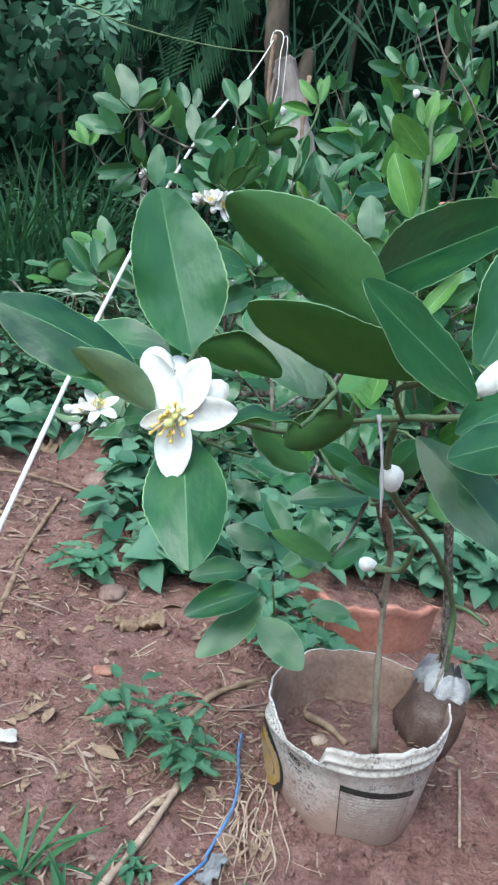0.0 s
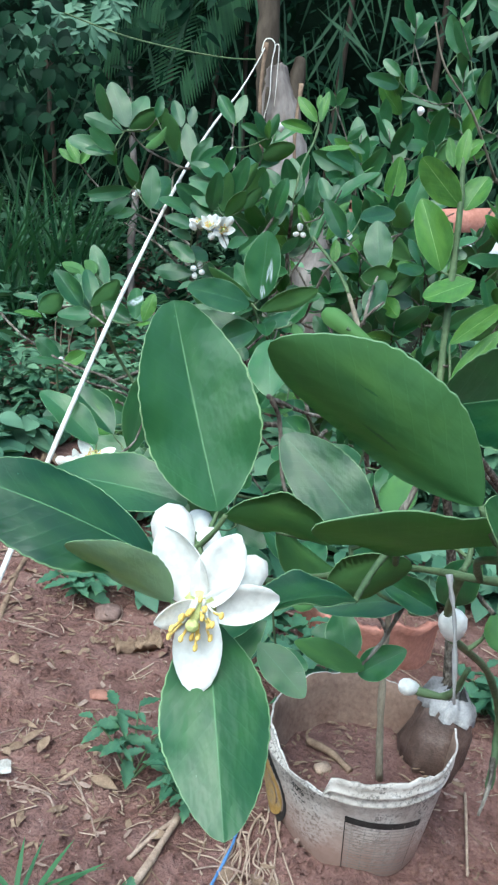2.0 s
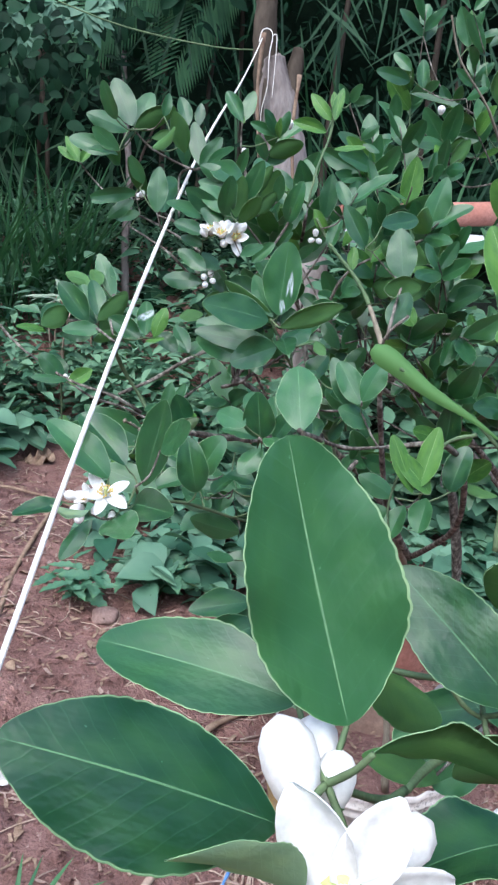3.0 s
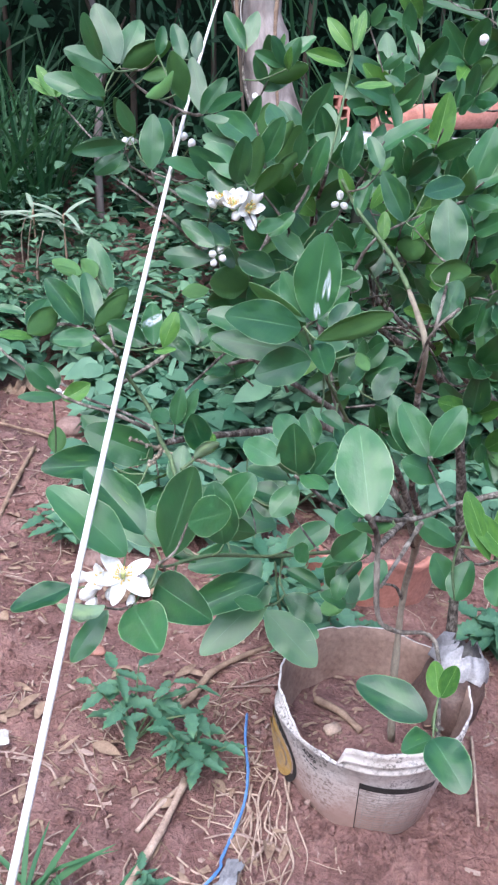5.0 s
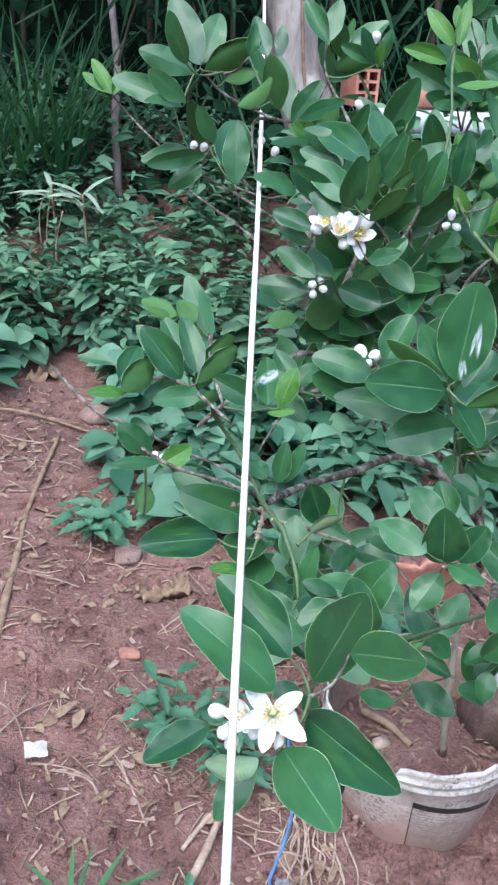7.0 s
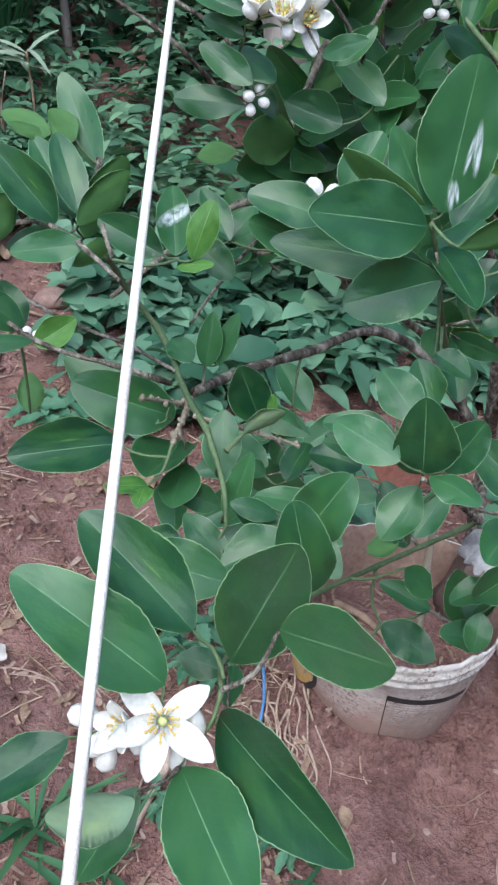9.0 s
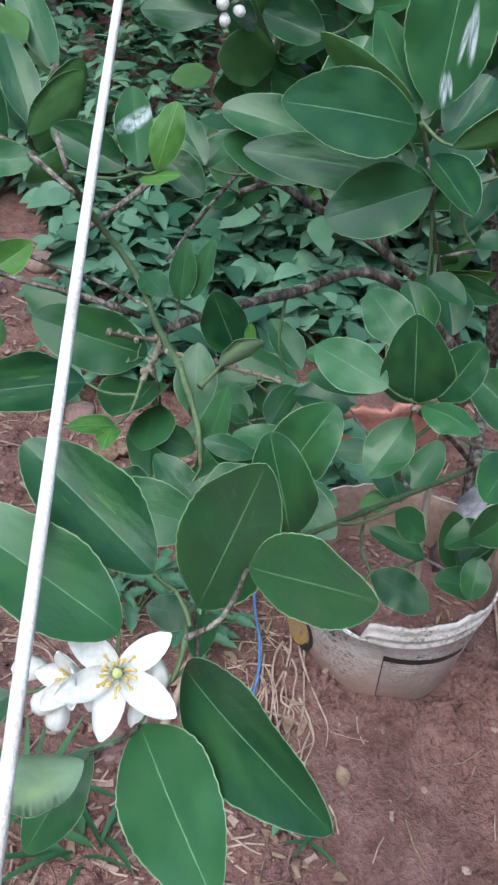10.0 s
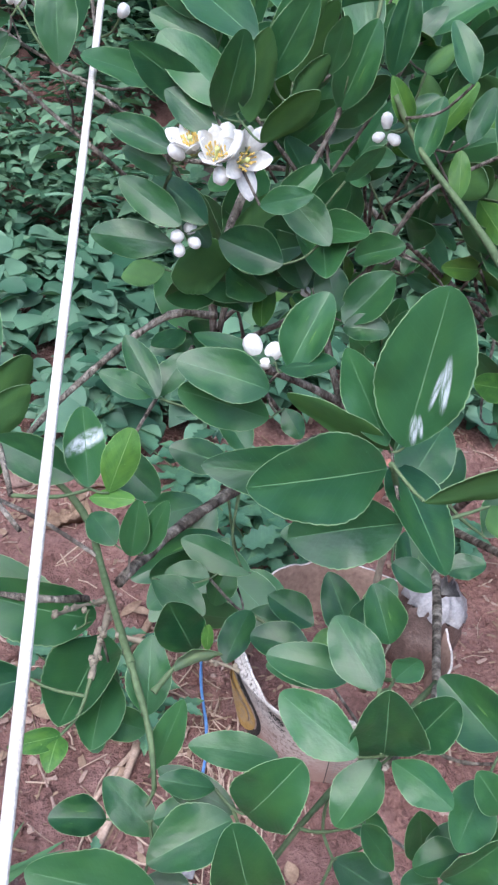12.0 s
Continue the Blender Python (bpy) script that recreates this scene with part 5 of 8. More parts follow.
leaves(back_lime, [
    ((0.1499, 0.8446, 1.0371), (0.1639, 0.8527, 1.0549), 12.0, 31, 'b'),
    ((0.1550, 1.0572, 1.1128), (0.1399, 1.0463, 1.1379), 13.1, 20, 'a'),
    ((0.1564, 1.0571, 1.1129), (0.1647, 1.0562, 1.1384), 10.7, 21, 'a'),
    ((0.1523, 1.0573, 1.1144), (0.1252, 1.0546, 1.1251), 11.7, -5, 'a'),
    ((0.1561, 1.0471, 1.1109), (0.1568, 1.0389, 1.1300), 8.3, -29, 'y'),
    ((0.0950, 0.9155, 1.0296), (0.0658, 0.9014, 1.0407), 15.4, 25, 'a'),
    ((0.1474, 0.8498, 0.9984), (0.1649, 0.8524, 1.0149), 10.9, 1, 'a'),
    ((0.1824, 0.8873, 0.9991), (0.1983, 0.8859, 1.0149), 9.4, 26, 'a'),
    ((0.2163, 0.9488, 1.0486), (0.2332, 0.9505, 1.0656), 10.8, -16, 'a'),
    ((0.2267, 0.9462, 1.0369), (0.2445, 0.9560, 1.0502), 10.2, -9, 'b'),
])
leaves(back_lime, [
    ((0.2262, 1.0679, 1.1518), (0.2357, 1.0508, 1.1674), 12.5, -9, 'a'),
    ((0.2287, 1.0676, 1.1511), (0.2489, 1.0656, 1.1575), 10.7, 22, 'a'),
    ((0.2241, 1.0684, 1.1500), (0.2126, 1.0601, 1.1676), 10.2, 11, 'a'),
    ((0.2397, 1.0677, 1.1170), (0.2578, 1.0601, 1.1306), 10.7, 7, 'a'),
    ((0.2429, 1.0673, 1.1127), (0.2614, 1.0658, 1.1048), 8.1, -9, 'a'),
])


def sprig(plant, at, toward, count, size, rng, young=0.1):
    """A leafy twig end: leaves set round a short green stem."""
    d = Vector(toward).normalized()
    at = Vector(at)
    ln = size * rng.uniform(1.0, 1.8)
    branch(plant, [at - d * ln * 0.6, at - d * ln * 0.1 + Vector((0, 0, 0.002)), at + d * ln * 0.5], 0.0012, 0.0007, GREEN_TWIG if rng.random() < 0.5 else BARK, "branch", 0.08, 6)
    side = d.orthogonal().normalized()
    for k in range(count):
        a = k * 2.4 + rng.uniform(-0.4, 0.4)
        out = side * math.cos(a) + d.cross(side) * math.sin(a)
        b = at + d * ln * (0.5 * k / count - 0.1)
        axis = (out * rng.uniform(0.6, 1.0) + d * rng.uniform(0.35, 0.9) + Vector((0, 0, 0.15))).normalized()
        s = size * rng.uniform(0.7, 1.2)
        one_leaf(plant, b, b + axis * s, s * 1000 * rng.uniform(0.44, 0.58), rng.uniform(-50, 50), "y" if rng.random() < young else "b" if rng.random() < 0.12 else "a")


def fill(plant, n, lo, hi, seed, size, wood):
    """Leafy twigs through the part of a crown that stands behind, each on a thin branch to the wood."""
    rng = random.Random(seed)
    for k in range(n):
        p = Vector(rng.uniform(a, b) for a, b in zip(lo, hi))
        w = Vector(wood[k % len(wood)])
        d = (p - w).normalized() + Vector((rng.uniform(-0.6, 0.6), rng.uniform(-0.9, 0.2), rng.uniform(0, 0.8)))
        if k % 3 == 0:
            sway = lambda s: Vector((rng.uniform(-s, s), rng.uniform(-s, s), rng.uniform(-1.4 * s, s)))
            branch(plant, [w, w.lerp(p, 0.3) + sway(0.025), w.lerp(p, 0.65) + sway(0.03), p], 0.0019, 0.0009, BARK, "branch", 0.2, 6)
        sprig(plant, p, d, rng.randint(5, 7), size, rng)


far_lime = thing("lime_tree", "bushy lime tree behind the bucket, hung with white buds", "tree", (0.62, 1.75, ground_z(0.62, 1.75)))
right_lime = thing("lime_tree", "taller lime tree with bare pale twigs beside the slab", "tree", (0.92, 1.95, ground_z(0.92, 1.95)))
branch(far_lime, [(0.62, 1.75, -0.12), (0.56, 1.66, 0.35), (0.46, 1.50, 0.66), (0.30, 1.30, 0.82)], 0.012, 0.004, BARK, "trunk")
branch(far_lime, [(0.46, 1.50, 0.66), (0.30, 1.42, 0.84), (0.10, 1.28, 0.90)], 0.005, 0.002)
branch(right_lime, [(0.92, 1.95, -0.14), (0.86, 1.85, 0.4), (0.72, 1.65, 0.85), (0.56, 1.45, 1.10)], 0.013, 0.004, BARK, "trunk")
branch(right_lime, [(0.45, 1.28, 1.10), (0.40, 1.22, 1.17), (0.355, 1.20, 1.22), (0.337, 1.195, 1.266)], 0.0017, 0.0010, STEM)
branch(right_lime, [(0.56, 1.45, 1.10), (0.50, 1.35, 1.08), (0.45, 1.28, 1.10)], 0.004, 0.0025)
fill(back_lime, 10, (0.13, 0.90, 0.88), (0.36, 1.06, 1.04), 31, 0.042, [(0.133, 0.969, 0.868), (0.20, 1.12, 0.93), (0.24, 1.05, 0.78)])
fill(far_lime, 32, (0.11, 1.02, 0.76), (0.50, 1.36, 1.13), 32, 0.048, [(0.30, 1.30, 0.82), (0.46, 1.50, 0.66), (0.10, 1.28, 0.90)])
fill(right_lime, 34, (0.33, 1.22, 0.98), (0.74, 1.62, 1.36), 33, 0.052, [(0.56, 1.45, 1.10), (0.72, 1.65, 0.85), (0.45, 1.28, 1.10)])
leaves(right_lime, [
    ((0.3184, 1.3651, 1.2327), (0.2940, 1.3767, 1.2547), 17.4, -18, 'a'),
    ((0.3175, 1.3639, 1.2187), (0.2701, 1.3479, 1.2274), 20.3, -17, 'a'),
    ((0.3361, 1.3684, 1.2118), (0.3347, 1.3769, 1.2493), 23.9, -8, 'a'),
    ((0.3421, 1.3834, 1.2106), (0.3572, 1.3607, 1.2206), 14.5, 28, 'a'),
    ((0.3098, 1.3977, 1.1645), (0.3035, 1.3903, 1.2057), 21.2, -10, 'a'),
    ((0.3144, 1.4411, 1.1735), (0.2835, 1.4344, 1.2000), 18.6, 28, 'a'),
    ((0.3274, 1.3765, 1.1319), (0.3257, 1.3543, 1.1649), 21.9, 0, 'a'),
    ((0.3227, 1.4060, 1.1308), (0.2851, 1.4057, 1.1275), 15.9, 14, 'a'),
    ((0.3847, 1.4128, 1.1933), (0.3681, 1.4139, 1.2233), 15.4, -22, 'a'),
    ((0.3953, 1.4372, 1.2013), (0.3966, 1.4156, 1.2251), 16.1, 14, 'a'),
])
leaves(right_lime, [
    ((0.3935, 1.3475, 1.1995), (0.4152, 1.3234, 1.2112), 14.5, -4, 'a'),
    ((0.4052, 1.4059, 1.1937), (0.3267, 1.4117, 1.2098), 17.7, 32, 'a'),
    ((0.3698, 1.4366, 1.1575), (0.3841, 1.4327, 1.1740), 12.2, -16, 'a'),
    ((0.3553, 1.4108, 1.1312), (0.3725, 1.4051, 1.1524), 13.9, -30, 'a'),
    ((0.4463, 1.3768, 1.1973), (0.4394, 1.3572, 1.2460), 31.8, 24, 'b'),
    ((0.4325, 1.4071, 1.1727), (0.4217, 1.4149, 1.2103), 19.9, 2, 'a'),
    ((0.4377, 1.3882, 1.1758), (0.4565, 1.3912, 1.1960), 13.9, 20, 'a'),
    ((0.4190, 1.3443, 1.2091), (0.4123, 1.3484, 1.2313), 11.8, -22, 'a'),
    ((0.4259, 1.3917, 1.1344), (0.4219, 1.3806, 1.1615), 17.8, 11, 'a'),
    ((0.4382, 1.4321, 1.1329), (0.4683, 1.4336, 1.1481), 10.1, 30, 'y'),
])
leaves(right_lime, [
    ((0.4247, 1.4014, 1.1321), (0.3932, 1.3970, 1.1364), 9.7, 11, 'a'),
    ((0.4152, 1.3773, 1.2607), (0.3854, 1.3704, 1.3075), 19.0, -25, 'a'),
    ((0.4246, 1.4020, 1.2741), (0.4540, 1.3997, 1.3037), 12.5, -6, 'a'),
    ((0.3894, 1.3534, 1.3074), (0.4079, 1.3557, 1.3324), 13.1, 3, 'a'),
    ((0.3848, 1.3537, 1.3089), (0.3673, 1.3431, 1.3177), 10.0, 20, 'a'),
    ((0.4350, 1.3601, 1.1517), (0.4580, 1.3442, 1.1606), 11.7, 19, 'a'),
    ((0.4531, 1.3492, 1.1387), (0.4648, 1.3387, 1.1518), 10.2, -13, 'a'),
    ((0.4028, 1.4360, 1.1415), (0.3877, 1.4464, 1.1556), 11.6, -31, 'a'),
    ((0.3261, 1.3757, 1.0913), (0.3378, 1.3790, 1.1199), 14.0, 4, 'a'),
    ((0.2887, 1.3713, 1.0740), (0.3083, 1.3756, 1.1032), 14.2, 14, 'a'),
])
leaves(far_lime, [
    ((0.2966, 1.0612, 1.0045), (0.2913, 1.0483, 1.0399), 22.8, 21, 'a'),
    ((0.2797, 1.1196, 1.0043), (0.2465, 1.1076, 1.0416), 30.8, 23, 'a'),
    ((0.3273, 1.0633, 0.9956), (0.3141, 1.0489, 1.0532), 30.4, -26, 'a'),
    ((0.3221, 1.0521, 0.9960), (0.2781, 1.0416, 1.0225), 23.6, -24, 'b'),
    ((0.3146, 1.0896, 0.9743), (0.2705, 1.1013, 0.9879), 23.8, 33, 'b'),
    ((0.2614, 1.0670, 1.0660), (0.2507, 1.0738, 1.0981), 13.8, 30, 'a'),
    ((0.3547, 1.0677, 1.0124), (0.3628, 1.0515, 1.0383), 14.2, -26, 'a'),
    ((0.2985, 1.0464, 1.0307), (0.2905, 1.0585, 1.0510), 12.5, 9, 'a'),
])
low_lime = thing("lime_tree", "low leafy lime tree beside the bucket", "tree", (0.82, 1.72, ground_z(0.82, 1.72)))
branch(low_lime, [(0.82, 1.72, -0.10), (0.77, 1.60, 0.30), (0.58, 1.40, 0.60), (0.42, 1.22, 0.78)], 0.010, 0.004, BARK, "trunk")
branch(low_lime, [(0.58, 1.40, 0.60), (0.42, 1.31, 0.76), (0.31, 1.20, 0.86)], 0.005, 0.002)
fill(low_lime, 28, (0.25, 1.02, 0.74), (0.50, 1.30, 1.02), 35, 0.044, [(0.42, 1.22, 0.78), (0.31, 1.20, 0.86), (0.46, 1.29, 0.69)])


# ---- blossom ----
def petal_mesh(length, width, curl, seed):
    bm = bmesh.new()
    rows, cols = 8, 4
    grid = []
    for side in (0, 1):
        g = []
        for j in range(rows + 1):
            v = j / rows
            half = 0.5 * width * (math.sin(math.pi * min(1, 0.12 + 0.86 * v)) ** 0.6 if v < 1 else 0.12)
            row = []
            for i in range(cols + 1):
                u = i / cols * 2 - 1
                z = curl * length * v * v + 0.28 * half * u * u + (-0.06 * width if side else 0)
                row.append(bm.verts.new((u * half, v * length, z)))
            g.append(row)
        grid.append(g)
    top, low = grid
    for j in range(rows):
        for i in range(cols):
            bm.faces.new((top[j][i], top[j][i + 1], top[j + 1][i + 1], top[j + 1][i]))
            bm.faces.new((low[j][i], low[j + 1][i], low[j + 1][i + 1], low[j][i + 1]))
        for i in (0, cols):
            bm.faces.new((top[j][i], top[j + 1][i], low[j + 1][i], low[j][i]))
    for i in range(cols):
        bm.faces.new((top[rows][i], top[rows][i + 1], low[rows][i + 1], low[rows][i]))
    return mesh_of("petal", bm, PETAL)


def facing(at, toward, spin=0):
    return Matrix.Translation(at) @ Vector(toward).normalized().to_track_quat("Z", "Y").to_matrix().to_4x4() @ pose(0, 0, 0, 0, 0, spin)


def flower(plant, at, toward, length, spin=0, lift=25, petals=5, width=0.42, curl=-0.1, lifts=None, turns=None, sizes=None):
    """A lime blossom: calyx, white petals, a ring of stamens and the pistil."""
    NODES.setdefault(plant.name, []).append(Vector(at))
    m = Matrix.Translation(-plant.location) @ facing(at, toward, spin)
    bm = bmesh.new()
    bmesh.ops.create_cone(bm, cap_ends=True, segments=10, radius1=length * 0.10, radius2=length * 0.22, depth=length * 0.22, matrix=Matrix.Translation((0, 0, -length * 0.1)))
    fl = part("flower", bm, PISTIL, plant, "open white lime blossom with yellow stamens")
    fl.matrix_basis = m
    shared = petal_mesh(length, length * width, curl, 1)
    for k in range(petals):
        p = part("petal", shared, PETAL, fl)
        up = lifts[k] if lifts else lift + 9 * math.sin(k * 2.3 + spin)
        p.matrix_basis = pose(0, 0, 0, 0, 0, turns[k] if turns else 360 / petals * k + 6 * math.sin(k * 5)) @ pose(0, length * 0.08, 0, up, 7 * math.sin(k * 3), 0) @ Matrix.Scale(sizes[k] if sizes else 1 + 0.08 * math.sin(k * 4 + spin), 4)
    bm = bmesh.new()
    rng = random.Random(int(spin * 7 + length * 1e5))
    for k in range(18):
        a = 2 * math.pi * k / 18 + rng.uniform(-0.15, 0.15)
        r1, h = length * rng.uniform(0.14, 0.36), length * rng.uniform(0.34, 0.5)
        tip = Vector((r1 * math.cos(a), r1 * math.sin(a), h))
        tube(bm, [(0.1 * length * math.cos(a), 0.1 * length * math.sin(a), 0), tip * 0.6, tip], (length * 0.022, length * 0.016), 5, 0)
        bmesh.ops.create_uvsphere(bm, u_segments=6, v_segments=4, radius=length * 0.034, matrix=Matrix.Translation(tip) @ Matrix.Diagonal((1, 1, 2.2, 1)))
    st = part("stamen_ring", bm, [PETAL, ANTHER], fl, "yellow anthers on white filaments")
    for f in st.data.polygons:
        f.material_index = 1 if f.center.z > length * 0.27 else 0
    bm = bmesh.new()
    tube(bm, [(0, 0, 0), (0, 0, length * 0.3), (0, 0, length * 0.46)], (length * 0.09, length * 0.035), 8)
    bmesh.ops.create_uvsphere(bm, u_segments=10, v_segments=6, radius=length * 0.085, matrix=Matrix.Translation((0, 0, length * 0.47)))
    part("pistil", bm, PISTIL, fl)
    return fl


def bud(plant, at, toward, length, width=0.62):
    """A closed white bud on a small green calyx."""
    NODES.setdefault(plant.name, []).append(Vector(at))
    bm = bmesh.new()
    prof = [(0.02, 0), (0.20, 0.04), (0.36, 0.25), (0.45, 0.5), (0.44, 0.72), (0.30, 0.9), (0.04, 1.0)]
    rings = lathe(bm, [(r * width * length / 0.9, z * length) for r, z in prof], 12, 0, lambda a, r, z: (0.05 * r * math.cos(5 * a), 0))
    bm.faces.new(rings[0][::-1])
    bm.faces.new(rings[-1])
    b = part("bud", bm, PETAL, plant, "closed white flower bud")
    b.matrix_basis = Matrix.Translation(-plant.location) @ facing(at, toward)
    bm = bmesh.new()
    bmesh.ops.create_cone(bm, cap_ends=True, segments=10, radius1=length * 0.06, radius2=length * 0.2, depth=length * 0.16, matrix=Matrix.Translation((0, 0, -length * 0.02)))
    part("calyx", bm, GREEN_TWIG, b, "small green calyx")
    return b


flower(front_lime, (0.1931, 0.2385, 0.9777), (-0.06, -0.99, -0.06), 0.0118, 0, 18, 5, 0.62, 0.02, (30, -14, -12, -12, 40), (186, -84, -24, 30, 100), (1.0, 0.92, 0.96, 1.0, 0.55))
bud(front_lime, (0.1890, 0.2465, 0.9795), (-0.27, 0.56, 0.60), 0.0112, 0.60)
bud(front_lime, (0.1907, 0.2515, 0.9795), (-0.05, 0.75, 0.62), 0.0086, 0.62)
bud(front_lime, (0.1925, 0.2480, 0.9795), (0.05, 0.50, 0.60), 0.0066, 0.70)
bud(front_lime, (0.1955, 0.2405, 0.9790), (0.80, 0.34, 0.50), 0.0086, 0.62)
bud(front_lime, (0.2414, 0.2851, 0.9506), (-0.07, -0.00, 1.00), 0.0071, 0.85)
bud(front_lime, (0.2465, 0.3340, 0.9081), (-0.94, -0.28, 0.20), 0.0064, 0.75)
bud(front_lime, (0.2466, 0.2325, 0.9880), (0.71, -0.08, 0.70), 0.0100, 0.5)
bud(front_lime, (0.2465, 0.2371, 0.9904), (-0.91, -0.15, 0.38), 0.0041, 0.7)
flower(back_lime, (0.0922, 0.5725, 0.8892), (0.10, -0.63, 0.77), 0.0138, 0, 10, 5, 0.50, -0.04, (24, 14, 20, 12, 26), (44, -60, -132, -198, -257))
flower(back_lime, (0.0835, 0.5728, 0.8862), (-0.50, -0.60, 0.62), 0.0092, 12, 34, 5, 0.62, 0.04, (48, 42, 54, 46, 58), (20, 92, 164, 236, 308))
bud(back_lime, (0.0995, 0.5781, 0.8879), (0.21, -0.73, -0.65), 0.0078, 0.62)
bud(back_lime, (0.0885, 0.5755, 0.8829), (-0.42, -0.60, -0.68), 0.0078, 0.62)
bud(back_lime, (0.0959, 0.5727, 0.8804), (0.03, -0.67, -0.74), 0.0072, 0.62)
bud(back_lime, (0.0800, 0.5748, 0.8815), (-0.75, -0.40, -0.40), 0.0092, 0.68)
bud(back_lime, (0.0792, 0.5738, 0.8770), (-0.30, -0.70, -0.60), 0.0068, 0.8)
bud(back_lime, (0.0762, 0.5765, 0.8850), (-0.95, -0.15, 0.20), 0.0082, 0.7)
flower(back_lime, (0.1135, 0.8466, 1.0190), (-0.25, -0.45, 0.86), 0.0128, 20, 24, 5, 0.70, 0.04, (46, 34, 56, 50, 38))
flower(back_lime, (0.1313, 0.8433, 1.0164), (0.42, -0.80, 0.35), 0.0130, 50, 18, 5, 0.64, -0.02, (28, 36, 4, 44, 30))
flower(back_lime, (0.1221, 0.8399, 1.0177), (0.02, -0.60, 0.80), 0.0128, 5, 50, 5, 0.72, 0.05, (50, 58, 44, 56, 40))
bud(back_lime, (0.1250, 0.8431, 1.0185), (0.10, 0.00, 0.98), 0.0125, 0.62)
bud(back_lime, (0.1100, 0.8432, 1.0164), (-0.50, -0.30, 0.50), 0.0085, 0.66)
bud(back_lime, (0.1238, 0.8418, 1.0140), (0.05, -0.85, -0.25), 0.0095, 0.66)
bud(back_lime, (0.1346, 0.8432, 1.0204), (0.55, -0.10, 0.82), 0.0112, 0.62)
bud(back_lime, (0.1037, 0.8565, 0.9857), (-0.50, -0.60, 0.55), 0.0060, 0.8)
bud(back_lime, (0.1097, 0.8535, 0.9830), (-0.30, -0.80, 0.10), 0.0072, 0.78)
bud(back_lime, (0.1122, 0.8550, 0.9835), (0.30, -0.60, 0.70), 0.0072, 0.75)
bud(back_lime, (0.1132, 0.8535, 0.9810), (0.60, -0.70, -0.10), 0.0064, 0.78)
bud(back_lime, (0.1092, 0.8530, 0.9795), (0.00, -0.60, -0.70), 0.0062, 0.8)
bud(back_lime, (0.1425, 0.8160, 0.9455), (-0.40, 0.27, 0.88), 0.0115, 0.7)
bud(back_lime, (0.1446, 0.8150, 0.9458), (0.64, -0.02, 0.77), 0.0101, 0.7)
bud(back_lime, (0.1428, 0.8152, 0.9447), (-0.93, -0.35, 0.10), 0.0072, 0.7)
bud(back_lime, (0.1443, 0.8145, 0.9445), (0.09, -0.85, 0.51), 0.0072, 0.7)
bud(back_lime, (0.1982, 0.8936, 1.0186), (-0.81, -0.54, -0.22), 0.0066, 0.7)
bud(back_lime, (0.2000, 0.8926, 1.0186), (0.53, -0.82, -0.23), 0.0072, 0.7)
bud(back_lime, (0.1990, 0.8940, 1.0205), (-0.06, 0.26, 0.96), 0.0076, 0.7)
bud(back_lime, (0.1722, 0.8969, 0.9406), (-0.11, -0.80, 0.59), 0.0055, 0.95)
bud(back_lime, (0.0075, 1.0617, 1.0404), (0.46, -0.29, 0.84), 0.0078, 0.8)
bud(back_lime, (0.0199, 1.0194, 1.0433), (0.46, -0.29, 0.84), 0.0078, 0.8)
bud(back_lime, (0.0767, 0.9834, 1.0465), (0.46, -0.29, 0.84), 0.0078, 0.8)
bud(back_lime, (0.0648, 1.0355, 1.0490), (0.46, -0.29, 0.84), 0.0078, 0.8)
bud(back_lime, (0.0253, 0.7287, 0.9145), (0.20, -0.34, 0.92), 0.0045, 0.8)
bud(back_lime, (0.0294, 0.7275, 0.9136), (0.20, -0.34, 0.92), 0.0045, 0.8)
bud(back_lime, (0.1343, 0.9119, 1.0844), (-0.60, -0.31, 0.74), 0.0080, 0.62)
bud(back_lime, (0.1639, 1.1711, 1.1313), (-0.02, -0.56, 0.83), 0.0114, 0.7)
bud(back_lime, (0.3049, 0.9740, 1.1355), (-0.01, -0.67, 0.74), 0.0088, 0.8)
branch(front_lime, [(0.2337, 0.2622, 0.9756), (0.2349, 0.2587, 0.9686), (0.2361, 0.2550, 0.9548)], 0.0005, 0.0003, FILM, "dry_tendril", 0.4)

for plant in (front_lime, seedling, back_lime, far_lime, right_lime, low_lime):
    connect(plant)


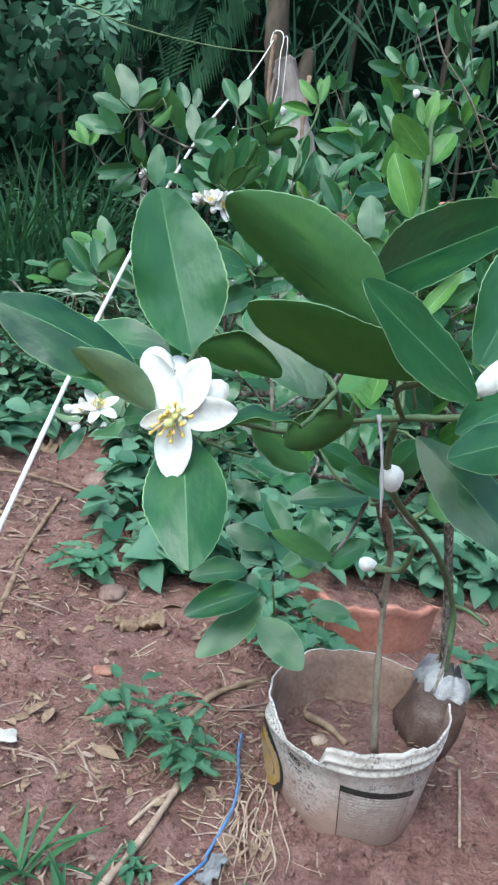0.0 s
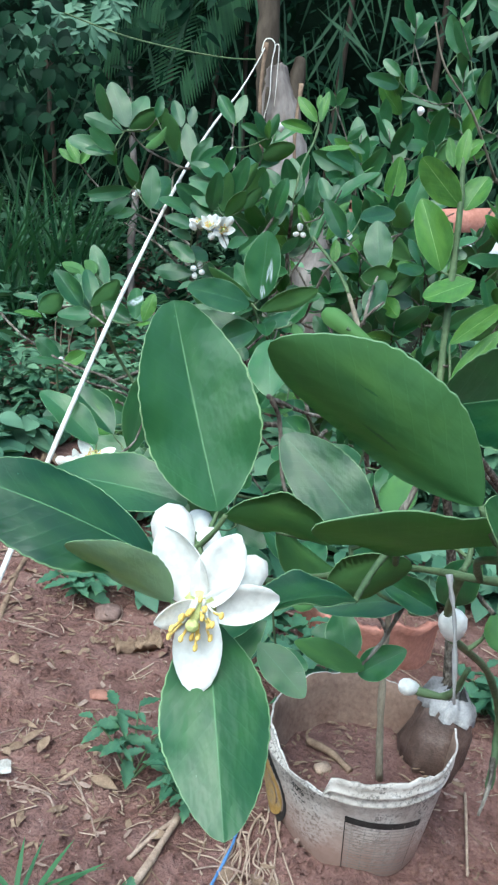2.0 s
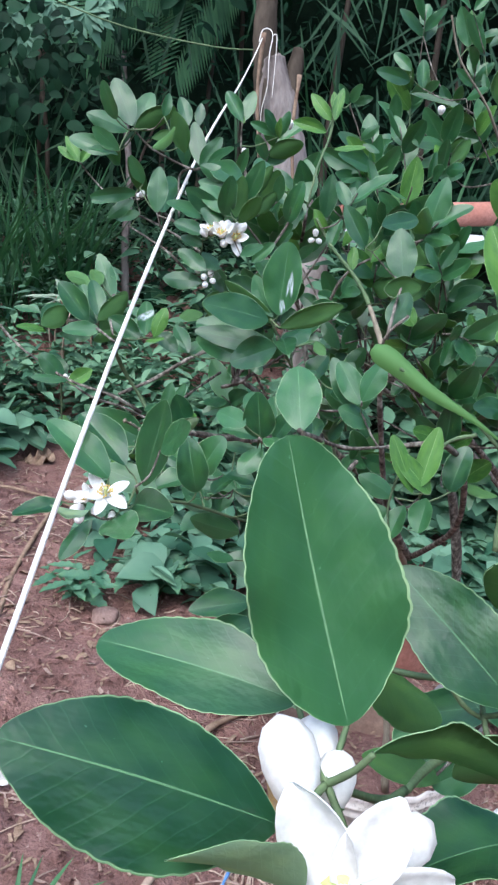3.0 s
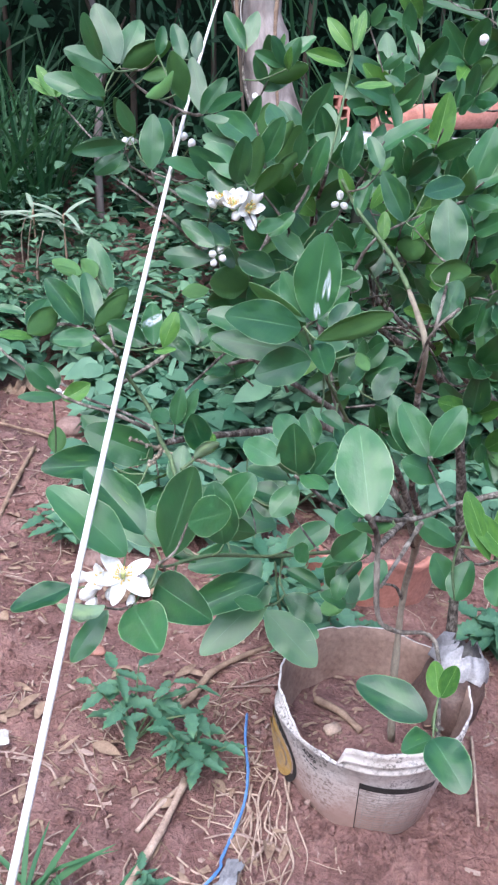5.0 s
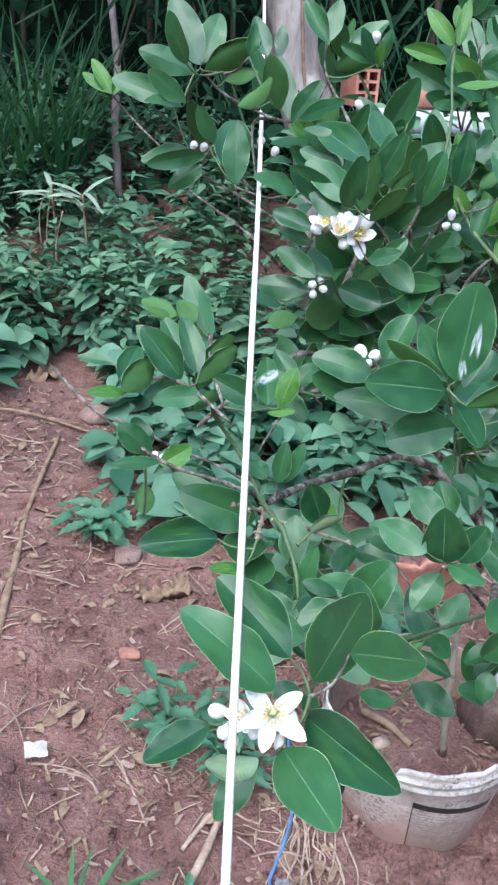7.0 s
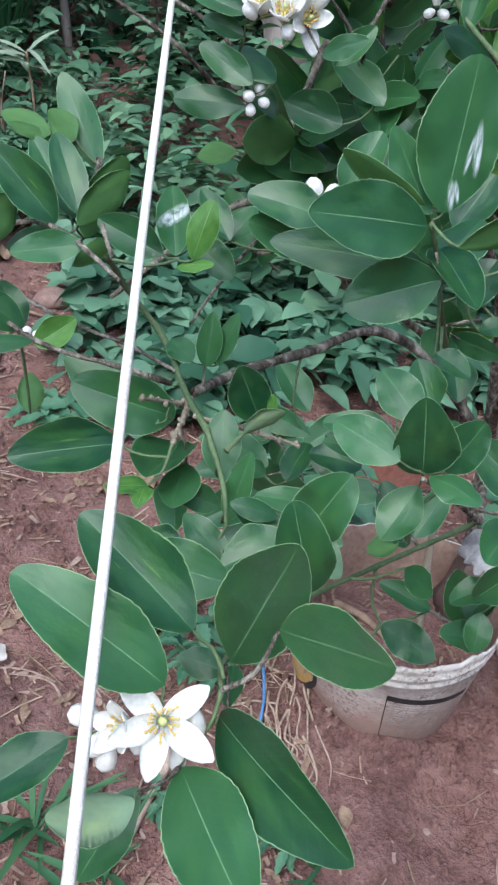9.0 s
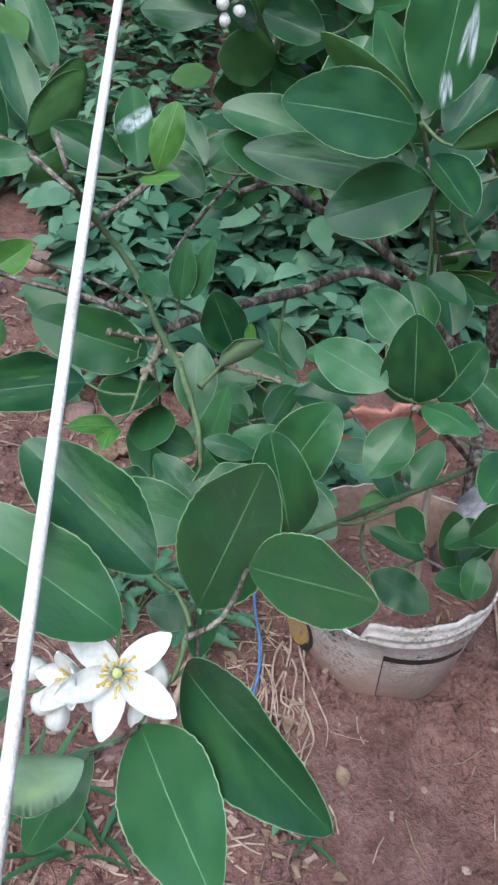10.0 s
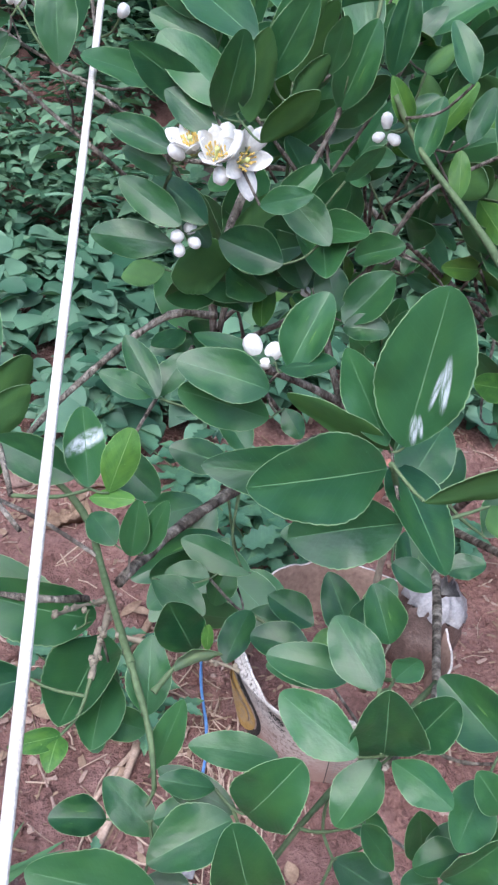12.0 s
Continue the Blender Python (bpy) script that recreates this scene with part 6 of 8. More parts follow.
# ---- the bucket ----
def build_bucket():
    at = Vector((0.3766, 1.3576, -0.0234))
    bk = thing("plastic_bucket", "cut-down white paint bucket, muddy and stained, planted with a lime tree", "bucket", at)
    bk.rotation_euler = (0, 0, 0)
    top, bottom, h = 0.162, 0.121, 0.2148

    def bulge(a, z):
        """The split wall leans outwards on one side."""
        return 0.024 * math.exp(-((math.degrees(a) % 360 - 184) / 20) ** 2) * max(0.0, min(1.0, z / 0.03)) * max(0.0, min(1.0, (0.20 - z) / 0.07))

    def jag(a, r, z):
        if z < 0.17:
            return bulge(a, z), 0
        k = (z - 0.17) / (h - 0.17)
        d = 0.010 * noise.noise((math.cos(a) * 3, math.sin(a) * 3, 1)) + 0.004 * noise.noise((math.cos(a) * 14, math.sin(a) * 14, 2))
        turn = math.degrees(a) % 360
        dip = -0.034 * max(0.0, min(1.0, (turn - 196) / 22)) * (1 if turn < 247 else 0)
        d += 0.006 * noise.noise((math.cos(a) * 40, math.sin(a) * 40, 7)) if turn > 247 else 0.0
        return 0.004 * noise.noise((math.cos(a) * 5, math.sin(a) * 5, 6)) * k, (d + dip) * k
    bm = bmesh.new()
    R = lambda z: bottom + (top - bottom) * z / h
    prof = [(bottom - 0.01, -0.02), (bottom, 0.0), (R(0.06), 0.06), (R(0.12), 0.12), (R(0.165), 0.165), (R(0.167) + 0.003, 0.168), (R(0.172) + 0.003, 0.173), (R(0.174), 0.175), (R(0.184), 0.184), (R(0.186) + 0.003, 0.186), (R(0.19) + 0.003, 0.191), (R(0.193), 0.193), (R(0.203), 0.203), (top, h), (top - 0.0035, h), (R(0.19) - 0.004, 0.19), (R(0.1) - 0.004, 0.1), (bottom - 0.004, 0.01)]
    rings = lathe(bm, prof, 96, 0, jag)
    for ring in rings[15:]:
        for v in ring:
            for f in v.link_faces:
                f.material_index = 1
    for ring in rings[14:15]:
        for v in ring:
            for f in v.link_faces:
                if all(w in rings[14] or w in rings[15] for w in f.verts):
                    f.material_index = 1
    part("shell", bm, [BUCKET, MUD], bk, "white plastic wall with a torn rim and mud stains")
    bm = bmesh.new()
    rings = lathe(bm, [(R(0.13) - 0.005, 0.118), (0.11, 0.122), (0.06, 0.128), (0.012, 0.131)], 48, 0, lambda a, r, z: (0, 0.012 * noise.noise((r * math.cos(a) * 22, r * math.sin(a) * 22, 3))))
    bm.faces.new(rings[-1])
    part("soil", bm, SOIL, bk, "reddish potting soil")

    def wrap(bm, a0, a1, z0, z1, off, steps=14, mat=0, lean=0.0):
        """A printed patch that follows the wall."""
        lo, hi = [], []
        for k in range(steps + 1):
            a = radians(a0 + (a1 - a0) * k / steps)
            for z, row in ((z0 + lean * k / steps, lo), (z1 + lean * k / steps, hi)):
                r = R(z) + off
                row.append(bm.verts.new((r * math.cos(a), r * math.sin(a), z)))
        for k in range(steps):
            bm.faces.new((lo[k], lo[k + 1], hi[k + 1], hi[k])).material_index = mat
    bm = bmesh.new()
    wrap(bm, 258, 312, 0.128, 0.142, 0.0012, 18, 0, -0.022)
    fine = bmesh.new()
    for k in range(16):
        z = 0.122 - 0.0068 * k
        wrap(fine, 259, 259 + 50 - 11 * (k % 4 == 3), z, z + 0.0014, 0.0012, 18, 0, -0.02)
    for a in range(262, 310, 9):
        wrap(fine, a, a + 0.35, 0.02, 0.12, 0.0013, 2)
    wrap(bm, 257.6, 258.2, 0.0, 0.141, 0.0012, 2)
    wrap(bm, 309.6, 310.1, 0.01, 0.118, 0.0012, 2)
    part("label_bar", bm, INK, bk, "black printed bar and line")
    part("label_print", fine, PRINT, bk, "rows of small faded illegible print")
    bm = bmesh.new()
    for k in range(4):
        wrap(bm, 217 + 3.2 * k, 219.4 + 3.2 * k, 0.134 - 0.002 * k, 0.137 - 0.002 * k, 0.0012, 3)
    part("small_print", bm, INK, bk, "short black print too worn to read")
    cu = bpy.data.curves.new("size_print", "FONT")
    cu.body, cu.size, cu.align_x, cu.extrude = "40%", 0.018, "CENTER", 0.0004
    tmp = new("size_print", cu)
    me = bpy.data.meshes.new_from_object(tmp.evaluated_get(bpy.context.evaluated_depsgraph_get()))
    bpy.data.objects.remove(tmp)
    me.materials.clear()
    me.materials.append(INK)
    a = radians(223)
    for v in me.vertices:
        ang, z = a + v.co.x / R(0.145), 0.143 + v.co.y - 0.12 * v.co.x
        r = R(z) + 0.001 + v.co.z
        v.co = (r * math.cos(ang), r * math.sin(ang), z)
    part("size_print", me, INK, bk, "black 40% print")
    bm = bmesh.new()
    for ring_r, mat, off in ((1.0, 0, 0.0012), (0.82, 1, 0.0018), (0.6, 2, 0.0024)):
        cen = bm.verts.new((0, 0, 0))
        vs = []
        for k in range(28):
            a = 2 * math.pi * k / 28
            ang, z = radians(187 + 23 * ring_r * math.cos(a)), 0.092 + 0.072 * ring_r * math.sin(a)
            rr = R(z) + off + bulge(ang, z)
            vs.append(bm.verts.new((rr * math.cos(ang), rr * math.sin(ang), z)))
        rr = R(0.092) + off + 0.001 + bulge(radians(187), 0.092)
        cen.co = Vector((rr * math.cos(radians(187)), rr * math.sin(radians(187)), 0.092))
        for k in range(28):
            bm.faces.new((cen, vs[k], vs[(k + 1) % 28])).material_index = mat
    part("emblem", bm, [INK, YELLOW, YELLOW], bk, "worn yellow oval emblem with a black border")
    return bk


build_bucket()


def in_bucket():
    """Odds and ends that lie on the soil inside the bucket."""
    bm = bmesh.new()
    tube(bm, [(0.285, 1.405, 0.110), (0.325, 1.375, 0.113), (0.36, 1.335, 0.108)], (0.007, 0.006), 8, 0, 0.15, 3)
    tagged(new("stick", mesh_of("stick", bm, DEAD_WOOD)), "short brown stick on the soil in the bucket", "twig")
    bm = bmesh.new()
    box(bm, (-0.014, -0.010, 0), (0.014, 0.010, 0.014), pose(0.312, 1.340, 0.098, 8, -6, 25), 0, 0.003)
    tagged(new("brick_chip", mesh_of("brick_chip", bm, STRAW)), "pale chip of stone on the soil in the bucket", "stone")
    rng = random.Random(17)
    verts, faces = [], []
    for k in range(160):
        r, a = 0.135 * rng.random() ** 0.5, rng.uniform(0, 2 * math.pi)
        add_leaf(verts, faces, (0.377 + r * math.cos(a), 1.358 + r * math.sin(a), 0.102 + 0.006 * rng.random()), (math.cos(a * 3), math.sin(a * 3), rng.uniform(-0.1, 0.25)), (0, 0, 1), rng.uniform(0.006, 0.022), rng.uniform(0.003, 0.007), 0.1, 0.3)
    stuff("bucket_litter", "dry leaf bits on the soil in the bucket", "litter", verts, faces, DEAD_WOOD)



def bent_sheet(name, label, category, size, at, turn, mat, waves=0.02, seed=1, cells=8):
    """A thin scrap with wrinkles and a turned edge."""
    bm = bmesh.new()
    for low in (0, 1):
        g = [[bm.verts.new((size[0] * (i / cells - 0.5) * (1 + 0.15 * noise.noise((j * 0.6, seed, 2))), size[1] * (j / cells - 0.5) * (1 + 0.2 * noise.noise((i * 0.6, seed, 5))),
                            waves * noise.noise((i * 0.5 + seed, j * 0.5, 0)) - 0.0012 * low)) for i in range(cells + 1)] for j in range(cells + 1)]
        for j in range(cells):
            for i in range(cells):
                q = (g[j][i], g[j][i + 1], g[j + 1][i + 1], g[j + 1][i])
                bm.faces.new(q[::-1] if low else q)
    ob = new(name, mesh_of(name, bm, mat))
    ob.matrix_world = pose(*at, *turn)
    return tagged(ob, label, category)


bag = thing("plastic_bag", "crumpled clear plastic bag full of soil, with a frayed top", "bag", (0.50, 1.40, 0.07))
bm = bmesh.new()
lathe(bm, [(0.008, 0.0), (0.048, 0.005), (0.058, 0.05), (0.052, 0.10), (0.046, 0.13)], 28, 0, lambda a, r, z: (0.012 * noise.noise((math.cos(a) * 3, math.sin(a) * 3, z * 14)), 0.02 * noise.noise((math.cos(a) * 2, math.sin(a) * 2, 5)) if z > 0.12 else 0))
part("body", bm, BAG, bag)
bm = bmesh.new()
lathe(bm, [(0.047, 0.125), (0.048, 0.14), (0.038, 0.156), (0.026, 0.164)], 40, 0, lambda a, r, z: (0.022 * noise.noise((math.cos(a) * 7, math.sin(a) * 7, z * 30)), 0.03 * noise.noise((math.cos(a) * 6, math.sin(a) * 6, 9)) if z > 0.14 else 0))
part("rim", bm, FILM, bag, "white frayed plastic edge")
bag.rotation_euler = (radians(-8), radians(14), 0)


# ---- broken clay pot behind the bucket ----
def build_pot():
    at = Vector((0.455, 2.12, ground_z(0.455, 2.0) - 0.03))
    pot = thing("clay_pot", "broken orange clay pot half sunk in the soil behind the bucket", "pot", at)
    bm = bmesh.new()
    cols, rows, r0, thick = 44, 7, 0.185, 0.013
    grids = []
    for inner in (0, 1):
        g = []
        for j in range(rows + 1):
            row = []
            for i in range(cols + 1):
                a = radians(196 + 138 * i / cols)
                crest = 0.165 + 0.035 * noise.noise((i * 0.16, 2, 0)) + 0.012 * noise.noise((i * 0.7, 5, 0)) - 0.06 * max(0, 1 - i / 7) - 0.03 * max(0, (i - 34) / 10)
                z = crest * j / rows
                r = r0 + 0.10 * z + (0.010 if j == rows and not inner else 0) - thick * inner + 0.004 * noise.noise((i * 0.3, j * 0.5, 3))
                row.append(bm.verts.new((r * math.cos(a), r * math.sin(a), z)))
            g.append(row)
        grids.append(g)
    out, ins = grids
    for j in range(rows):
        for i in range(cols):
            bm.faces.new((out[j][i], out[j][i + 1], out[j + 1][i + 1], out[j + 1][i]))
            bm.faces.new((ins[j][i], ins[j + 1][i], ins[j + 1][i + 1], ins[j][i + 1]))
        for i in (0, cols):
            bm.faces.new((out[j][i], out[j + 1][i], ins[j + 1][i], ins[j][i]))
    for i in range(cols):
        bm.faces.new((out[rows][i], out[rows][i + 1], ins[rows][i + 1], ins[rows][i]))
    part("wall", bm, CLAY, pot, "ragged curved piece of orange clay wall")
    bm = bmesh.new()
    rings = lathe(bm, [(0.172, 0.02), (0.11, 0.035), (0.02, 0.045)], 40, 0, lambda a, r, z: (0, 0.012 * noise.noise((r * math.cos(a) * 20, r * math.sin(a) * 20, 3))))
    bm.faces.new(rings[-1])
    part("soil", bm, SOIL, pot, "dark soil left inside the pot")


build_pot()


# ---- the cord, stretched from the tree ----
def build_cord():
    hook = Vector((-0.016, 3.60, 1.668))
    cord = thing("cord", "taut white cord tied to the tree trunk", "cord", hook)

    def length(name, pts, r0, r1, label=""):
        bm = bmesh.new()
        tube(bm, [Vector(p) - hook for p in pts], (r0, r1), 8, 0, 0.04)
        return part(name, bm, ROPE, cord, label)
    length("line", [hook, (0.0085, 2.80, 1.4680), (0.0345, 2.00, 1.2820), (0.0480, 1.60, 1.2000), (0.0610, 1.20, 1.1107), (0.0700, 0.90, 1.0295), (0.0748, 0.70, 0.9650), (0.0785, 0.55, 0.9100), (0.0820, 0.40, 0.8494), (0.0860, 0.10, 0.7294), (0.0900, -0.60, 0.4494), (0.0940, -1.30, 0.1694)], 0.0021, 0.0011)
    bm = bmesh.new()
    bmesh.ops.create_uvsphere(bm, u_segments=8, v_segments=6, radius=0.0024, matrix=Matrix.Translation(Vector((0.0666, 1.015, 1.0606)) - hook))
    part("knot", bm, ROPE, cord)
    length("loop", [hook, (-0.027, 3.590, 1.651), (-0.018, 3.600, 1.694), (0.008, 3.600, 1.700), (0.024, 3.590, 1.675), (0.018, 3.575, 1.625)], 0.0024, 0.0020, "slack loop round the stub")
    length("loose_end", [(0.018, 3.575, 1.625), (0.017, 3.550, 1.575), (0.018, 3.545, 1.487), (0.001, 3.545, 1.396), (0.005, 3.550, 1.336)], 0.0019, 0.0015, "loose end hanging down the bark")
    length("loose_end", [(0.024, 3.590, 1.675), (0.041, 3.560, 1.668), (0.042, 3.550, 1.567), (0.039, 3.545, 1.448)], 0.0017, 0.0013, "loose end hanging down the bark")


build_cord()


# ---- things on the soil ----
def on_ground(x, y, up=0.0):
    return Vector((x, y, ground_z(x, y) + up))


def stick(name, label, pts, r0, r1, mat, category="twig", lift=0.004):
    bm = bmesh.new()
    tube(bm, [on_ground(x, y, lift + r0 * 0.6 + h) for x, y, h in pts], (r0, r1), 8, 0, 0.14, int(abs(pts[0][0]) * 1000))
    return tagged(new(name, mesh_of(name, bm, mat)), label, category)


stick("stick", "peeled dry stick lying on the soil", [(-0.02, 1.04, 0), (0.03, 1.17, 0.004), (0.066, 1.30, 0.006)], 0.0062, 0.0075, STRAW)
stick("stick", "thin dry stick beside a weed", [(0.0, 1.19, 0), (0.035, 1.25, 0.004), (0.072, 1.305, 0.008)], 0.0035, 0.004, STRAW)
stick("stick", "dark dead branch under a weed", [(-0.01, 1.44, 0.0), (0.05, 1.51, 0.006), (0.10, 1.60, 0.004), (0.21, 1.70, 0)], 0.010, 0.005, DEAD_WOOD)
stick("stick", "dead branch on the bare soil", [(-0.423, 1.615, 0), (-0.464, 1.885, 0.003), (-0.498, 2.102, 0), (-0.533, 2.532, 0)], 0.009, 0.006, DEAD_WOOD, lift=-0.004)
stick("stick", "dry stalk lying beside the bucket", [(0.618, 1.52, 0), (0.60, 1.42, 0.006), (0.58, 1.30, 0)], 0.003, 0.0024, STRAW)
stick("stick", "dead branch across the soil", [(-0.95, 2.55, 0), (-0.7, 2.62, 0.01), (-0.45, 2.58, 0)], 0.007, 0.004, DEAD_WOOD)
stick("cord_end", "frayed blue plastic cord on the soil", [(0.167, 1.48, 0.01), (0.166, 1.40, 0.012), (0.173, 1.332, 0.008), (0.170, 1.27, 0.006), (0.157, 1.217, 0.006), (0.138, 1.165, 0.006), (0.135, 1.14, 0.006), (0.098, 1.087, 0.004), (0.06, 1.02, 0.002)], 0.0026, 0.0026, BLUE, "cord")
bent_sheet("paper_scrap", "torn scrap of white paper on the soil", "paper", (0.038, 0.028), (-0.265, 1.332, 0.044), (14, 8, 20), PAPER, 0.006, 3, 5)
bent_sheet("paper_scrap", "grey scrap of plastic beside the blue cord", "plastic", (0.028, 0.06), (0.150, 1.125, 0.002), (6, -10, -25), SCRAP, 0.012, 7)
bent_sheet("dry_leaf", "curled brown dry leaf on the soil", "leaf", (0.11, 0.034), (-0.11, 1.817, 0.030), (10, -12, 20), DEAD_WOOD, 0.055, 5, 12)
bent_sheet("dry_leaf", "dark curled dry leaf at the edge of the weeds", "leaf", (0.10, 0.06), (-0.70, 2.95, 0.088), (20, -12, 40), DEAD_WOOD, 0.06, 9)


def stone(label, at, size, mat, seed):
    bm = bmesh.new()
    bmesh.ops.create_icosphere(bm, subdivisions=3, radius=1)
    for v in bm.verts:
        v.co *= 1 + 0.28 * noise.noise(v.co * 1.3 + Vector((seed, 0, 0))) + 0.08 * noise.noise(v.co * 5)
        v.co = Vector((v.co.x * size[0], v.co.y * size[1], v.co.z * size[2]))
    ob = new("stone", mesh_of("stone", bm, mat))
    ob.location = on_ground(at[0], at[1], size[2] * 0.35)
    tagged(ob, label, "stone")


STONE = surface("pinkish_stone", [(0.3, (0.16, 0.10, 0.088)), (0.7, (0.30, 0.21, 0.18))], 18, 0.9, 0.1, 0.5, 0.004)
stone("flat brown stone half sunk in the soil", (-0.22, 1.95), (0.034, 0.032, 0.022), STONE, 1)
stone("pink stone among weeds", (-0.30, 2.62), (0.055, 0.05, 0.04), STONE, 2)
stone("chip of orange brick on the soil", (-0.158, 1.628), (0.024, 0.017, 0.008), BRICK, 3)
stone("red lump of clay by the weeds", (-0.45, 2.70), (0.06, 0.05, 0.03), STONE, 4)


# ---- scattered stuff ----
def stuff(name, label, category, verts, faces, mat, smooth=True):
    me = bpy.data.meshes.new(name)
    me.from_pydata(verts, [], faces)
    me.materials.append(mat)
    if smooth:
        me.shade_smooth()
    return tagged(new(name, me), label, category, kind="stuff")


def add_leaf(verts, faces, base, axis, nrm, length, width, bend=0.2, fold=0.25, wide=0.4):
    """A small folded blade of ten points."""
    axis, nrm = Vector(axis).normalized(), Vector(nrm)
    nrm = (nrm - axis * nrm.dot(axis)).normalized()
    side = axis.cross(nrm)
    i0 = len(verts)
    base = Vector(base)
    for v, h in ((0, 0.05), (0.12, 0.27), (0.32, 0.46), (wide + 0.12, 0.5), (0.74, 0.37), (0.9, 0.17), (1.0, 0.015)):
        for u in (-1, 0, 1):
            verts.append(base + axis * (v * length) + side * (u * h * width) + nrm * (abs(u) * h * width * fold - bend * length * v * v))
    for j in range(6):
        for i in range(2):
            a = i0 + j * 3 + i
            faces.append((a, a + 1, a + 4, a + 3))


def rosette(verts, faces, rng, at, height, reach, count, size, pointed=0.45, down=0.25):
    """A little plant: leaves in whorls up a stem."""
    for k in range(count):
        h = height * (0.25 + 0.75 * rng.random())
        a = rng.uniform(0, 2 * math.pi)
        d = Vector((math.cos(a), math.sin(a), rng.uniform(-0.15, 0.45)))
        b = Vector(at) + Vector((math.cos(a) * reach * 0.3, math.sin(a) * reach * 0.3, h))
        s = size * rng.uniform(0.6, 1.25)
        add_leaf(verts, faces, b, d, (rng.uniform(-0.6, 0.6), rng.uniform(-0.6, 0.6), 1), s, s * pointed * rng.uniform(0.7, 1.2), down * rng.uniform(0.3, 1.8), rng.uniform(0.1, 0.45))


def scatter_leaves(name, label, mat, spots, seed, height, reach, count, size, pointed=0.6, down=0.25):
    rng = random.Random(seed)
    verts, faces = [], []
    for x, y, s in spots:
        rosette(verts, faces, rng, on_ground(x, y), height * s, reach * s, count, size * s, pointed, down)
    return stuff(name, label, "weeds", verts, faces, mat)


def region(seed, n, lo, hi, inside):
    rng, out = random.Random(seed), []
    while len(out) < n:
        x, y = rng.uniform(lo[0], hi[0]), rng.uniform(lo[1], hi[1])
        if inside(x, y):
            out.append((x, y, rng.uniform(0.7, 1.3)))
    return out


def in_cover(x, y):
    """Where the weeds close over the soil."""
    if y < 2.13:
        edge = -0.10 - (y - 1.95)
    elif y < 3.2:
        edge = -0.28 - 0.185 * (y - 2.13)
    else:
        edge = -0.48 - 3.2 * (y - 3.2)
    bay = x > edge + 0.05 * noise.noise((y * 5, 3, 0))
    west = y > 2.70 and x < -0.77 + 0.05 * noise.noise((y * 6, 1, 0))
    return (bay or west) and not ((x - 0.455) ** 2 + (y - 2.10) ** 2 < 0.05) and x < 1.6 + 0.5 * (y - 2)


scatter_leaves("ground_cover", "low mat of heart-leaved green weeds", WEED, region(3, 560, (-1.15, 2.06), (1.6, 3.3), lambda x, y: in_cover(x, y) and not (x > 0.52 and y < 2.32) and noise.noise((x * 7, y * 7, 2)) > -0.34), 5, 0.13, 0.08, 6, 0.080, 0.74, 0.45)
scatter_leaves("undergrowth", "dense dark weeds on the bank", BANK_WEED, region(4, 900, (-3.0, 3.1), (2.4, 5.3), lambda x, y: in_cover(x, y) and noise.noise((x * 3.2, y * 3.2, 5)) > -0.30), 6, 0.34, 0.12, 18, 0.066, 0.52, 0.35)
scatter_leaves("bank_creepers", "broad pale green leaves creeping over the bank", BANK_WEED, region(24, 60, (-1.6, 2.7), (1.0, 3.9), lambda x, y: in_cover(x, y)), 16, 0.22, 0.10, 9, 0.095, 0.72, 0.3)
scatter_leaves("tall_weeds", "narrow-leaved weeds on the bank", WEED, region(14, 130, (-2.2, 3.0), (1.6, 4.2), in_cover), 7, 0.28, 0.10, 12, 0.13, 0.16, 0.25)


scatter_leaves("shrubby_weeds", "leafy shrubs growing up against the slab", BANK_WEED, region(15, 95, (0.15, 2.75), (1.7, 3.35), lambda x, y: True), 8, 0.85, 0.2, 26, 0.085, 0.45, 0.3)


def variegated(label, at, blades, length, seed):
    """A weed with long pale striped blades that arch outward, some of them dead."""
    rng = random.Random(seed)
    w = thing("weed", label, "weed", on_ground(*at))
    for k in range(blades):
        verts, faces = [], []
        a = 2 * math.pi * k / blades + rng.uniform(-0.4, 0.4)
        d = Vector((math.cos(a), math.sin(a) * 0.7 - 0.3, rng.uniform(0.1, 0.9)))
        add_leaf(verts, faces, (0, 0, 0.36 + 0.1 * rng.random()), d, (0.1, -0.5, 1), length * rng.uniform(0.6, 1.2), length * 0.14, rng.uniform(0.3, 0.9), 0.3)
        me = bpy.data.meshes.new("blade")
        me.from_pydata(verts, [], faces)
        me.materials.append(PALE_BLADE)
        me.shade_smooth()
        part("blade", me, PALE_BLADE, w)
    bm = bmesh.new()
    tube(bm, [(0, 0, -0.02), (0.01, 0, 0.2), (0, 0, 0.45)], (0.006, 0.004), 6)
    part("stem", bm, DEAD_WOOD, w)


variegated("weed with pale striped blades on the bank", (-0.825, 3.66), 9, 0.145, 3)
variegated("weed with pale striped blades on the bank", (-0.70, 3.66), 7, 0.135, 4)
for k, (x, y) in enumerate(((-0.87, 3.75), (-0.80, 3.62), (-0.93, 3.86))):
    bm = bmesh.new()
    tube(bm, [on_ground(x, y, 0), on_ground(x - 0.01, y, 0.22), on_ground(x + 0.04, y - 0.05, 0.46 - 0.05 * k)], (0.004, 0.0025), 6, 0, 0.1, k)
    tagged(new("dead_stem", mesh_of("dead_stem", bm, STRAW)), "pale dead stem standing among the weeds", "stem", "dead stems on the bank")


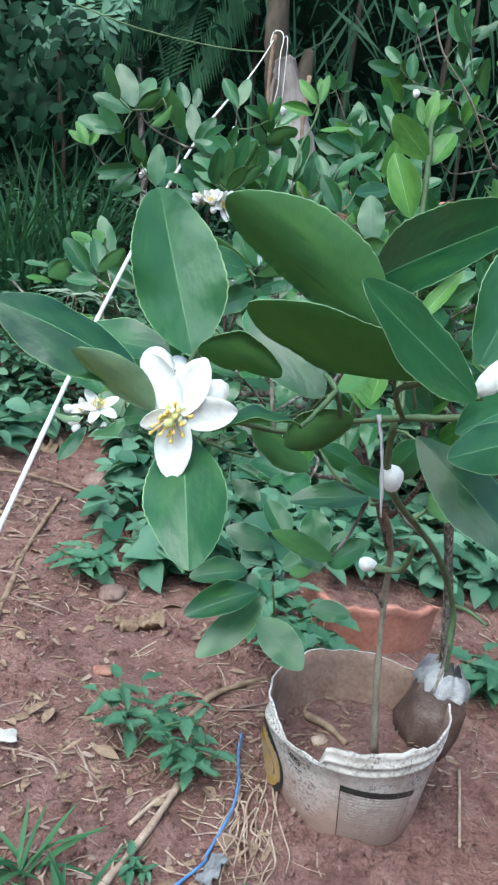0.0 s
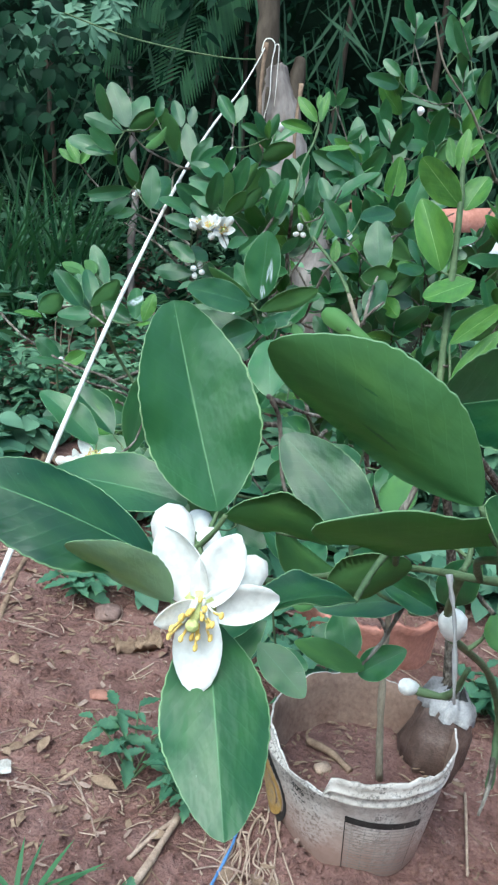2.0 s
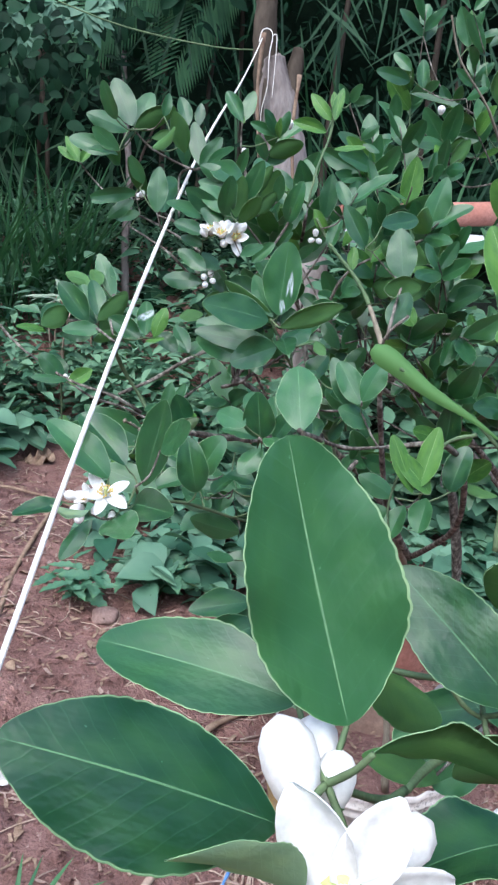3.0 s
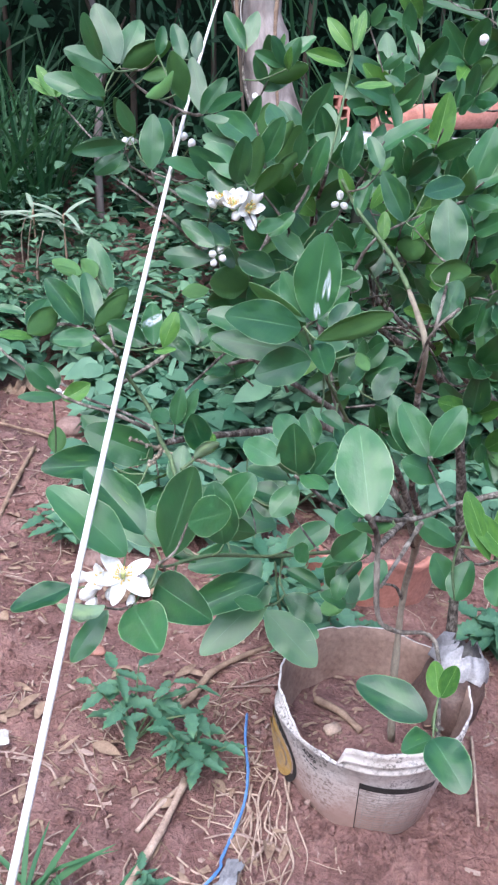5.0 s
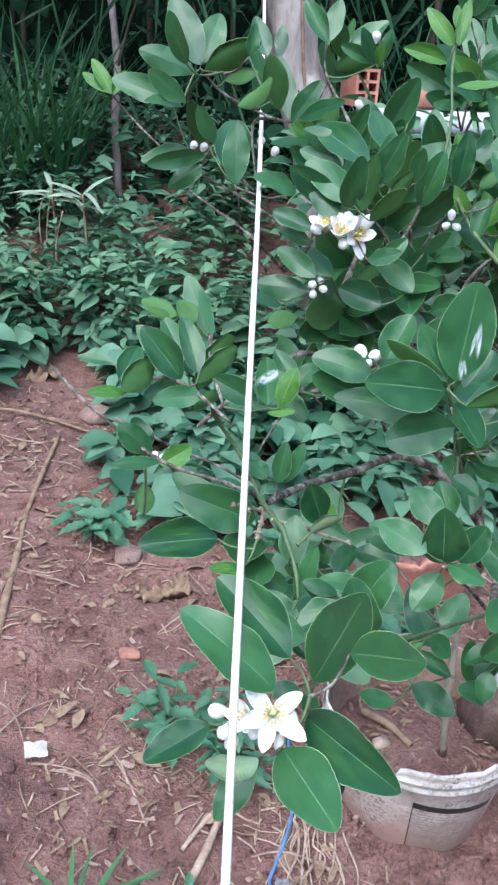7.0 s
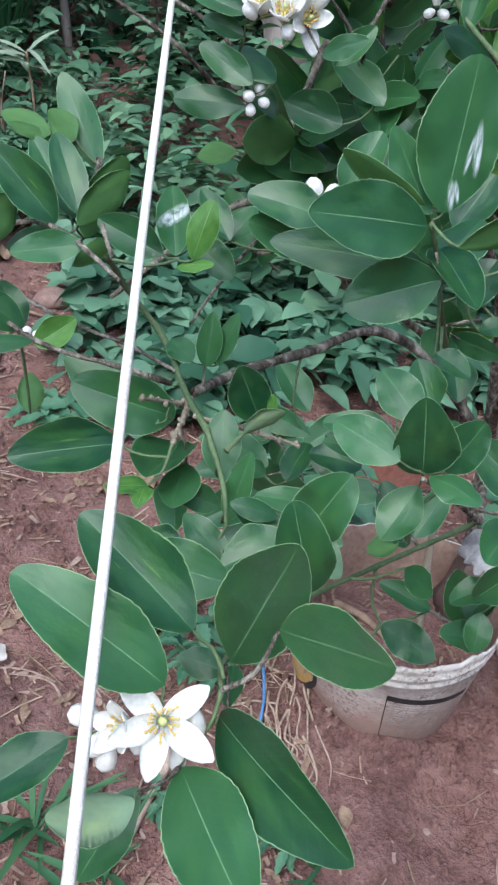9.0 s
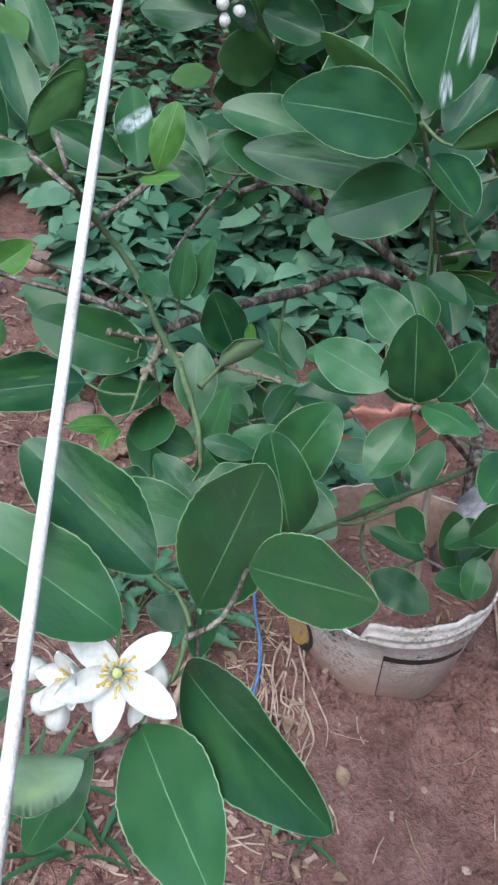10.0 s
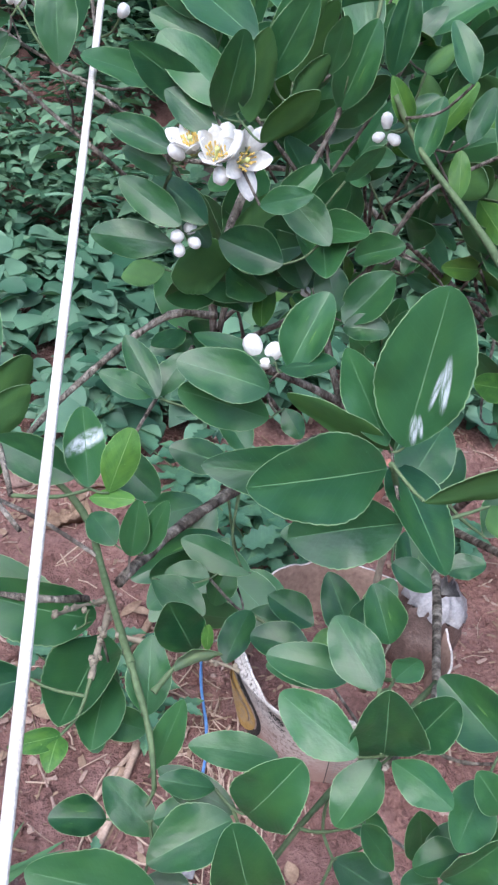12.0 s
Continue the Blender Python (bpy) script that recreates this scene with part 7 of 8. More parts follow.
def small_blade(seed, mat, tooth=0.0, wide=0.5):
    """A unit weed leaf, one long, with toothed edges."""
    rng = random.Random(seed)
    bm = bmesh.new()
    rows = 9
    grid = []
    for j in range(rows + 1):
        v = j / rows
        half = wide * 0.5 * (math.sin(math.pi * min(1, 0.04 + 0.96 * v ** 0.8)) ** 0.8 if v < 1 else 0) * (1 + tooth * (1 if j % 2 else -1)) + 0.01
        grid.append([bm.verts.new((u * half, v, abs(u) * half * 0.35 - 0.28 * v * v + 0.03 * math.sin(7 * v + seed))) for u in (-1, -0.5, 0, 0.5, 1)])
    for a, b in zip(grid, grid[1:]):
        for i in range(4):
            bm.faces.new((a[i], a[i + 1], b[i + 1], b[i]))
    return mesh_of("leaf", bm, mat)


BLADES = [small_blade(k, WEED_LEAF, 0.20, 0.36 + 0.06 * k) for k in range(3)]


def weed(label, at, stems, height, leaf, seed):
    rng = random.Random(seed)
    w = thing("weed", label, "weed", on_ground(*at))
    for k in range(stems):
        a = 2 * math.pi * k / stems + rng.uniform(-0.5, 0.5)
        lean = rng.uniform(0.3, 1.15) * height
        tip = Vector((math.cos(a) * lean, math.sin(a) * lean, height * rng.uniform(0.7, 1.2)))
        knee = tip * 0.5 + Vector((0, 0, height * 0.12))
        bm = bmesh.new()
        tube(bm, [(0, 0, -0.01), knee, tip], (0.0022, 0.0014), 6)
        part("stem", bm, GREEN_TWIG, w)
        for j in range(6):
            v = 0.35 + 0.65 * j / 5
            b = knee * v * 2 if v < 0.5 else knee.lerp(tip, v * 2 - 1)
            aa = a + j * 2.4 + rng.uniform(-0.4, 0.4)
            s = leaf * rng.uniform(0.6, 1.2)
            d = Vector((math.cos(aa), math.sin(aa), rng.uniform(-0.1, 0.4)))
            o = part("leaf", BLADES[rng.randrange(3)], WEED_LEAF, w)
            o.matrix_basis = Matrix.Translation(b) @ d.to_track_quat("Y", "Z").to_matrix().to_4x4() @ pose(0, 0, 0, 0, rng.uniform(-25, 25), 0) @ Matrix.Scale(s, 4)


weed("bushy green weed with toothed leaves on bare soil", (-0.04, 1.40), 7, 0.11, 0.050, 2)
weed("small green weed beside a dead stick", (0.075, 1.345), 6, 0.08, 0.046, 3)
weed("green weed at the edge of the path", (-0.30, 2.02), 6, 0.08, 0.07, 4)
weed("green weed beside the lime tree", (-0.12, 2.10), 6, 0.10, 0.075, 5)
weed("leafy green weed behind the bucket", (0.16, 1.95), 7, 0.11, 0.08, 6)
weed("tiny seedling in the bucket soil", (0.345, 1.32), 1, 0.03, 0.02, 7)
weed("tiny green seedling on bare soil", (0.03, 1.10), 3, 0.02, 0.03, 8)
weed("small weed in front of the bucket", (0.20, 1.06), 4, 0.03, 0.035, 10)
weed("broad green weed by the clay pot", (0.25, 1.83), 6, 0.11, 0.08, 11)
weed("bushy green weed before the clay pot", (0.31, 1.70), 7, 0.13, 0.075, 14)
weed("creeping weed beside the clay pot", (0.72, 1.82), 7, 0.08, 0.07, 12)


def grass_tuft(label, at, blades, length, seed, spread=0.6):
    rng = random.Random(seed)
    verts, faces = [], []
    for k in range(blades):
        a = rng.uniform(0, 2 * math.pi)
        d = Vector((math.cos(a) * spread, math.sin(a) * spread, rng.uniform(0.5, 1.1)))
        add_leaf(verts, faces, on_ground(at[0] + rng.uniform(-0.02, 0.02), at[1] + rng.uniform(-0.02, 0.02), -0.005), d, (rng.uniform(-0.3, 0.3), rng.uniform(-0.3, 0.3), 1), length * rng.uniform(0.6, 1.2), rng.uniform(0.006, 0.012), rng.uniform(0.2, 0.6), 0.4)
    me = bpy.data.meshes.new("grass_tuft")
    me.from_pydata(verts, [], faces)
    me.materials.append(GRASS)
    me.shade_smooth()
    tagged(new("grass_tuft", me), label, "grass")


grass_tuft("tuft of long green grass on the soil", (-0.14, 1.06), 18, 0.13, 1)
grass_tuft("thin tuft of green grass", (-0.05, 0.99), 12, 0.11, 2)
grass_tuft("small tuft of grass by the bucket", (0.24, 1.03), 7, 0.07, 3)


def litter():
    """Straw, roots, clods and chips on the soil."""
    rng = random.Random(9)
    for name, label, mat, count, lo, hi, rad in (("straw", "dry straw and thin twigs strewn on the soil", STRAW, 950, 0.008, 0.075, 0.0014), ("dead_twigs", "dark dead twigs and rootlets on the soil", DEAD_WOOD, 480, 0.015, 0.10, 0.0013)):
        verts, faces = [], []
        for _ in range(count):
            x, y = rng.uniform(-1.0, 1.1), 0.85 + 2.1 * rng.random() ** 1.3
            if rng.random() < 0.16:
                x, y = rng.gauss(0.20, 0.13), rng.gauss(1.35, 0.17)
            if (x - 0.377) ** 2 + (y - 1.358) ** 2 < 0.026 or (x > 0.24 and y < 1.5 and rng.random() < 0.7):
                continue
            a, ln, r = rng.uniform(0, math.pi), rng.uniform(lo, hi), rad * rng.uniform(0.5, 1.6)
            kink = rng.uniform(-0.09, 0.09)
            i0 = len(verts)
            for s, dk in ((-0.5, 0), (0, kink), (0.5, 0)):
                px, py = x + math.cos(a) * ln * s - math.sin(a) * ln * dk, y + math.sin(a) * ln * s + math.cos(a) * ln * dk
                c = on_ground(px, py, r * 0.8 + (0.003 if s else 0.006) * rng.random())
                for ox, oz in ((-1, 0), (0, 1), (1, 0), (0, -1)):
                    verts.append(c + Vector((-math.sin(a) * ox * r, math.cos(a) * ox * r, oz * r)))
            for j in range(2):
                for k in range(4):
                    b = i0 + j * 4
                    faces.append((b + k, b + (k + 1) % 4, b + 4 + (k + 1) % 4, b + 4 + k))
        stuff(name, label, "straw", verts, faces, mat)
    for name, label, mat, count, size in (("clods", "small clods of red soil", SOIL, 5200, 0.009), ("chips", "small chips and bits of dry leaf", CHIP, 700, 0.006)):
        verts, faces = [], []
        for _ in range(count):
            x, y = rng.uniform(-1.0, 1.2), 0.85 + 2.0 * rng.random() ** 1.2
            if name == "clods" and _ % 12 == 0:
                a, r = rng.uniform(0, 2 * math.pi), rng.gauss(0.152, 0.012)
                x, y = 0.377 + r * math.cos(a), 1.358 + r * math.sin(a)
            if (x - 0.377) ** 2 + (y - 1.358) ** 2 < 0.018:
                continue
            s = size * rng.uniform(0.35, 1.5)
            flat = 0.6 if name == "clods" else 0.18
            i0 = len(verts)
            c = on_ground(x, y, s * flat * 0.3)
            ang = rng.uniform(0, 3)
            for k in range(6):
                a = ang + k * math.pi / 3
                verts.append(c + Vector((math.cos(a) * s * rng.uniform(0.7, 1.2), math.sin(a) * s * rng.uniform(0.5, 1.0), -s * flat * 0.5)))
            for k in range(4):
                a = ang + k * math.pi / 2
                verts.append(c + Vector((math.cos(a) * s * 0.55, math.sin(a) * s * 0.5, s * flat * rng.uniform(0.5, 1))))
            faces += [tuple(i0 + 6 + k for k in range(4))] + [(i0 + k, i0 + (k + 1) % 6, i0 + 6 + min(3, (k + 1) * 4 // 6) % 4, i0 + 6 + k * 4 // 6) if (k * 4 // 6) != (((k + 1) * 4 // 6) % 4) else (i0 + k, i0 + (k + 1) % 6, i0 + 6 + k * 4 // 6) for k in range(6)]
        stuff(name, label, "soil", verts, faces, mat, False)


def splinters(name, label, mat, count, seed):
    """Flat bits of bark and dry leaf that lie about in drifts."""
    rng = random.Random(seed)
    verts, faces, n = [], [], 0
    while n < count:
        x, y = rng.uniform(-1.0, 1.0), 0.85 + 2.1 * rng.random() ** 1.2
        if noise.noise((x * 4, y * 4, seed)) < rng.uniform(-0.45, 0.3) or (x - 0.377) ** 2 + (y - 1.358) ** 2 < 0.027 or (x > 0.24 and y < 1.5 and rng.random() < 0.8):
            continue
        n += 1
        ln = 0.004 + 0.026 * rng.random() ** 2.0
        w, a, th = ln * rng.uniform(0.18, 0.5), rng.uniform(0, math.pi), 0.0012
        tilt, curl = rng.uniform(-0.25, 0.25), rng.uniform(0, 0.25) * ln
        c = on_ground(x, y, 0.002 + abs(tilt) * ln * 0.4)
        d, s = Vector((math.cos(a), math.sin(a), tilt)), Vector((-math.sin(a), math.cos(a), rng.uniform(-0.3, 0.3)))
        i0 = len(verts)
        for v, h in ((-0.5, rng.uniform(0.1, 1)), (-0.2, rng.uniform(0.5, 1)), (0.25, rng.uniform(0.5, 1)), (0.5, rng.uniform(0.1, 1))):
            for u, up in ((-1, 0), (1, 0), (1, th), (-1, th)):
                verts.append(c + d * (v * ln) + s * (u * h * w * 0.5 * rng.uniform(0.8, 1.2)) + Vector((0, 0, up + curl * v * v)))
        for j in range(3):
            for k in range(4):
                faces.append((i0 + j * 4 + k, i0 + j * 4 + (k + 1) % 4, i0 + j * 4 + 4 + (k + 1) % 4, i0 + j * 4 + 4 + k))
        faces += [(i0 + 3, i0 + 2, i0 + 1, i0), (i0 + 12, i0 + 13, i0 + 14, i0 + 15)]
    stuff(name, label, "litter", verts, faces, mat, False)


def larger_litter():
    """Longer dead twigs and curled dry leaves that lie on the bare soil."""
    rng = random.Random(61)
    verts, faces = [], []
    n = 0
    while n < 130:
        x, y = rng.uniform(-0.75, 0.30), rng.uniform(0.95, 2.55)
        if in_cover(x, y) or (x - 0.377) ** 2 + (y - 1.358) ** 2 < 0.04:
            continue
        n += 1
        a = rng.uniform(0, 2 * math.pi)
        add_leaf(verts, faces, on_ground(x, y, 0.003), (math.cos(a), math.sin(a), rng.uniform(0.0, 0.25)), (rng.uniform(-0.5, 0.5), rng.uniform(-0.5, 0.5), 1), rng.uniform(0.02, 0.055), rng.uniform(0.008, 0.024), rng.uniform(-0.1, 0.3), rng.uniform(0.3, 0.9))
    stuff("dry_leaves", "curled brown dry leaves strewn on the soil", "litter", verts, faces, DEAD_WOOD)
    bm = bmesh.new()
    n = 0
    while n < 46:
        x, y = rng.uniform(-0.75, 0.32), rng.uniform(0.95, 2.5)
        if in_cover(x, y):
            continue
        n += 1
        a, ln = rng.uniform(0, math.pi), rng.uniform(0.07, 0.20)
        bend = rng.uniform(-0.25, 0.25)
        pts = [on_ground(x + math.cos(a + bend * k) * ln * k / 3, y + math.sin(a + bend * k) * ln * k / 3, 0.004 + 0.004 * rng.random()) for k in range(4)]
        tube(bm, pts, (rng.uniform(0.0016, 0.004), 0.0012), 6, 0, 0.2, n)
    tagged(new("twigs", mesh_of("twigs", bm, CHIP)), "grey-brown dead twigs lying about on the soil", "twig", kind="stuff")


litter()
larger_litter()
in_bucket()
splinters("bark_chips", "brown bark chips and dry leaf bits on the soil", DEAD_WOOD, 2200, 5)
splinters("pale_chips", "pale dry splinters strewn over the soil", CHIP, 1300, 6)


def roots():
    rng = random.Random(12)
    bm = bmesh.new()
    for k in range(16):
        x, y = rng.uniform(0.17, 0.26), rng.uniform(1.22, 1.40)
        pts = []
        for j in range(5):
            pts.append(on_ground(x, y, 0.004 + 0.004 * rng.random()))
            x += rng.uniform(-0.018, 0.02)
            y -= rng.uniform(0.02, 0.055)
        tube(bm, pts, (rng.uniform(0.0016, 0.003), 0.0008), 6, 0, 0.1, k)
    tagged(new("roots", mesh_of("roots", bm, STRAW)), "pale exposed roots beside the bucket", "root", kind="stuff")


roots()


# ---- the bank behind: tree, bricks, hedge ----
def build_tree():
    tree = thing("tree", "pale weathered tree trunk with peeling bark and a darker upper limb", "tree", (0.29, 3.62, ground_z(0.29, 3.62)))
    base = tree.location

    def knobbly(bm, amount, seed):
        for v in bm.verts:
            p = v.co * 9 + Vector((seed, 0, 0))
            v.co += Vector((noise.noise(p), noise.noise(p + Vector((7, 3, 1))), 0)) * amount

    def stem(name, pts, radii, mat, seed, amount, label=""):
        bm = bmesh.new()
        tube(bm, [Vector(p) - base for p in pts], radii, 26, 0, 0.07, seed)
        for v in bm.verts:
            high = (v.co.z + base.z - 1.46) / 0.2
            if name == "trunk" and high > 0:
                v.co.x += (0.03 - base.x - v.co.x) * min(0.75, high * 0.75)
                v.co.z += 0.014 * noise.noise(Vector((v.co.x * 24, v.co.y * 24, 3)))
        knobbly(bm, amount, seed)
        return part(name, bm, mat, tree, label)
    stem("trunk", ((0.30, 3.62, -0.1), (0.28, 3.64, 0.30), (0.250, 3.655, 0.68), (0.205, 3.66, 0.90), (0.115, 3.67, 1.14), (0.068, 3.68, 1.34), (0.050, 3.69, 1.52), (0.040, 3.70, 1.60)), (0.098, 0.092), TRUNK, 3, 0.016)
    stem("limb", ((0.052, 3.67, 1.30), (0.012, 3.69, 1.52), (-0.008, 3.70, 1.68), (-0.018, 3.72, 1.86), (-0.03, 3.76, 2.3), (-0.05, 3.82, 3.0)), (0.062, 0.034), LIMB, 5, 0.010, "dark upright limb")
    stem("limb", ((0.085, 3.70, 1.45), (0.115, 3.72, 1.58), (0.125, 3.74, 1.66)), (0.050, 0.020), LIMB, 9, 0.008, "broken dark stub of a limb")
    for k, (x, z) in enumerate(((-0.02, 1.46), (0.0, 1.30), (0.13, 1.32))):
        bm = bmesh.new()
        tube(bm, [Vector((x + 0.01, 3.575, z + 0.22)) - base, Vector((x, 3.565, z)) - base, Vector((x + 0.035, 3.57, z - 0.32)) - base], (0.009, 0.005), 7, 0, 0.15, k)
        part("vine", bm, LIMB if k % 2 else DEAD_WOOD, tree, "thin vine clinging to the bark")


build_tree()


def build_sapling():
    base = Vector((-0.69, 4.42, ground_z(-0.69, 4.42) - 0.02))
    sapling = thing("sapling", "slim pale leaning stem of a young tree before the hedge", "tree", base)
    bm = bmesh.new()
    tube(bm, [Vector(p) - base for p in ((-0.69, 4.42, base.z), (-0.70, 4.45, 0.4), (-0.723, 4.49, 0.80), (-0.738, 4.65, 1.09), (-0.82, 4.88, 1.49), (-0.88, 5.08, 1.82))], (0.024, 0.014), 12, 0, 0.12, 8)
    part("stem", bm, TRUNK, sapling)
    for k, (a, b) in enumerate((((-0.735, 4.62, 1.05), (-0.62, 4.72, 1.42)), ((-0.80, 4.84, 1.40), (-0.98, 4.86, 1.75)))):
        bm = bmesh.new()
        tube(bm, [Vector(a) - base, (Vector(a) + Vector(b)) / 2 + Vector((0, 0, 0.03)) - base, Vector(b) - base], (0.009, 0.005), 8, 0, 0.12, k)
        part("limb", bm, LIMB, sapling)


build_sapling()


def hollow_brick(at, turn):
    bm = bmesh.new()
    w, h, d, wall = 0.09, 0.13, 0.095, 0.010
    for x in (-w / 2, w / 2 - wall):
        box(bm, (x, -d, 0), (x + wall, d, h))
    for z in (0, h / 3, 2 * h / 3 - wall / 2, h - wall):
        box(bm, (-w / 2 + wall, -d, z), (w / 2 - wall, d, z + wall))
    box(bm, (-wall / 2, -d, wall), (wall / 2, d, h - wall))
    ob = new("hollow_brick", mesh_of("hollow_brick", bm, CLAY, smooth=False))
    ob.matrix_world = pose(*at, *turn)
    tagged(ob, "orange hollow clay brick on a concrete slab", "brick")


def build_slab():
    slab = thing("washing_slab", "low grey concrete slab with whitish top on a dark wall", "slab", (0.80, 3.62, 0.115))
    bm = bmesh.new()
    box(bm, (-0.42, -0.25, 0.80), (0.75, 0.25, 0.87), bevel=0.008)
    part("slab", bm, CONCRETE, slab)
    # Support added under the slab, near-black so it drops back behind the leaves.
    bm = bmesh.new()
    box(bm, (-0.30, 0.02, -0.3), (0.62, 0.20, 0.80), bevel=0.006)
    part("base", bm, surface("dark_wall", [(0.3, (0.018, 0.024, 0.016)), (0.7, (0.06, 0.065, 0.05))], 5, 0.9, 0.1), slab, "dark wall added under the slab")
    for k, (x, y, tz) in enumerate(((0.372, 3.72, 14),)):
        hollow_brick((x, y, 0.985), (0, 0, tz))
    for k, (x0, x1, z, r) in enumerate(((0.535, 0.70, 1.070, 0.042), (0.615, 1.05, 1.082, 0.050))):
        bm = bmesh.new()
        rings = lathe(bm, [(r, 0), (r * 1.02, (x1 - x0) * 0.5), (r, x1 - x0), (r - 0.01, x1 - x0), (r - 0.01, 0), (r, 0)], 28)
        ob = new("clay_pipe", mesh_of("clay_pipe", bm, CLAY))
        ob.matrix_world = pose(x0, 3.66 + 0.10 * k, z - 0.04, 0, 88 - 3 * k, 6)
        tagged(ob, "orange clay pipe lying on a concrete slab", "pipe", "clay pipes on the slab")


build_slab()


def hedge():
    """Thick growth that closes the place behind, its shade put into a near-black leaf colour."""
    rng = random.Random(21)
    verts, faces = [], []
    n = 0
    while n < 21000:
        x, z = rng.uniform(-4.2, 4.2), rng.uniform(0.2, 4.2)
        if noise.noise((x * 1.7, z * 1.7, 3)) + 0.5 * noise.noise((x * 5, z * 5, 7)) < rng.uniform(-0.95, 0.05):
            continue
        n += 1
        y = 4.5 + 1.3 * rng.random() + 0.3 * math.sin(x * 2.1) - 0.25 * max(0, abs(x) - 1.5)
        if -1.6 < x < -0.62 and z < 1.35 and y < 4.9:
            continue
        a = rng.uniform(0, 2 * math.pi)
        big = noise.noise((x * 0.9, z * 0.9, 11)) > 0.05
        s = rng.uniform(0.07, 0.14) if big else rng.uniform(0.035, 0.085)
        add_leaf(verts, faces, (x, y, z), (math.cos(a), rng.uniform(-0.7, 0.2), math.sin(a) - 0.45), (rng.uniform(-0.6, 0.6), -1, rng.uniform(0.1, 1.1)), s, s * (rng.uniform(0.4, 0.65) if big else rng.uniform(0.2, 0.4)), 0.3, 0.3)
    stuff("hedge", "tangled hedge behind the garden, its leaves toned dark as shade", "hedge", verts, faces, DARK_WEED)
    verts, faces = [], []
    for k in range(220):
        left = k % 5
        x = (-1.22, -1.08, -0.97, -1.34)[k // 5 % 4] + rng.gauss(0, 0.035) if left else rng.uniform(0.25, 1.0)
        y = (4.1, 4.25, 4.3, 4.15)[k // 5 % 4] + rng.gauss(0, 0.05) if left else rng.uniform(4.0, 4.5)
        a = rng.uniform(0, 2 * math.pi)
        lean = rng.uniform(0.05, 0.55) if left else rng.uniform(0.1, 0.5)
        add_leaf(verts, faces, (x, y, ground_z(x, y)), (lean * math.cos(a), lean * math.sin(a), 1), (-math.cos(a), -math.sin(a), 0.35), rng.uniform(0.55, 1.0) if left else rng.uniform(0.7, 1.8), rng.uniform(0.010, 0.024), rng.uniform(0.08, 0.55) if left else rng.uniform(0.1, 0.4), 0.4)
    stuff("reeds", "arching long grass and reeds in the shade", "grass", verts, faces, GRASS)
    verts, faces = [], []
    for root, tip in (((-0.30, 4.65, 2.25), (-0.95, 4.6, 1.78)), ((-0.15, 4.75, 2.35), (-0.52, 4.65, 1.70))):
        root, tip = Vector(root), Vector(tip)
        d = (tip - root).normalized()
        for k in range(40):
            s = k / 39
            for side in (-1, 1):
                out = Vector((-d.z * side, -0.15, d.x * side)) * 0.8 + d * 0.75 + Vector((0, 0, -0.25))
                add_leaf(verts, faces, root.lerp(tip, s) + Vector((0, 0, 0.12 * math.sin(math.pi * s))), out, (0, -1, 0.5), 0.30 * (0.35 + 0.65 * math.sin(math.pi * (0.1 + 0.75 * s))), 0.016, 0.15, 0.4)
    stuff("palm_frond", "palm fronds hanging in front of the hedge", "palm", verts, faces, GRASS)
    verts, faces = [], []
    for k in range(300):
        x, y, z = rng.uniform(-2.0, -0.78), rng.uniform(3.6, 4.2), rng.uniform(1.32, 1.80)
        a = rng.uniform(0, 2 * math.pi)
        s = rng.uniform(0.045, 0.09)
        add_leaf(verts, faces, (x, y, z), (math.cos(a), -0.3, math.sin(a) - 0.4), (0.2, -1, 0.6), s, s * 0.7, 0.3, 0.2)
    stuff("ivy_leaves", "broad leaves of a climbing shrub, toned dark as shade", "shrub", verts, faces, DARK_WEED)
    for x, y, z, size, turn in ((-0.98, 4.05, 1.84, 0.17, 0), (-0.82, 4.0, 1.80, 0.16, 30), (-1.12, 4.1, 1.74, 0.15, -25), (-0.75, 4.1, 1.92, 0.14, 10)):
        verts, faces = [], []
        for k in range(7):
            a = radians(turn - 90 + (k - 3) * 38)
            d = Vector((math.cos(a), -0.25, math.sin(a)))
            add_leaf(verts, faces, (x, y, z), d, (0.1, -1, 0.5), size * (1 - 0.09 * abs(k - 3)), size * 0.30, 0.25, 0.2)
            for side in (-1, 1):
                d2 = d + Vector((-d.z, 0, d.x)) * side * 0.7
                add_leaf(verts, faces, Vector((x, y, z)) + d * size * 0.4, d2, (0.1, -1, 0.5), size * 0.34, size * 0.12, 0.2, 0.2)
        me = bpy.data.meshes.new("lobed_leaf")
        me.from_pydata(verts, [], faces)
        me.materials.append(WEED)
        me.shade_smooth()
        tagged(new("lobed_leaf", me), "large lobed pale green leaf hanging over the hedge", "leaf", "lobed leaves over the hedge")
    bm = bmesh.new()
    tube(bm, [(-0.95, 3.95, 1.83), (-0.62, 3.9, 1.73), (-0.23, 3.87, 1.67), (0.0, 3.8, 1.66)], (0.0035, 0.003), 6)
    tagged(new("vine", mesh_of("vine", bm, GREEN_TWIG)), "thin green vine slung across the hedge", "vine")
    verts, faces = [], []
    for k in range(420):
        x, y, z = rng.uniform(-2.2, 2.2), rng.uniform(4.3, 5.0), rng.uniform(0.9, 2.6)
        a = rng.gauss(-math.pi / 2, 0.55)
        add_leaf(verts, faces, (x, y, z), (math.cos(a), -0.2, math.sin(a)), (0.3, -1, 0.4), rng.uniform(0.2, 0.55), rng.uniform(0.008, 0.022), rng.uniform(0, 0.3), 0.3)
    stuff("hanging_blades", "long narrow leaves hanging before the hedge, toned dark as shade", "foliage", verts, faces, DARK_GRASS)
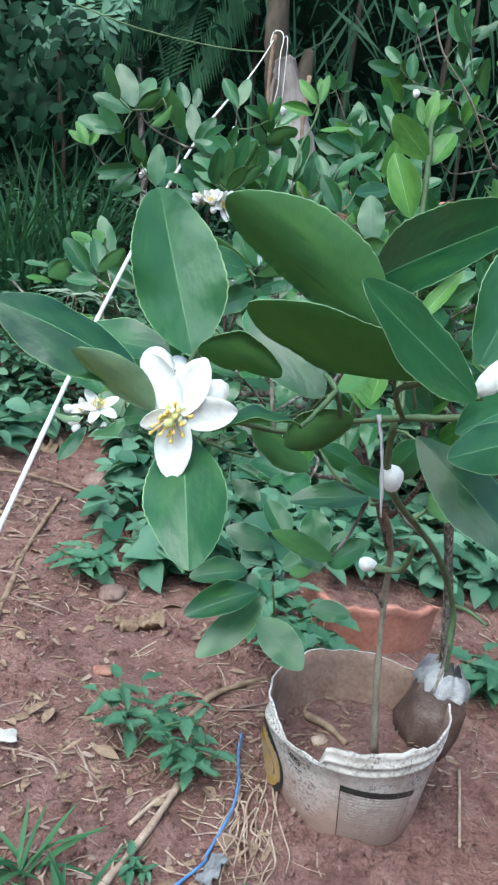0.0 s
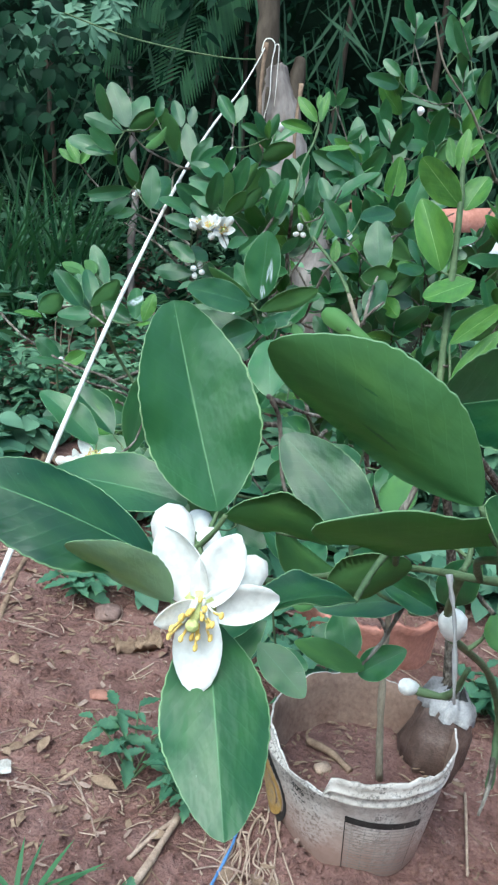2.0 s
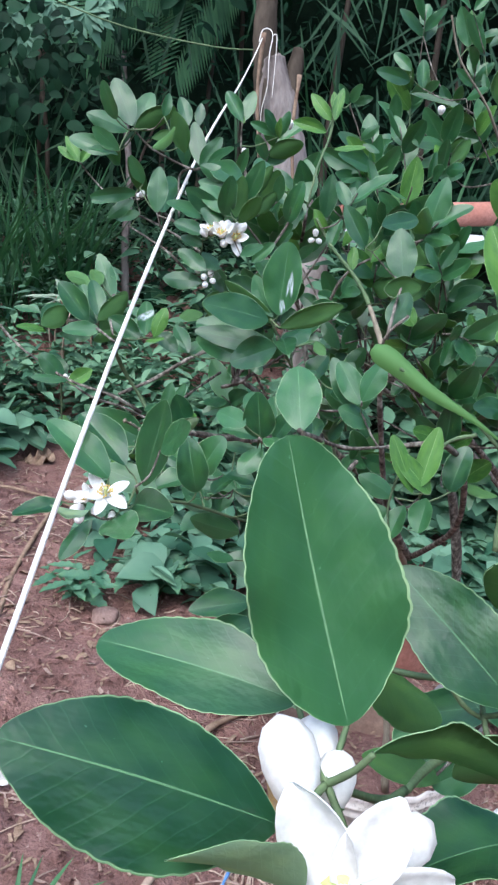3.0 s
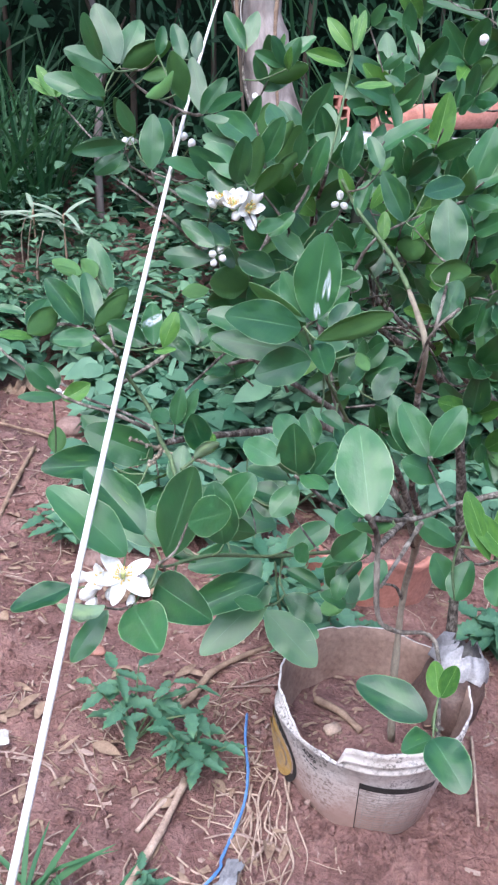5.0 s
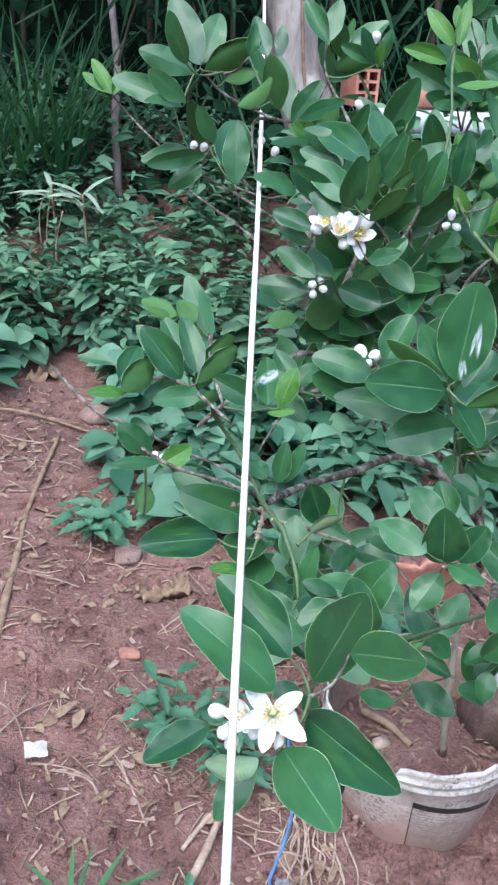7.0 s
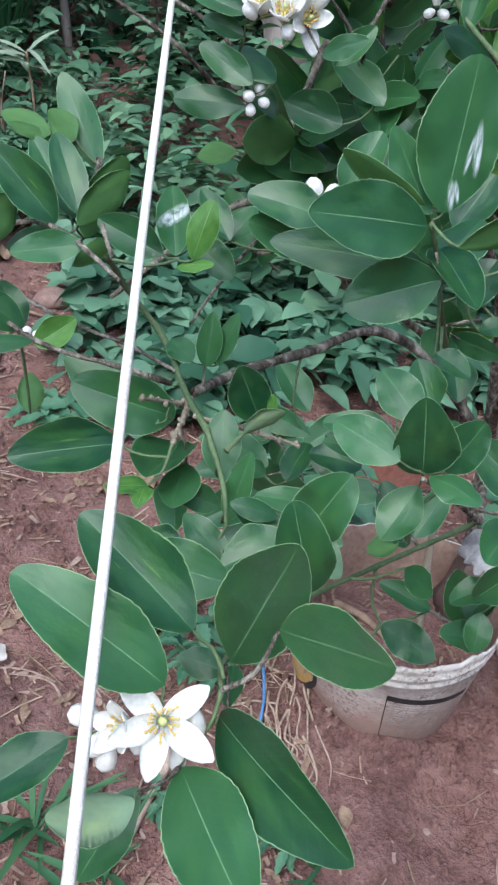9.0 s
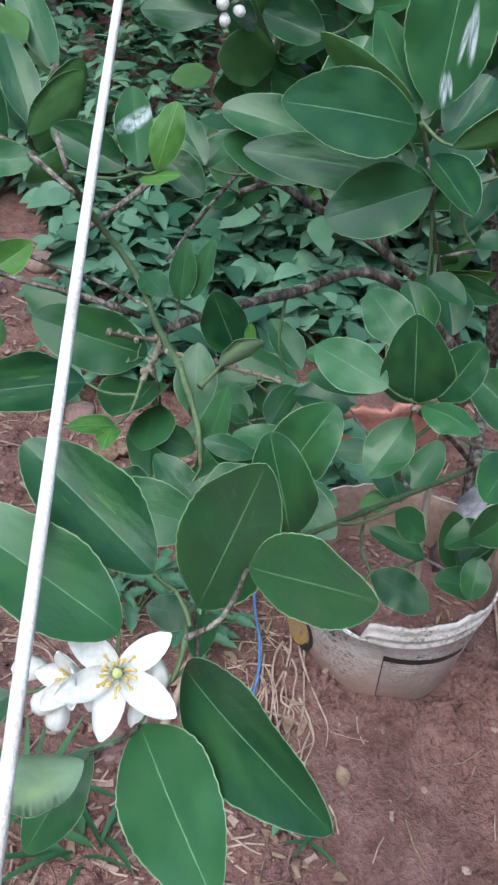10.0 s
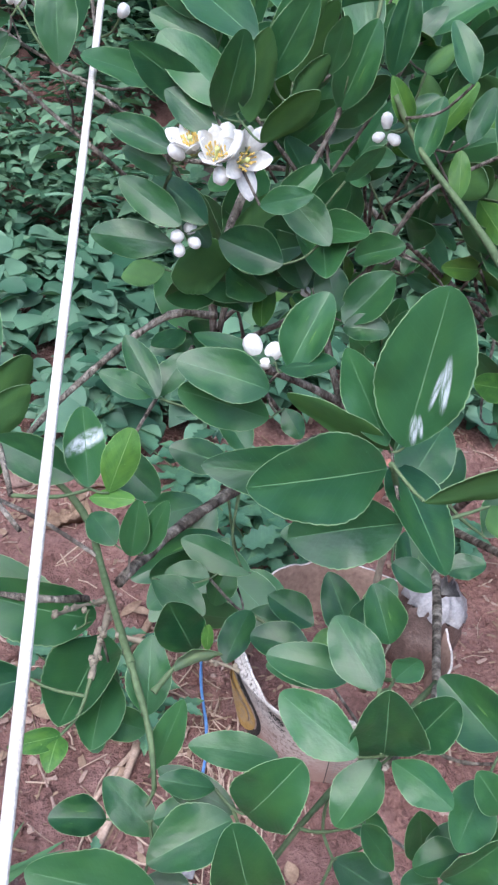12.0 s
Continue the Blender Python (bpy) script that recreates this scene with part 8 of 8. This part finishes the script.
    for k in range(22):
        x, y = rng.uniform(-3, 3), rng.uniform(4.7, 5.2)
        bm = bmesh.new()
        tube(bm, [(x, y, 0.2), (x + rng.uniform(-0.15, 0.15), y, 1.3), (x + rng.uniform(-0.3, 0.3), y, 3.6)], (rng.uniform(0.012, 0.035), 0.008), 7, 0, 0.15, k)
        tagged(new("sapling", mesh_of("sapling", bm, LIMB)), "thin dark stem of a sapling in the hedge", "sapling", "saplings in the hedge")


hedge()


def canopy():
    """Unseen crowns of the wood, added above the hedge to keep it in shade."""
    rng = random.Random(33)
    verts, faces = [], []
    for k in range(2600):
        x, y, z = rng.uniform(-5, 5), rng.uniform(3.7, 6.8), rng.uniform(3.3, 4.4)
        if noise.noise((x * 0.8, y * 0.8, 2)) < -0.25:
            continue
        a, s = rng.uniform(0, 2 * math.pi), rng.uniform(0.18, 0.34)
        add_leaf(verts, faces, (x, y, z), (math.cos(a), math.sin(a), rng.uniform(-0.5, 0.1)), (0, -0.2, 1), s, s * 0.5, 0.2, 0.2)
    stuff("canopy", "unseen leafy crowns added over the hedge to shade it", "canopy", verts, faces, DARK_WEED)


canopy()


def backdrop():
    """The wood that rings the garden: a near-black sheet painted as shade behind the hedge, an unseen ragged line of
    trees on the other sides.
    """
    # Shade behind the hedge, painted as a near-black sheet.
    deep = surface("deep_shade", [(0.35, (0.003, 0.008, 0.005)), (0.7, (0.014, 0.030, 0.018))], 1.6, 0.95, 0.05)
    # Unseen trees at the sides and back, added for the leaves to reflect.
    wood = surface("tree_line", [(0.35, (0.012, 0.028, 0.014)), (0.7, (0.05, 0.09, 0.045))], 1.2, 0.9, 0.1)
    for name, label, mat, a0, a1, low in (("backdrop", "near-black sheet painted as the shade behind the hedge", deep, -0.05, 1.05, 5.5), ("backdrop_2", "unseen ragged line of trees around the garden, added for leaf reflections", wood, 1.05, 1.95, 3.1)):
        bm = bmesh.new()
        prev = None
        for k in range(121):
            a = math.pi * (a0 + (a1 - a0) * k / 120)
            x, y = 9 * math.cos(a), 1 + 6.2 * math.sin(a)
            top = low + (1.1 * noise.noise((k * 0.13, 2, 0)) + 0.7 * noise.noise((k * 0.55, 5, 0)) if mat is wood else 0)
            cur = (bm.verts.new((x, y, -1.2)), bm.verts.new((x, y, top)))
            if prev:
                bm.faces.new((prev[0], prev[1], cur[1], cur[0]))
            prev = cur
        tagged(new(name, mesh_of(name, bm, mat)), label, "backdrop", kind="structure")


backdrop()
